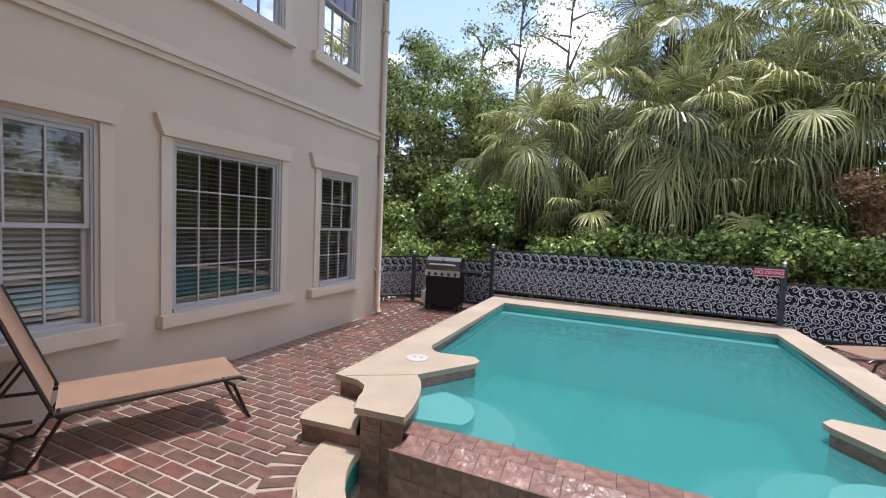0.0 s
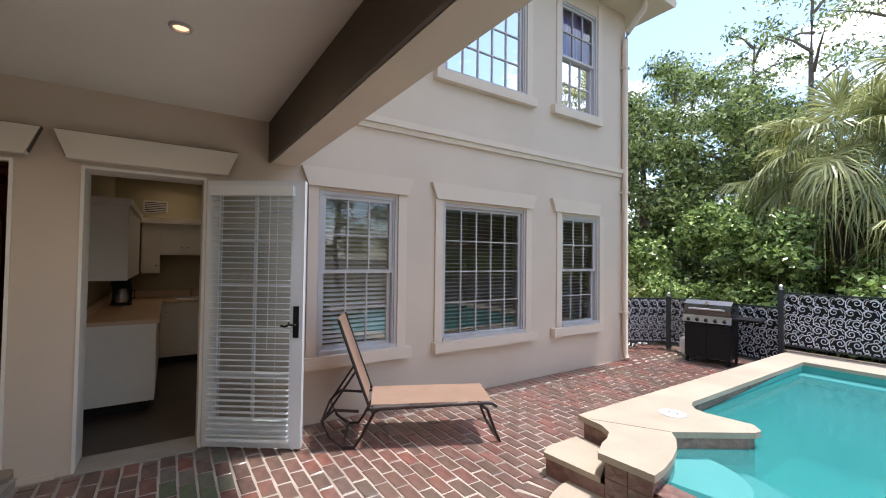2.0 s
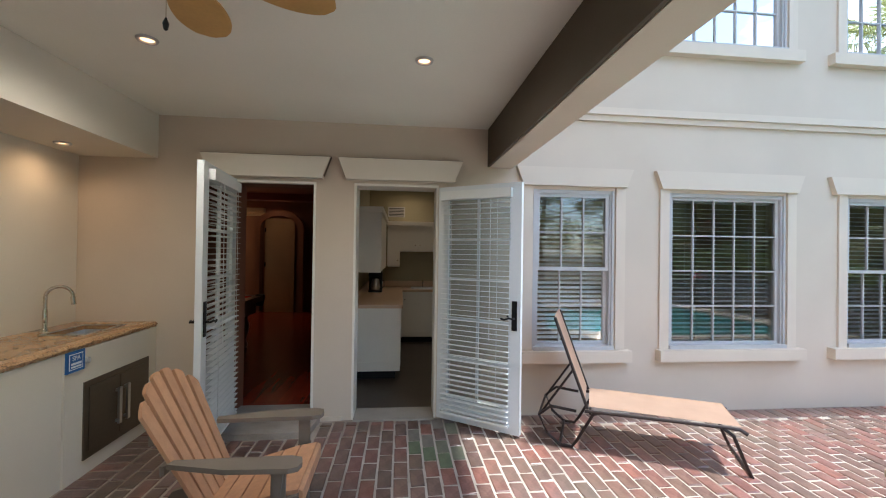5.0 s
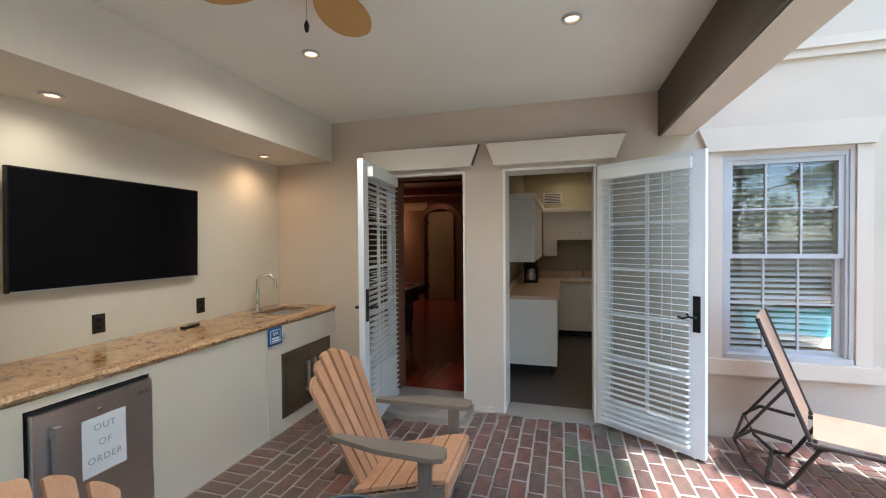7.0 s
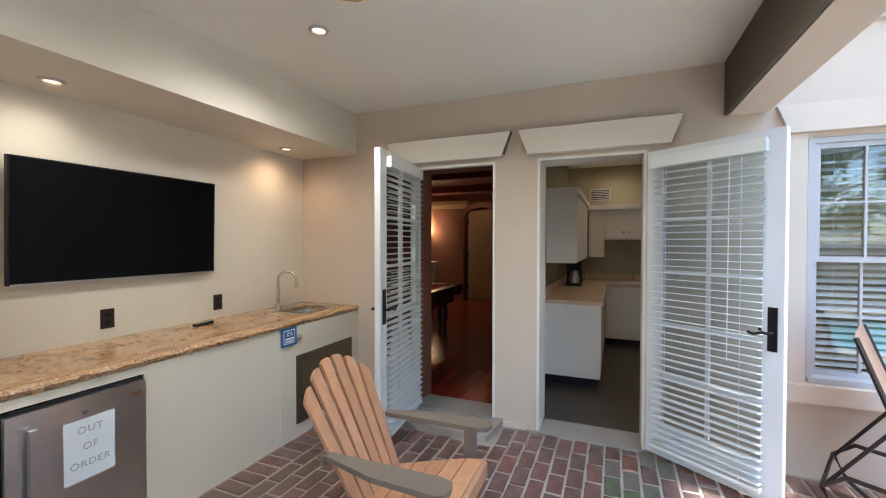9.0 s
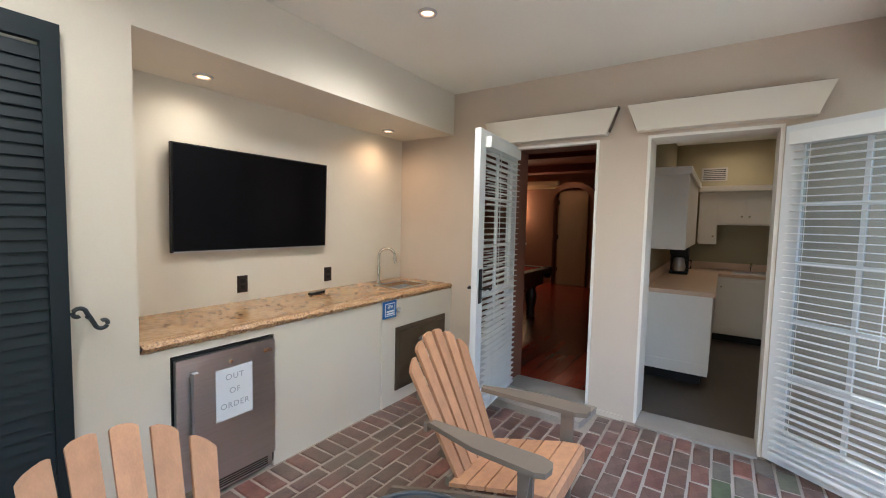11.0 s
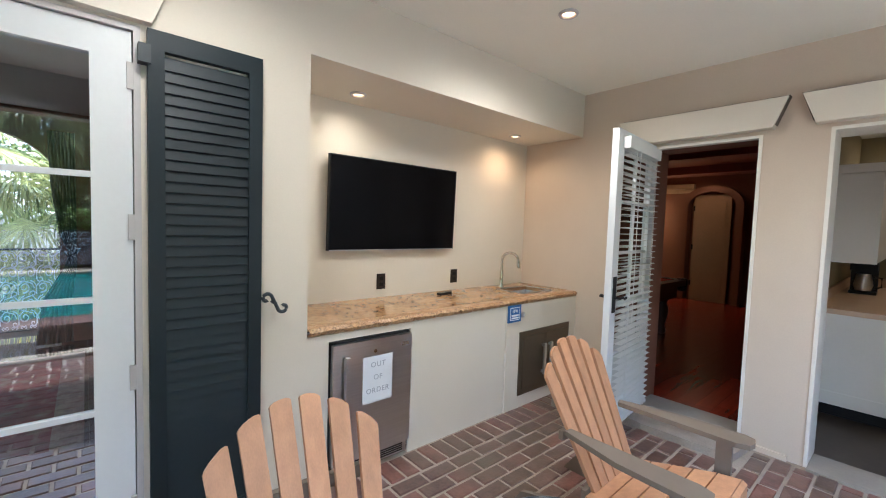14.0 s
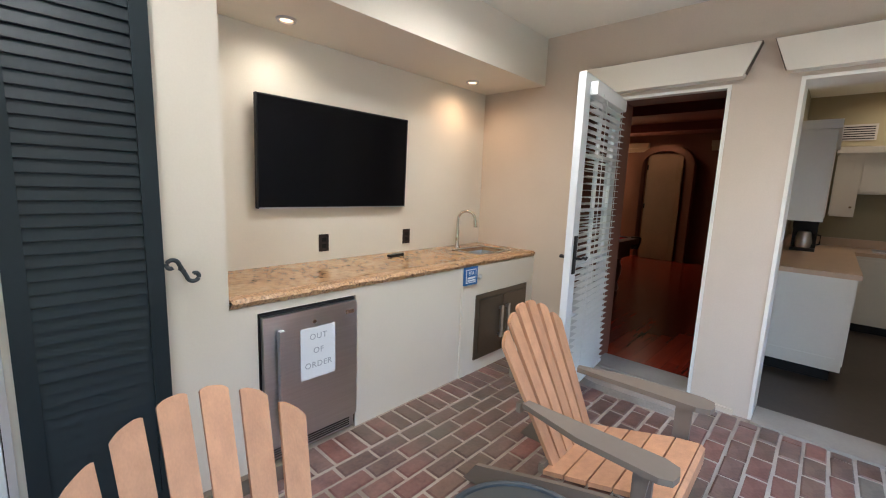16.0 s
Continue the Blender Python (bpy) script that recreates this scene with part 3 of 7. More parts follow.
ring = HALF + [(-1.68, POOL_FAR), (2 * MID + 1.68, POOL_FAR)] + mirrored(HALF) + [(2 * MID + 2.0, 6.87), (-2.0, 6.87)]
bm = bmesh.new()
prism(bm, ring, 0.258, 0.30)
structure("pavement_coping", bm, STONE, "cream cast-stone coping round the raised pool", "coping", 0.012)
bm = bmesh.new()
box(bm, (-1.69, 6.13, -0.74), (1.77, 6.285, 0.165))
structure("step_pool_3", bm, PALE_PLASTER, "pale narrow ledge along the far pool wall", "ledge", 0.01)
for k, sx in enumerate((1, -1)):
    bm = bmesh.new()
    a, b = Vector((-1.905, 2.552)), Vector((-1.452, 2.838))
    side = Vector((b.y - a.y, a.x - b.x)).normalized() * 0.003
    outline = [a - side, b - side, b + side, a + side]
    outline = [(p.x if sx > 0 else 2 * MID - p.x, p.y) for p in outline]
    prism(bm, outline if sx > 0 else outline[::-1], 0.29, 0.3012)
    structure("trim_joint_%d" % (k + 1), bm, BARK, "dark grout joint between two coping stones", "joint")
for nm, pts in (("wall_pier_1", HALF), ("wall_pier_2", mirrored(HALF))):
    bm = bmesh.new()
    cx, cy = sum(p[0] for p in pts) / len(pts), sum(p[1] for p in pts) / len(pts)
    inset = [(x + (0.03 if x < cx else -0.03), y + (0.03 if y < cy else -0.03)) for x, y in pts]
    prism(bm, inset, -0.75, 0.257)
    structure(nm, bm, TILE, "brown tiled pier beside the spillway", "wall")
bm = bmesh.new()
for x0, x1, y0, y1 in ((-1.97, -1.705, 3.65, 6.8), (1.785, 2.05, 3.65, 6.8), (-1.70, 1.78, 6.295, 6.8)):
    box(bm, (x0, y0, -0.75), (x1, y1, 0.257))
structure("wall_pool", bm, TILE, "brown tiled raised wall of the pool", "wall")
# low steps beside the piers
STEP = [(-1.94, 2.11), (-1.52, 2.15), (-1.60, 2.31), (-1.66, 2.45), (-1.76, 2.52), (-1.99, 2.54), (-1.99, 2.2)]
for k, pts in enumerate((STEP, mirrored(STEP))):
    bm = bmesh.new()
    prism(bm, pts, 0.115, 0.15)
    structure("step_patio_%d" % (2 * k + 1), bm, STONE, "cream stone tread of a low step by the pool", "step", 0.01)
    bm = bmesh.new()
    cx, cy = sum(p[0] for p in pts) / len(pts), sum(p[1] for p in pts) / len(pts)
    prism(bm, [(cx + (x - cx) * 0.94, cy + (y - cy) * 0.94) for x, y in pts], -0.1, 0.114)
    structure("step_patio_%d" % (2 * k + 2), bm, TILE, "brown tiled riser of a low step", "step")
# spa
arc_in = [(MID + SPA_A * math.cos(a), SPA_Y + SPA_B * math.sin(a)) for a in [math.pi + i * math.pi / 40 for i in range(41)]]
arc_out = [(MID + (SPA_A + 0.27) * math.cos(a), SPA_Y + (SPA_B + 0.21) * math.sin(a)) for a in [math.pi + i * math.pi / 40 for i in range(41)]]
bm = bmesh.new()
a = [bm.verts.new((x, y, 0.03)) for x, y in arc_in]
b = [bm.verts.new((x, y, 0.03)) for x, y in arc_out]
c = [bm.verts.new((x, y, -0.03)) for x, y in arc_in]
d = [bm.verts.new((x, y, -0.03)) for x, y in arc_out]
for i in range(40):
    for p, q in ((a, b), (b, d), (d, c), (c, a)):
        bm.faces.new((p[i], p[i + 1], q[i + 1], q[i]))
bm.faces.new((a[0], b[0], d[0], c[0])), bm.faces.new((a[40], b[40], d[40], c[40]))
structure("pavement_spa_coping", bm, STONE, "curved cream stone coping of the spa", "coping", 0.01)
bm = bmesh.new()
shell = [(MID + (x - MID) * 1.02, SPA_Y + (y - SPA_Y) * 1.02) for x, y in arc_in]
top = [bm.verts.new((x, y, -0.03)) for x, y in shell]
bot = [bm.verts.new((x, y, -0.8)) for x, y in shell]
for i in range(40):
    bm.faces.new((top[i], top[i + 1], bot[i + 1], bot[i]))
bm.faces.new(bot)
structure("floor_spa", bm, PLASTER, "teal plaster basin of the spa", "pool")
bm = bmesh.new()
bm.faces.new([bm.verts.new((x, y, -0.12)) for x, y in shell])
spa_water = structure("water_spa", bm, WATER, "turquoise spa water", "water")
spa_water.visible_shadow = False
bm = bmesh.new()
prism(bm, [(-1.22, 2.06), (1.30, 2.06), (1.30, 2.36), (-1.22, 2.36)], -0.8, 0.13)
structure("wall_spillway", bm, TILE, "masonry core of the spillway wall", "wall")

# ---- windows and doors of the house wall ----
def blind(name, label, width, height, m, tilt=28, pitch=0.044):
    """A slatted blind: local x across, z up from its lower rail, y towards the room."""
    t = thing(name, label, "blind", m, "slatted window blinds")
    boxes("head_rail", SLAT_WHITE, t, [((0, -0.022, height - 0.045), (width, 0.022, height))])
    boxes("bottom_rail", SLAT_WHITE, t, [((0, -0.02, 0.0), (width, 0.02, 0.018))])
    bm = bmesh.new()
    rows = [(-0.024, 0.0), (0.0, 0.003), (0.024, 0.0)]
    a = [[bm.verts.new((x, y, z + dz)) for y, z in rows] for x in (0.004, width - 0.004) for dz in (0.0, 0.0025)]
    for i in range(2):
        bm.faces.new((a[0][i], a[0][i + 1], a[2][i + 1], a[2][i]))
        bm.faces.new((a[1][i], a[1][i + 1], a[3][i + 1], a[3][i]))
    for i in (0, 2):
        bm.faces.new((a[0][i], a[2][i], a[3][i], a[1][i]))
    first = part("slat", bm, SLAT_WHITE, t)
    count = int((height - 0.09) / pitch)
    first.matrix_basis = pose(0, 0, 0.05, tilt)
    for k in range(1, count):
        share("slat", first.data, t, pose(0, 0, 0.05 + k * pitch, tilt + random.uniform(-2, 2)))
    for x in (width * 0.2, width * 0.8):
        bm = bmesh.new()
        tube(bm, [(x, -0.026, 0.01), (x, -0.026, height - 0.04)], 0.0012, 5)
        part("lift_cord", bm, SLAT_WHITE, t)
    return t


def sash(parent, name, y0, y1, z0, z1, x, cols, rows, rail=0.033):
    ob = boxes(name, WHITE, parent, [((x - 0.018, y0, z0), (x + 0.018, y0 + rail, z1)), ((x - 0.018, y1 - rail, z0), (x + 0.018, y1, z1)),
                                     ((x - 0.018, y0 + rail, z0), (x + 0.018, y1 - rail, z0 + rail)), ((x - 0.018, y0 + rail, z1 - rail), (x + 0.018, y1 - rail, z1))], bevel=0.003)
    a, b, c, d = y0 + rail, y1 - rail, z0 + rail, z1 - rail
    for k in range(1, cols):
        y = a + (b - a) * k / cols
        boxes("muntin", WHITE, ob, [((x - 0.009, y - 0.0065, c), (x + 0.014, y + 0.0065, d))], bevel=0.002)
    for k in range(1, rows):
        z = c + (d - c) * k / rows
        boxes("muntin", WHITE, ob, [((x - 0.008, a, z - 0.0065), (x + 0.013, b, z + 0.0065))], bevel=0.002)
    bm = bmesh.new()
    bm.faces.new([bm.verts.new((x - 0.002, p, q)) for p, q in ((a, c), (b, c), (b, d), (a, d))])
    pane = part("pane", bm, GLASS, ob)
    pane.visible_shadow = False


def window(name, label, y0, y1, z0, z1, cols, rows, hung):
    w = tagged(new(name), label, "window", "", "structure")
    f = 0.034
    boxes("window_frame", WHITE, w, [((WALL - 0.10, y0, z0), (WALL - 0.012, y0 + f, z1)), ((WALL - 0.10, y1 - f, z0), (WALL - 0.012, y1, z1)),
                                     ((WALL - 0.10, y0 + f, z1 - f), (WALL - 0.012, y1 - f, z1)), ((WALL - 0.10, y0 + f, z0), (WALL - 0.012, y1 - f, z0 + f * 0.7))])
    boxes("brick_mould", WHITE, w, [((WALL - 0.03, y0 - 0.004, z0), (WALL + 0.004, y0 + 0.018, z1)), ((WALL - 0.03, y1 - 0.018, z0), (WALL + 0.004, y1 + 0.004, z1))])
    boxes("window_sill", WHITE, w, [((WALL - 0.10, y0 + 0.002, z0 - 0.006), (WALL + 0.03, y1 - 0.002, z0 + 0.028))])
    a, b, c, d = y0 + f, y1 - f, z0 + f * 0.7, z1 - f
    if hung:
        m = (c + d) / 2 + 0.01
        sash(w, "upper_sash", a, b, m - 0.018, d, WALL - 0.045, cols, rows)
        sash(w, "lower_sash", a, b, c, m + 0.018, WALL - 0.082, cols, rows)
    else:
        sash(w, "fixed_sash", a, b, c, d, WALL - 0.06, cols, rows, 0.03)
    return w


window("window_1", "white double-hung window with divided panes, blind behind", *WINDOWS[0], *LOW_Z, 3, 2, True)
window("window_2", "wide white fixed window with small panes, blind behind", *WINDOWS[1], *LOW_Z, 5, 4, False)
window("window_3", "narrow white double-hung window with divided panes", *WINDOWS[2], *LOW_Z, 3, 2, True)
window("window_4", "upper white double-hung window with divided panes", *UPPER[0], *HIGH_Z, 3, 2, True)
window("window_5", "upper wide white window with small panes", *UPPER[1], *HIGH_Z, 5, 4, False)
window("window_6", "upper narrow white double-hung window", *UPPER[2], *HIGH_Z, 3, 2, True)
for (a, b), (c, d), tilt in ((WINDOWS[0], LOW_Z, 24), (WINDOWS[1], LOW_Z, 10), (WINDOWS[2], LOW_Z, 12), (UPPER[0], HIGH_Z, 30), (UPPER[1], HIGH_Z, 30)):
    blind("window_blind", "white slatted blind hanging inside a house window", b - a - 0.06, d - c - 0.06, pose(WALL - 0.165, a + 0.03, c + 0.03, 0, 0, 90), tilt)
# pale sheet in the upper corner window, coloured like sky reflected in glass
t = thing("window_sky_tint", "pale lavender pleated sheet behind an upper window, coloured like reflected sky", "curtain")
bm = bmesh.new()
n = 40
va = [bm.verts.new((WALL - 0.135 + 0.015 * math.sin(i * 1.1), UPPER[2][0] + (UPPER[2][1] - UPPER[2][0]) * i / n, z)) for z in (3.5, 5.1) for i in range(n + 1)]
for i in range(n):
    bm.faces.new((va[i], va[i + 1], va[n + 2 + i], va[n + 1 + i]))
bmesh.ops.solidify(bm, geom=bm.faces[:], thickness=0.003)
part("tint_panel", bm, material("lavender_sky_tint", (0.55, 0.50, 0.92), 0.8, vary=0.08, scale=3, bump=0.0), t, smooth=True)


def door_frame(name, y0, y1, z0, z1, reveal_mat=FRAME_CREAM):
    """A frame with a cream outer part and coloured reveal on the room side."""
    w = tagged(new(name), "white painted door frame with a low sill", "door frame", "", "structure")
    MEET = WALL - 0.05
    boxes("jamb", FRAME_CREAM, w, [((MEET, y0, z0), (WALL + 0.012, y0 + 0.02, z1))])
    boxes("jamb_reveal", reveal_mat, w, [((INSIDE - 0.062, y0, z0), (MEET, y0 + 0.018, z1))])
    boxes("jamb", FRAME_CREAM, w, [((MEET, y1 - 0.02, z0), (WALL + 0.012, y1, z1))])
    boxes("jamb_reveal", reveal_mat, w, [((INSIDE - 0.062, y1 - 0.018, z0), (MEET, y1, z1))])
    boxes("head_reveal", reveal_mat, w, [((INSIDE - 0.062, y0 + 0.018, z1 - 0.018), (MEET, y1 - 0.018, z1))])
    boxes("head", FRAME_CREAM, w, [((MEET, y0 + 0.02, z1 - 0.02), (WALL + 0.012, y1 - 0.02, z1))])
    boxes("threshold", material("grey_threshold", (0.30, 0.27, 0.23), 0.6, vary=0.1), w, [((INSIDE, y0 + 0.02, z0 - 0.04), (WALL + 0.06, y1 - 0.02, z0 + 0.012))])
    return w


# The first frame's reveal is coloured dark to read as the unlit room.
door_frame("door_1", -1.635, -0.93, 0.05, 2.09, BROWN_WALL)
door_frame("door_2", -0.60, 0.15, 0.0, 2.09)
bm = bmesh.new()
prism(bm, [(WALL, -1.72), (WALL + 0.30, -1.70), (WALL + 0.36, -1.45), (WALL + 0.34, -0.90), (WALL, -0.86)], -0.02, 0.045)
structure("step_door", bm, MORTAR, "low worn plaster step before the games room door", "step", 0.01)


def lever(parent, x, y, z, side):
    """A black plate with a curved lever."""
    plate = boxes("lock_plate", BLACK, parent, [((x - 0.022, y, z - 0.12), (x + 0.022, y + side * 0.008, z + 0.12))], "black metal lock plate", 0.004)
    bm = bmesh.new()
    tube(bm, [(x, y + side * 0.004, z - 0.02), (x, y + side * 0.045, z - 0.02), (x - 0.03, y + side * 0.05, z - 0.015), (x - 0.07, y + side * 0.05, z - 0.03), (x - 0.10, y + side * 0.048, z - 0.022)], 0.008, 8)
    part("lever_handle", bm, BLACK, plate, "black metal lever", smooth=True)


def glazed_leaf(name, label, m, width=0.77, blind_side=-1):
    """A glazed door leaf: local x from hinge to free edge, z up, y through its thickness."""
    t = thing(name, label, "door", m)
    h, th, st, top, bot = 2.045, 0.044, 0.10, 0.12, 0.20
    boxes("stile", DOOR_WHITE, t, [((0, -th / 2, 0), (st, th / 2, h))])
    boxes("stile", DOOR_WHITE, t, [((width - st, -th / 2, 0), (width, th / 2, h))])
    boxes("top_rail", DOOR_WHITE, t, [((st, -th / 2, h - top), (width - st, th / 2, h))])
    boxes("bottom_rail", DOOR_WHITE, t, [((st, -th / 2, 0), (width - st, th / 2, bot))])
    bm = bmesh.new()
    bm.faces.new([bm.verts.new((x, 0, z)) for x, z in ((st, bot), (width - st, bot), (width - st, h - top), (st, h - top))])
    pane = part("pane", bm, CLEAR_GLASS, t)
    pane.visible_shadow = False
    for z in [bot + (h - top - bot) * k / 5 for k in range(1, 5)]:
        boxes("muntin", DOOR_WHITE, t, [((st, -0.012, z - 0.011), (width - st, 0.012, z + 0.011))], bevel=0.003)
    boxes("muntin", DOOR_WHITE, t, [((width / 2 - 0.011, -0.011, bot), (width / 2 + 0.011, 0.011, h - top))], bevel=0.003)
    lever(t, width - 0.05, blind_side * th / 2, 0.96, blind_side)
    lever(t, width - 0.05, -blind_side * th / 2, 0.96, -blind_side)
    s = blind_side
    b0, b1 = sorted((s * 0.024, s * 0.07))
    boxes("blind_valance", SLAT_WHITE, t, [((0.045, b0, h - 0.12), (width - 0.075, b1, h - 0.045))])
    y = s * 0.05
    bm = bmesh.new()
    rows = [(-0.0235, 0.0), (0.0, 0.0025), (0.0235, 0.0)]
    x0, x1 = 0.06, width - 0.085
    a = [[bm.verts.new((x, p, q + dz)) for p, q in rows] for x in (x0, x1) for dz in (0.0, 0.0025)]
    for i in range(2):
        bm.faces.new((a[0][i], a[0][i + 1], a[2][i + 1], a[2][i]))
        bm.faces.new((a[1][i], a[1][i + 1], a[3][i + 1], a[3][i]))
    for i in (0, 2):
        bm.faces.new((a[0][i], a[2][i], a[3][i], a[1][i]))
    first = part("blind_slat", bm, SLAT_WHITE, t)
    first.matrix_basis = pose(0, y, 0.10, 3 * s)
    k = 1
    while 0.10 + k * 0.0435 < h - 0.14:
        share("blind_slat", first.data, t, pose(0, y, 0.10 + k * 0.0435, 3 * s + random.uniform(-3, 3)))
        k += 1
    boxes("blind_rail", SLAT_WHITE, t, [((x0, min(y - 0.02, y + 0.02), 0.06), (x1, max(y - 0.02, y + 0.02), 0.08))])
    for x in (x0 + 0.10, x1 - 0.10):
        bm = bmesh.new()
        tube(bm, [(x, y + s * 0.027, 0.07), (x, y + s * 0.027, h - 0.1)], 0.0015, 5)
        part("lift_cord", bm, SLAT_WHITE, t)
    bm = bmesh.new()
    tube(bm, [(x1 - 0.16, y + s * 0.03, h - 0.12), (x1 - 0.162, y + s * 0.032, 0.75)], 0.0025, 6)
    part("pull_cord", bm, SLAT_WHITE, t)
    for z in (0.25, 1.02, 1.8):
        bm = bmesh.new()
        tube(bm, [(0.0, -s * 0.026, z - 0.045), (0.0, -s * 0.026, z + 0.045)], 0.007, 8)
        part("hinge", bm, CHROME, t)
    return t


glazed_leaf("glazed_door", "open white glazed door with slatted blind, kitchen doorway", pose(-3.625, 0.165, 0.02, 0, 0, math.degrees(math.atan2(0.613, 0.435))), blind_side=-1)
glazed_leaf("glazed_door", "open white glazed door with slatted blind, games room doorway", pose(-3.625, -1.612, 0.045, 0, 0, math.degrees(math.atan2(0.078, 0.765))), blind_side=1)

# ---- rooms behind the wall ----
def room(tag, x0, x1, y0, y1, z0, z1, wall_mat, floor_mat, ceiling_mat, words, skip=()):
    th = 0.06
    if "x1" not in skip:
        structure("wall_%s_front" % tag, wall_mesh("x", x1, x1 - th, (y0, y1), (z0, z1), [(a - 0.004, b + 0.004, c - 0.06, d + 0.004) for a, b, c, d in HOLES if y0 - 0.1 < a and b < y1 + 0.1 and c < z1]), wall_mat, "inner face of the front wall of " + words, "wall")
    structure("wall_%s_rear" % tag, wall_mesh("x", x0 - th, x0, (y0, y1), (z0, z1)), wall_mat, "far wall of " + words, "wall")
    structure("wall_%s_side_1" % tag, wall_mesh("y", y0 - th, y0, (x0 - th, x1), (z0, z1)), wall_mat, "side wall of " + words, "wall")
    structure("wall_%s_side_2" % tag, wall_mesh("y", y1, y1 + th, (x0 - th, x1), (z0, z1)), wall_mat, "side wall of " + words, "wall")
    for nm, a, b, mt in (("floor_" + tag, z0 - 0.04, z0, floor_mat), ("ceiling_" + tag, z1, z1 + 0.05, ceiling_mat)):
        if nm in skip:
            continue
        bm = bmesh.new()
        box(bm, (x0 - th, y0 - th, a), (x1, y1 + th, b))
        structure(nm, bm, mt, nm.split("_")[0] + " of " + words, nm.split("_")[0])


room("kitchen", -7.30, INSIDE, -0.74, 2.05, 0.0, 2.62, OLIVE, SLATE, CEILING_PAINT, "the olive-walled kitchen")
room("den", -7.30, INSIDE, 2.17, 5.45, 0.0, 2.62, OLIVE, CHERRY, CEILING_PAINT, "the room with the wide window")
room("games", -10.0, INSIDE, -6.2, -0.87, 0.02, 2.62, BROWN_WALL, CHERRY, RED_CEILING, "the dark games room", skip=("floor_games",))
room("upper", -7.0, INSIDE, 0.5, 5.45, 3.0, 5.25, BROWN_WALL, CHERRY, CEILING_PAINT, "the upper bedroom")

# games room: wood planks, far arched door, billiard table, sideboard lamp
bm = bmesh.new()
box(bm, (-10.0, -6.2, -0.03), (INSIDE, -0.87, 0.02))
floor_games = structure("floor_games", bm, RED_CEILING, "dark red cherry plank floor of the games room", "floor")
for k in range(44):
    y = -6.2 + k * 0.122
    x = -10.0 - random.random()
    while x < INSIDE - 0.005:
        x2 = min(x + random.uniform(0.9, 1.7), INSIDE)
        if x2 > -10.0:
            bm = bmesh.new()
            box(bm, (max(x, -10.0), y, 0.021), (x2 - 0.002, min(y + 0.12, -0.87), 0.045))
            part("plank", bm, CHERRY, floor_games)
        x = x2
t = tagged(new("door_3"), "tall tan panelled door in an arched alcove", "door", "", "structure")
t.matrix_basis = pose(0, -0.2, 0)
TAN_DOOR = material("tan_stained_door", (0.27, 0.16, 0.09), 0.5, vary=0.1, scale=3, grain=40, bump=0.1)
boxes("door_leaf", TAN_DOOR, t, [((-9.90, -3.12, 0.05), (-9.86, -2.46, 2.22))])
for z0, z1 in ((0.12, 0.62), (0.74, 1.45), (1.57, 2.05)):
    boxes("door_panel", TAN_DOOR, t, [((-9.862, -3.03, z0), (-9.852, -2.55, z1))], bevel=0.006)
for z in (0.35, 1.1, 1.9):
    boxes("hinge", BLACK, t, [((-9.86, -3.125, z), (-9.845, -3.10, z + 0.1))])
bm = bmesh.new()
outer, inner = [], []
for k in range(17):
    a = math.pi * k / 16
    inner.append((-2.79 - 0.42 * math.cos(a), 1.98 + 0.30 * math.sin(a)))
    outer.append((-2.79 - 0.55 * math.cos(a), 1.98 + 0.43 * math.sin(a)))
inner = [(-3.21, 0.05)] + inner + [(-2.37, 0.05)]
outer = [(-3.34, 0.05)] + outer + [(-2.24, 0.05)]
for x in (-9.78, -9.98):
    for i in range(len(inner) - 1):
        bm.faces.new([bm.verts.new((x, *p)) for p in (inner[i], inner[i + 1], outer[i + 1], outer[i])])
for path in (inner, outer):
    for i in range(len(path) - 1):
        bm.faces.new([bm.verts.new((x, *p)) for x, p in ((-9.78, path[i]), (-9.78, path[i + 1]), (-9.98, path[i + 1]), (-9.98, path[i]))])
bmesh.ops.remove_doubles(bm, verts=bm.verts, dist=0.0005)
structure("trim_arch", bm, BROWN_WALL, "plastered arch round the far door", "trim").matrix_basis = pose(0, -0.2, 0)
bm = bmesh.new()
for z0, z1, p in ((2.28, 2.36, 0.05), (2.36, 2.46, 0.11)):
    box(bm, (-9.99, -6.1, z0), (-9.99 + p, -3.36, z1))
    box(bm, (-9.99, -2.22, z0), (-9.99 + p, -0.88, z1))
structure("trim_crown", bm, material("tan_crown", (0.36, 0.25, 0.16), 0.6, vary=0.05), "tan crown moulding in the games room", "trim", 0.005)
bm = bmesh.new()
for x in (-5.2, -6.9, -8.6):
    box(bm, (x, -6.19, 2.48), (x + 0.16, -0.88, 2.615))
structure("beam_games", bm, RED_CEILING, "red-brown ceiling beams of the games room", "beam", 0.004)

t = thing("billiard_table", "dark wood billiard table with red cloth, on carved legs", "table", pose(0, 0, 0.045))
DARK_WOOD = material("dark_table_wood", (0.035, 0.014, 0.009), 0.3, vary=0.2, scale=5, grain=30, bump=0.05)
RED_CLOTH = material("red_baize", (0.55, 0.010, 0.02), 0.95, vary=0.08, scale=6, grain=200, bump=0.1)
bx0, bx1, by0, by1 = -6.46, -5.15, -4.7, -2.23
boxes("cloth", RED_CLOTH, t, [((bx0 + 0.12, by0 + 0.12, 0.68), (bx1 - 0.12, by1 - 0.12, 0.745))])
for a, b in (((bx0, by0), (bx0 + 0.12, by1)), ((bx1 - 0.12, by0), (bx1, by1)), ((bx0 + 0.12, by0), (bx1 - 0.12, by0 + 0.12)), ((bx0 + 0.12, by1 - 0.12), (bx1 - 0.12, by1))):
    boxes("rail", DARK_WOOD, t, [((*a, 0.68), (*b, 0.755))], bevel=0.012)
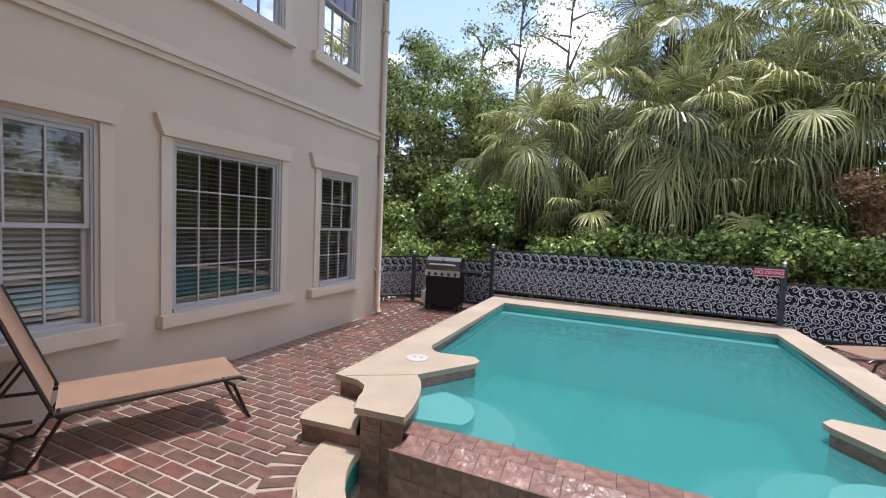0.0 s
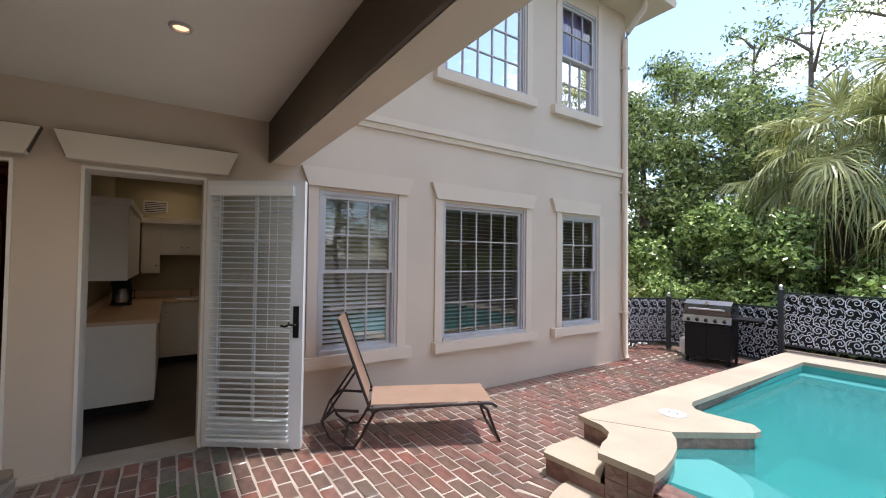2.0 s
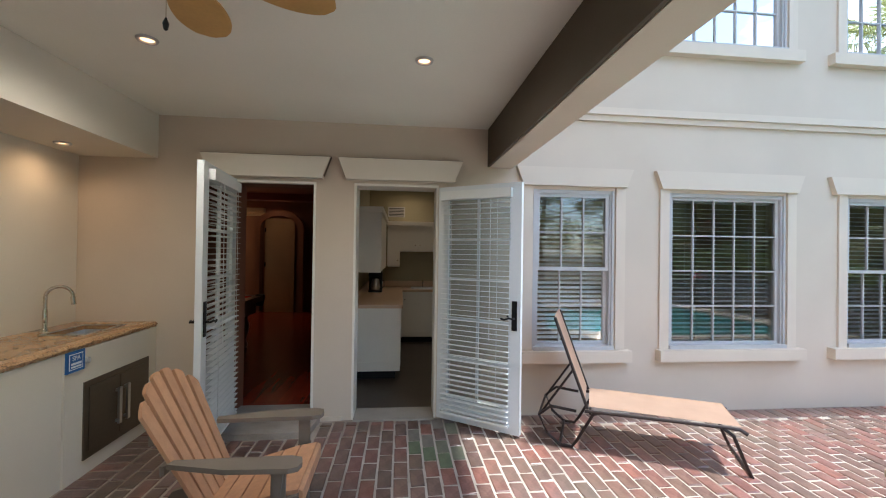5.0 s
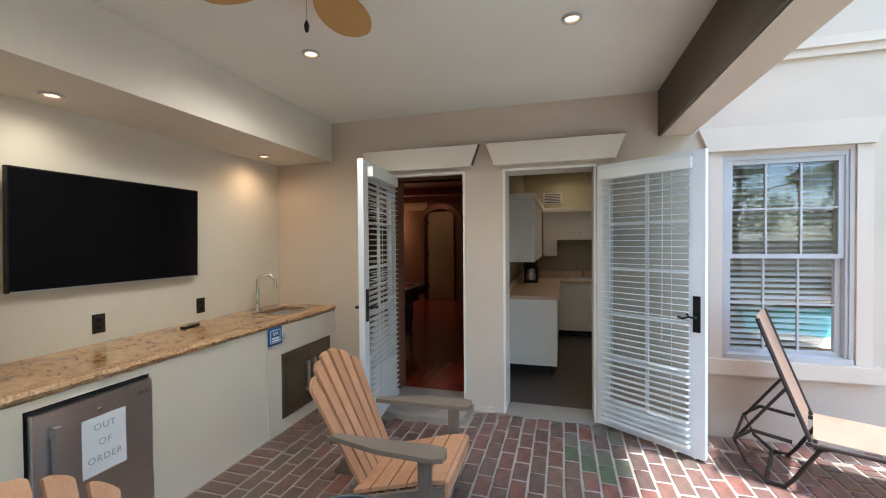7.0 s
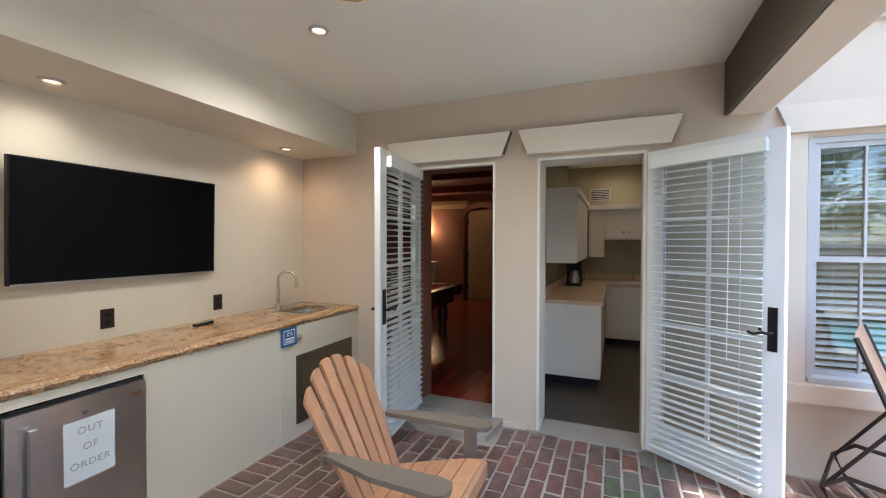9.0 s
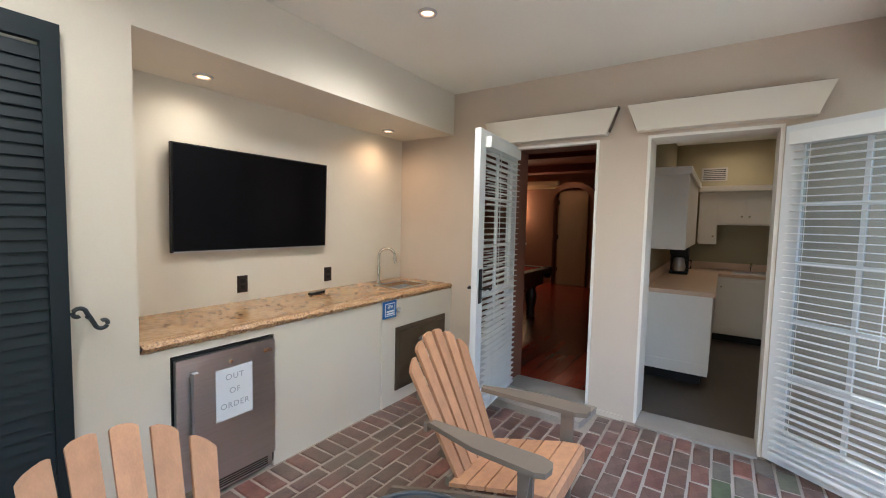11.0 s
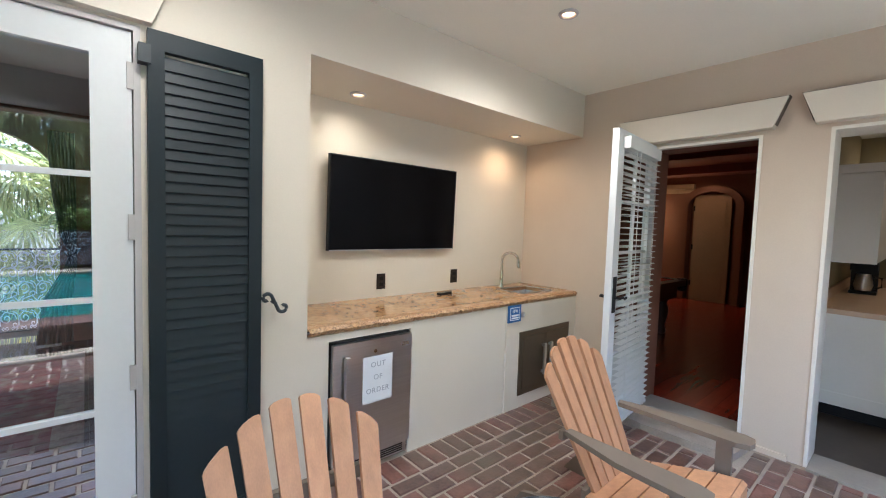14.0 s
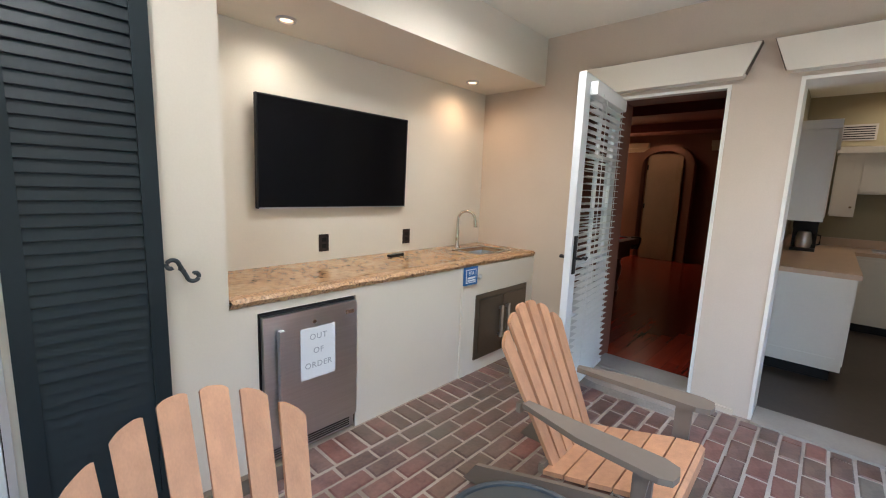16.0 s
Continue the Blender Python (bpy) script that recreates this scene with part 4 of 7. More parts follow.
boxes("apron", DARK_WOOD, t, [((bx0 + 0.10, by0 + 0.10, 0.50), (bx1 - 0.10, by1 - 0.10, 0.68))])
for x in (bx0 + 0.2, bx1 - 0.2):
    for y in (by0 + 0.25, by1 - 0.25):
        bm = bmesh.new()
        lathe(bm, [(0.06, 0), (0.075, 0.05), (0.05, 0.12), (0.085, 0.25), (0.09, 0.35), (0.065, 0.42), (0.09, 0.5)], 14, (x, y, 0))
        part("leg", bm, DARK_WOOD, t, smooth=True)
for x in (bx0 + 0.06, bx1 - 0.06):
    for y in (by0 + 0.06, (by0 + by1) / 2, by1 - 0.06):
        bm = bmesh.new()
        lathe(bm, [(0.045, 0.60), (0.065, 0.66), (0.065, 0.765), (0.05, 0.77)], 14, (x, y, 0))
        part("pocket", bm, BLACK, t)
t = thing("sideboard", "white sideboard cupboard against the games room wall", "cupboard", pose(0, -0.18, 0))
boxes("body", CABINET, t, [((-8.6, -4.35, 0.045), (-8.05, -3.45, 1.0))])
boxes("top", CABINET, t, [((-8.65, -4.4, 1.0), (-8.0, -3.4, 1.04))])
for y in (-4.32, -3.89):
    d = boxes("cupboard_door", CABINET, t, [((-8.05, y, 0.1), (-8.03, y + 0.41, 0.95))], bevel=0.006)
    boxes("knob", BLACK, d, [((-8.03, y + 0.36, 0.52), (-8.01, y + 0.38, 0.54))])
t = thing("table_lamp", "lit table lamp with a cream shade on the sideboard", "lamp", pose(-8.3, -3.88, 1.042))
bm = bmesh.new()
lathe(bm, [(0.07, 0), (0.07, 0.02), (0.02, 0.05), (0.05, 0.14), (0.055, 0.2), (0.015, 0.27), (0.012, 0.34)], 16)
part("lamp_base", bm, BRONZE, t, smooth=True)
bm = bmesh.new()
lathe(bm, [(0.15, 0.30), (0.15, 0.302), (0.075, 0.48), (0.073, 0.48)], 20)
part("shade", bm, glowing("lamp_shade_glow", (1.0, 0.72, 0.38), 2.6), t, "glowing cream shade", smooth=True)
t = thing("wall_sconce", "lit wall sconce with a fan-shaped shade", "lamp", pose(-9.97, -4.44, 1.72))
bm = bmesh.new()
lathe(bm, [(0.03, -0.05), (0.06, 0.0), (0.11, 0.12), (0.108, 0.12)], 14, (0.11, 0, 0))
part("shade", bm, glowing("sconce_glow", (1.0, 0.66, 0.32), 14.0), t)
boxes("bracket", BRONZE, t, [((0, -0.02, -0.1), (0.1, 0.02, -0.02))])


def recessed_light(x, y, z, strength, color=(1.0, 0.89, 0.75), r=0.034, watts=6.0):
    t = thing("recessed_light", "round recessed ceiling light with a white ring, lit", "light", pose(x, y, z), "recessed lights")
    bm = bmesh.new()
    tube(bm, [((r + 0.010) * math.cos(k * math.tau / 28), (r + 0.010) * math.sin(k * math.tau / 28), -0.003) for k in range(28)], 0.011, 6, closed=True)
    part("trim_ring", bm, WHITE, t, smooth=True)
    bm = bmesh.new()
    lathe(bm, [(r, -0.004), (r, -0.0035)], 24)
    part("lens", bm, glowing("lit_lens", (1.0, 0.56, 0.26), strength * 0.075), t, "glowing warm lens")
    if watts:
        data = bpy.data.lights.new("recessed_lamp", "SPOT")
        data.energy, data.color, data.spot_size, data.spot_blend, data.shadow_soft_size = watts, color, radians(174), 0.8, 0.11
        lamp = new("recessed_lamp", data)
        lamp.parent = t
        lamp.matrix_basis = pose(0, 0, -0.03)
    return t


recessed_light(-2.305, -1.565, CEIL, 12, watts=13)
recessed_light(-2.355, -0.06, CEIL, 12, watts=5)
recessed_light(-0.55, -1.565, CEIL, 12, watts=8)
recessed_light(-0.55, -0.06, CEIL, 12, watts=5)
recessed_light(-1.605, -2.63, SOFFIT, 12, (1.0, 0.84, 0.64), watts=1.7)
recessed_light(-3.20, -2.65, SOFFIT, 12, (1.0, 0.64, 0.36), watts=1.9)
recessed_light(-6.83, -0.06, 2.62, 60, (1.0, 0.80, 0.58), r=0.05, watts=2.2)
# Unseen second lamp, added to light the kitchen.
recessed_light(-5.2, 0.9, 2.62, 9, (1.0, 0.80, 0.58), watts=4.5)
recessed_light(-9.45, -2.99, 2.62, 9, (1.0, 0.66, 0.40), watts=1.3)
# Unseen lamp, added to light the den.
recessed_light(-5.3, 3.6, 2.62, 9, watts=3)

# ---- kitchen ----
def cupboard_door(parent, x, y0, y1, z0, z1, knob_y, axis="x"):
    """A framed door that faces +x."""
    d = boxes("cabinet_door", CABINET, parent, [((x, y0, z0), (x + 0.018, y0 + 0.05, z1)), ((x, y1 - 0.05, z0), (x + 0.018, y1, z1)), ((x, y0 + 0.05, z0), (x + 0.018, y1 - 0.05, z0 + 0.055)),
                                                ((x, y0 + 0.05, z1 - 0.055), (x + 0.018, y1 - 0.05, z1)), ((x, y0 + 0.05, z0 + 0.055), (x + 0.009, y1 - 0.05, z1 - 0.055))], bevel=0.003)
    bm = bmesh.new()
    bmesh.ops.create_uvsphere(bm, u_segments=10, v_segments=6, radius=0.013, matrix=Matrix.Translation((x + 0.03, knob_y, z0 + 0.09 if z0 > 1 else z1 - 0.09)))
    part("knob", bm, CHROME, d, "small metal knob", smooth=True)


t = thing("base_cabinet", "white kitchen peninsula cabinet end with a framed panel", "cabinet")
boxes("body", CABINET, t, [((-6.65, -0.735, 0.10), (-4.76, -0.175, 0.83))])
boxes("end_panel", CABINET, t, [((-4.76, -0.735, 0.16), (-4.742, -0.17, 0.83))])
boxes("end_frame", CABINET, t, [((-4.742, -0.735, 0.16), (-4.735, -0.69, 0.83)), ((-4.742, -0.215, 0.16), (-4.735, -0.17, 0.83)), ((-4.742, -0.69, 0.16), (-4.735, -0.215, 0.21)), ((-4.742, -0.69, 0.78), (-4.735, -0.215, 0.83))])
boxes("toe_kick", BLACK, t, [((-6.65, -0.735, 0.0), (-4.82, -0.23, 0.10))])
t = thing("base_cabinet", "white kitchen base cabinets below the sink", "cabinet")
boxes("body", CABINET, t, [((-7.295, -0.735, 0.10), (-6.70, 2.0, 0.83))])
boxes("toe_kick", BLACK, t, [((-7.295, -0.735, 0.0), (-6.77, 2.0, 0.10))])
for k in range(4):
    y = -0.16 + k * 0.5
    cupboard_door(t, -6.70, y, y + 0.47, 0.14, 0.80, y + (0.42 if k % 2 else 0.05))
COUNTER = material("peach_laminate", (0.60, 0.42, 0.28), 0.35, vary=0.06, scale=6, grain=120, bump=0.0)
t = thing("kitchen_worktop", "peach laminate worktop with upstand, L-shaped", "worktop")
boxes("slab", COUNTER, t, [((-7.295, -0.735, 0.832), (-4.72, -0.15, 0.87)), ((-7.295, -0.148, 0.832), (-6.68, 2.0, 0.87))])
boxes("upstand", COUNTER, t, [((-7.295, -0.735, 0.872), (-7.27, 2.0, 0.97)), ((-7.268, -0.735, 0.872), (-4.72, -0.715, 0.97))])
t = thing("kitchen_sink", "steel kitchen sink rim with a low tap", "sink")
boxes("rim", STEEL, t, [((-7.15, 0.0, 0.871), (-6.80, 0.5, 0.882))])
bm = bmesh.new()
tube(bm, [(-7.18, 0.2, 0.87), (-7.18, 0.2, 0.95), (-7.10, 0.2, 0.99), (-7.0, 0.2, 0.96)], 0.012, 8)
part("tap", bm, CHROME, t, smooth=True)
t = thing("wall_cabinet", "white wall cabinet with crown, on the side wall", "cabinet")
boxes("body", CABINET, t, [((-6.90, -0.735, 1.23), (-4.99, -0.43, 1.99))])
boxes("crown", CABINET, t, [((-6.90, -0.735, 1.96), (-4.96, -0.40, 2.03))], bevel=0.012)
boxes("end_panel", CABINET, t, [((-4.99, -0.735, 1.23), (-4.98, -0.42, 1.955))])
t = thing("wall_cabinet", "white wall cabinets with crown over the hob", "cabinet")
boxes("body", CABINET, t, [((-7.295, -0.40, 1.23), (-6.97, -0.20, 1.93))])
boxes("body", CABINET, t, [((-7.295, -0.20, 1.49), (-6.97, 0.40, 1.93))])
boxes("body", CABINET, t, [((-7.295, 0.40, 1.23), (-6.97, 1.6, 1.93))])
boxes("crown", CABINET, t, [((-7.295, -0.42, 1.93), (-6.93, 1.65, 2.0))], bevel=0.012)
cupboard_door(t, -6.97, -0.41, -0.21, 1.25, 1.91, -0.24)
cupboard_door(t, -6.97, -0.19, 0.095, 1.51, 1.91, 0.06)
cupboard_door(t, -6.97, 0.105, 0.39, 1.51, 1.91, 0.14)
cupboard_door(t, -6.97, 0.41, 0.95, 1.25, 1.91, 0.45)
cupboard_door(t, -6.97, 0.97, 1.55, 1.25, 1.91, 1.5)
t = thing("air_vent", "white slotted air vent high on the kitchen wall", "vent")
boxes("frame", WHITE, t, [((-7.298, -0.42, 2.10), (-7.285, -0.12, 2.28))])
for k in range(6):
    boxes("slot", BLACK, t, [((-7.285, -0.40, 2.115 + k * 0.026), (-7.283, -0.14, 2.127 + k * 0.026))], bevel=0)
t = thing("coffee_maker", "black coffee maker with a glass jug on the worktop", "coffee maker", pose(-6.3, -0.56, 0.872))
boxes("body", BLACK, t, [((-0.11, -0.10, 0), (0.11, 0.10, 0.03)), ((-0.11, -0.10, 0.03), (-0.03, 0.10, 0.30)), ((-0.11, -0.10, 0.24), (0.11, 0.10, 0.33))], bevel=0.01)
bm = bmesh.new()
lathe(bm, [(0.06, 0.035), (0.075, 0.09), (0.055, 0.19), (0.05, 0.2)], 16, (0.04, 0, 0))
part("jug", bm, STEEL, t, smooth=True)
bm = bmesh.new()
tube(bm, [(0.04, 0.06, 0.18), (0.04, 0.13, 0.17), (0.04, 0.13, 0.08), (0.04, 0.07, 0.06)], 0.009, 8)
part("jug_handle", bm, BLACK, t, smooth=True)

# ---- the bar ----
def granite(name="speckled_granite", veins=0.55, rough=0.12, fleck=34):
    m = material(name, (0.50, 0.30, 0.14), rough, vary=0.2, scale=5, grain=60, bump=0.0, spec=0.6)
    n, l = m.node_tree.nodes, m.node_tree.links
    tc = n.new("ShaderNodeTexCoord")
    v, f, w = n.new("ShaderNodeTexVoronoi"), n.new("ShaderNodeTexNoise"), n.new("ShaderNodeTexNoise")
    v.inputs["Scale"].default_value = 75
    f.inputs["Scale"].default_value, f.inputs["Detail"].default_value = fleck, 6
    w.inputs["Scale"].default_value, w.inputs["Detail"].default_value, w.inputs["Distortion"].default_value = 3.0, 7, 1.2
    for t in (v, f, w):
        l.new(tc.outputs["Object"], t.inputs["Vector"])
    r1, r2 = n.new("ShaderNodeValToRGB"), n.new("ShaderNodeValToRGB")
    for r, stops in ((r1, ((0.0, (0.04, 0.022, 0.014)), (0.34, (0.10, 0.05, 0.025)), (0.46, (0.42, 0.24, 0.11)), (0.6, (0.55, 0.36, 0.19)), (0.75, (0.66, 0.52, 0.36)))),
                     (r2, ((0.3, (0.20, 0.095, 0.04)), (0.5, (0.42, 0.235, 0.105)), (0.65, (0.55, 0.38, 0.21))))):
        while len(r.color_ramp.elements) < len(stops):
            r.color_ramp.elements.new(0.5)
        for e, (p, c) in zip(r.color_ramp.elements, stops):
            e.position, e.color = p, (*c, 1)
    l.new(f.outputs["Fac"], r1.inputs["Fac"])
    l.new(w.outputs["Fac"], r2.inputs["Fac"])
    mx = n.new("ShaderNodeMix")
    mx.data_type = "RGBA"
    mx.inputs["Factor"].default_value = veins
    l.new(r1.outputs["Color"], mx.inputs["A"])
    l.new(r2.outputs["Color"], mx.inputs["B"])
    l.new(mx.outputs["Result"], n["Principled BSDF"].inputs["Base Color"])
    return m


GRANITE = granite()
t = thing("bar_worktop", "polished brown granite bar top with a rough chiselled edge", "worktop")
bm = bmesh.new()
sx0, sx1, sy0, sy1 = -3.46, -3.06, -2.66, -2.38
xs = [WALL + 0.01 + (NICHE_X - 0.004 - WALL - 0.01) * i / 90 for i in range(91)]
edge = [BAR + 0.012 + random.uniform(-0.008, 0.010) for _ in xs]
edge2 = [BAR + 0.004 + random.uniform(-0.010, 0.010) for _ in xs]
top_f = [bm.verts.new((x, y - 0.012, 0.87)) for x, y in zip(xs, edge)]
mid_f = [bm.verts.new((x, y + 0.006, 0.853 + random.uniform(-0.006, 0.006))) for x, y in zip(xs, edge)]
bot_f = [bm.verts.new((x, y, 0.828)) for x, y in zip(xs, edge2)]
bot_b = [bm.verts.new((x, BAR - 0.06, 0.828)) for x in xs]
top_m = [bm.verts.new((x, BAR - 0.06, 0.87)) for x in xs]
for rows in ((top_f, mid_f), (mid_f, bot_f), (bot_f, bot_b), (top_f, top_m)):
    for i in range(90):
        bm.faces.new((rows[0][i], rows[0][i + 1], rows[1][i + 1], rows[1][i]))
part("chiselled_edge", bm, granite("chiselled_granite", 0.05, 0.45, 85), t, "rough broken granite edge")
bm = wall_mesh("y", 0.84, 0.87, (WALL + 0.01, NICHE_X - 0.004), (NICHE + 0.004, BAR - 0.06), [(sx0, sx1, sy0, sy1)])
for v in bm.verts:
    v.co = (v.co.x, v.co.z, v.co.y)
part("slab", bm, GRANITE, t)
t = thing("bar_sink", "small steel bar sink set into the granite", "sink")
bm = bmesh.new()
a = [bm.verts.new(c) for c in ((sx0 + 0.004, sy0 + 0.004, 0.84), (sx1 - 0.004, sy0 + 0.004, 0.84), (sx1 - 0.004, sy1 - 0.004, 0.84), (sx0 + 0.004, sy1 - 0.004, 0.84))]
b = [bm.verts.new((v.co.x * 0.94 + (sx0 + sx1) / 2 * 0.06, v.co.y * 0.94 + (sy0 + sy1) / 2 * 0.06, 0.70)) for v in a]
bm.faces.new(b)
for i in range(4):
    bm.faces.new((a[i], a[(i + 1) % 4], b[(i + 1) % 4], b[i]))
part("bowl", bm, STEEL, t)
boxes("rim", STEEL, t, [((sx0 - 0.012, sy0 - 0.012, 0.871), (sx1 + 0.012, sy0 + 0.008, 0.876)), ((sx0 - 0.012, sy1 - 0.008, 0.871), (sx1 + 0.012, sy1 + 0.012, 0.876)),
                        ((sx0 - 0.012, sy0 + 0.008, 0.871), (sx0 + 0.008, sy1 - 0.008, 0.876)), ((sx1 - 0.008, sy0 + 0.008, 0.871), (sx1 + 0.012, sy1 - 0.008, 0.876))], bevel=0.001)
bm = bmesh.new()
lathe(bm, [(0.035, 0.701), (0.035, 0.704)], 16, ((sx0 + sx1) / 2, (sy0 + sy1) / 2, 0))
part("drain", bm, CHROME, t)
t = thing("gooseneck_tap", "tall satin nickel gooseneck tap behind the bar sink", "tap", pose(-3.19, -2.735, 0.87, 0, 0, 30))
bm = bmesh.new()
lathe(bm, [(0.028, 0), (0.026, 0.012), (0.016, 0.03), (0.016, 0.15), (0.014, 0.16)], 16)
part("tap_base", bm, CHROME, t, smooth=True)
bm = bmesh.new()
tube(bm, [(0, 0, 0.15), (0, 0, 0.25)] + [(0, 0.075 - 0.075 * math.cos(a), 0.25 + 0.075 * math.sin(a)) for a in [k * math.pi / 12 for k in range(1, 13)]], 0.012, 12)
part("spout", bm, CHROME, t, smooth=True)
bm = bmesh.new()
tube(bm, [(0, 0.15, 0.25), (0, 0.155, 0.19)], 0.016, 12)
part("spray_head", bm, CHROME, t, smooth=True)
bm = bmesh.new()
tube(bm, [(0.012, 0, 0.07), (0.05, 0, 0.10)], 0.006, 8)
part("tap_lever", bm, CHROME, t, smooth=True)

t = thing("television", "large black flat television on the niche wall", "television", pose(-2.06, -2.81, 1.555, -1.5))
bm = bmesh.new()
box(bm, (-0.565, -0.012, -0.325), (0.565, 0.018, 0.325))
part("casing", bm, BLACK, t, bevel=0.004)
boxes("screen", BLACK_GLASS, t, [((-0.556, 0.0182, -0.314), (0.556, 0.0205, 0.317))], "glossy black screen", 0.0)
boxes("wall_bracket", BLACK, t, [((-0.2, -0.048, -0.15), (0.2, -0.012, 0.15))])
boxes("lower_bezel", STEEL, t, [((-0.556, 0.0182, -0.325), (0.556, 0.0215, -0.318))], bevel=0.0)
for x in (-1.955, -2.70):
    t = thing("wall_socket", "dark bronze socket plate on the niche wall", "socket", pose(x, NICHE, 0.99), "wall sockets")
    boxes("plate", BRONZE, t, [((-0.036, 0.0, -0.058), (0.036, 0.007, 0.058))])
    for z in (-0.022, 0.022):
        boxes("outlet", BLACK, t, [((-0.016, 0.0072, z - 0.014), (0.016, 0.009, z + 0.014))])
t = thing("remote_control", "black remote control lying on the granite", "remote", pose(-2.46, -2.70, 0.871, 0, 0, 12))
boxes("body", BLACK, t, [((-0.075, -0.02, 0), (0.075, 0.02, 0.018))], bevel=0.005)
for k in range(5):
    boxes("button", GREY_POLY, t, [((-0.06 + k * 0.024, -0.008, 0.018), (-0.046 + k * 0.024, 0.008, 0.0205))], bevel=0.001)

t = thing("bar_refrigerator", "stainless under-counter refrigerator with a paper notice", "refrigerator", pose(-1.515, BAR, 0.0))
boxes("cabinet", BLACK, t, [((-0.262, -0.5, 0.03), (0.262, 0.0, 0.778))])
boxes("door_panel", STEEL, t, [((-0.258, 0.002, 0.10), (0.258, 0.032, 0.765))], "brushed stainless door", 0.005)
boxes("kick_grille", STEEL, t, [((-0.25, -0.01, 0.025), (0.25, 0.012, 0.092))])
for k in range(4):
    boxes("grille_slot", BLACK, t, [((-0.22, 0.0125, 0.036 + k * 0.013), (0.22, 0.0145, 0.042 + k * 0.013))], bevel=0)
bm = bmesh.new()
box(bm, (0.175, 0.045, 0.19), (0.200, 0.075, 0.70))
h = part("handle", bm, STEEL, t, "wide flat bar handle", 0.006)
for z in (0.24, 0.65):
    boxes("handle_post", STEEL, h, [((0.178, 0.032, z), (0.197, 0.046, z + 0.03))])
boxes("badge", CHROME, t, [((-0.235, 0.0325, 0.70), (-0.185, 0.0345, 0.722))], bevel=0)
bm = bmesh.new()
tube(bm, [(0.0, 0.03, 0.70), (0.0, 0.037, 0.70)], 0.010, 14)
part("lock", bm, CHROME, t, smooth=True)


def words(name, text, size, mat, parent, m, spread=1.0):
    """Flat lettering in the built-in font."""
    cu = bpy.data.curves.new(name, "FONT")
    cu.body, cu.size, cu.align_x, cu.align_y, cu.extrude, cu.space_character = text, size, "CENTER", "CENTER", 0.0006, spread
    cu.materials.append(mat)
    ob = new(name, cu)
    ob.parent, ob.matrix_basis = parent, m
    me = bpy.data.meshes.new_from_object(ob.evaluated_get(bpy.context.evaluated_depsgraph_get()))
    bpy.data.objects.remove(ob)
    out = new(name, me)
    out.parent, out.matrix_basis = parent, m
    return out


t = thing("paper_notice", "white paper notice taped to the refrigerator door, printed", "notice", pose(-1.535, BAR + 0.0335, 0.535))
boxes("sheet", PAPER, t, [((-0.098, 0.0, -0.135), (0.098, 0.0012, 0.135))], bevel=0)
for k, line in enumerate(("OUT", "OF", "ORDER")):
    words("printed_line", line, 0.043, INK, t, pose(0, 0.0018, 0.085 - k * 0.075, 90, 0, 180), 1.15)

t = thing("spa_sign", "small blue and white sign on the bar front", "sign", pose(-2.765, BAR + 0.014, 0.765))
boxes("plate", SIGN_BLUE, t, [((-0.075, 0.0, -0.066), (0.075, 0.010, 0.066))], bevel=0.002)
boxes("white_field", PAPER, t, [((-0.056, 0.0102, -0.050), (0.056, 0.0115, 0.050))], bevel=0)
boxes("blue_field", SIGN_BLUE, t, [((-0.050, 0.0117, -0.044), (0.050, 0.0125, 0.044))], bevel=0)
words("lettering", "SPA", 0.040, PAPER, t, pose(0, 0.0132, 0.020, 90, 0, 180))
boxes("text_bar", PAPER, t, [((-0.042, 0.0126, -0.020), (0.042, 0.0132, -0.006))], bevel=0)
boxes("text_bar", PAPER, t, [((-0.042, 0.0126, -0.038), (0.042, 0.0132, -0.026))], bevel=0)
t = thing("spa_switch", "small white push switch beside the blue sign", "switch", pose(-2.872, BAR + 0.013, 0.745))
bm = bmesh.new()
tube(bm, [(0, 0, 0), (0, 0.012, 0)], 0.022, 16)
part("bezel", bm, WHITE, t, smooth=True)
bm = bmesh.new()
tube(bm, [(0, 0.012, 0), (0, 0.018, 0)], 0.011, 12)
part("button", bm, STEEL, t, smooth=True)

t = thing("sink_cabinet", "dark bronze double-door access cabinet under the bar sink", "cabinet", pose(-3.19, BAR + 0.013, 0.35))
DULL = material("dull_bronze_steel", (0.17, 0.14, 0.105), 0.38, metal=0.8, vary=0.08, scale=3, grain=50, bump=0.0)
boxes("frame", DULL, t, [((-0.345, -0.03, 0.215), (0.345, 0.008, 0.255)), ((-0.345, -0.03, -0.255), (0.345, 0.008, -0.215)), ((-0.345, -0.03, -0.215), (-0.305, 0.008, 0.215)), ((0.305, -0.03, -0.215), (0.345, 0.008, 0.215))])
for s in (-1, 1):
    x0, x1 = sorted((s * 0.003, s * 0.303))
    d = boxes("cabinet_door", DULL, t, [((x0, -0.03, -0.212), (x1, 0.012, 0.212))])
    bm = bmesh.new()
    box(bm, (s * 0.045 - 0.014, 0.030, -0.13), (s * 0.045 + 0.014, 0.046, 0.13))
    hd = part("pull", bm, STEEL, d, "pale steel pull", 0.004)
    for z in (-0.12, 0.10):
        boxes("pull_post", STEEL, d, [((s * 0.045 - 0.01, 0.012, z), (s * 0.045 + 0.01, 0.031, z + 0.02))])

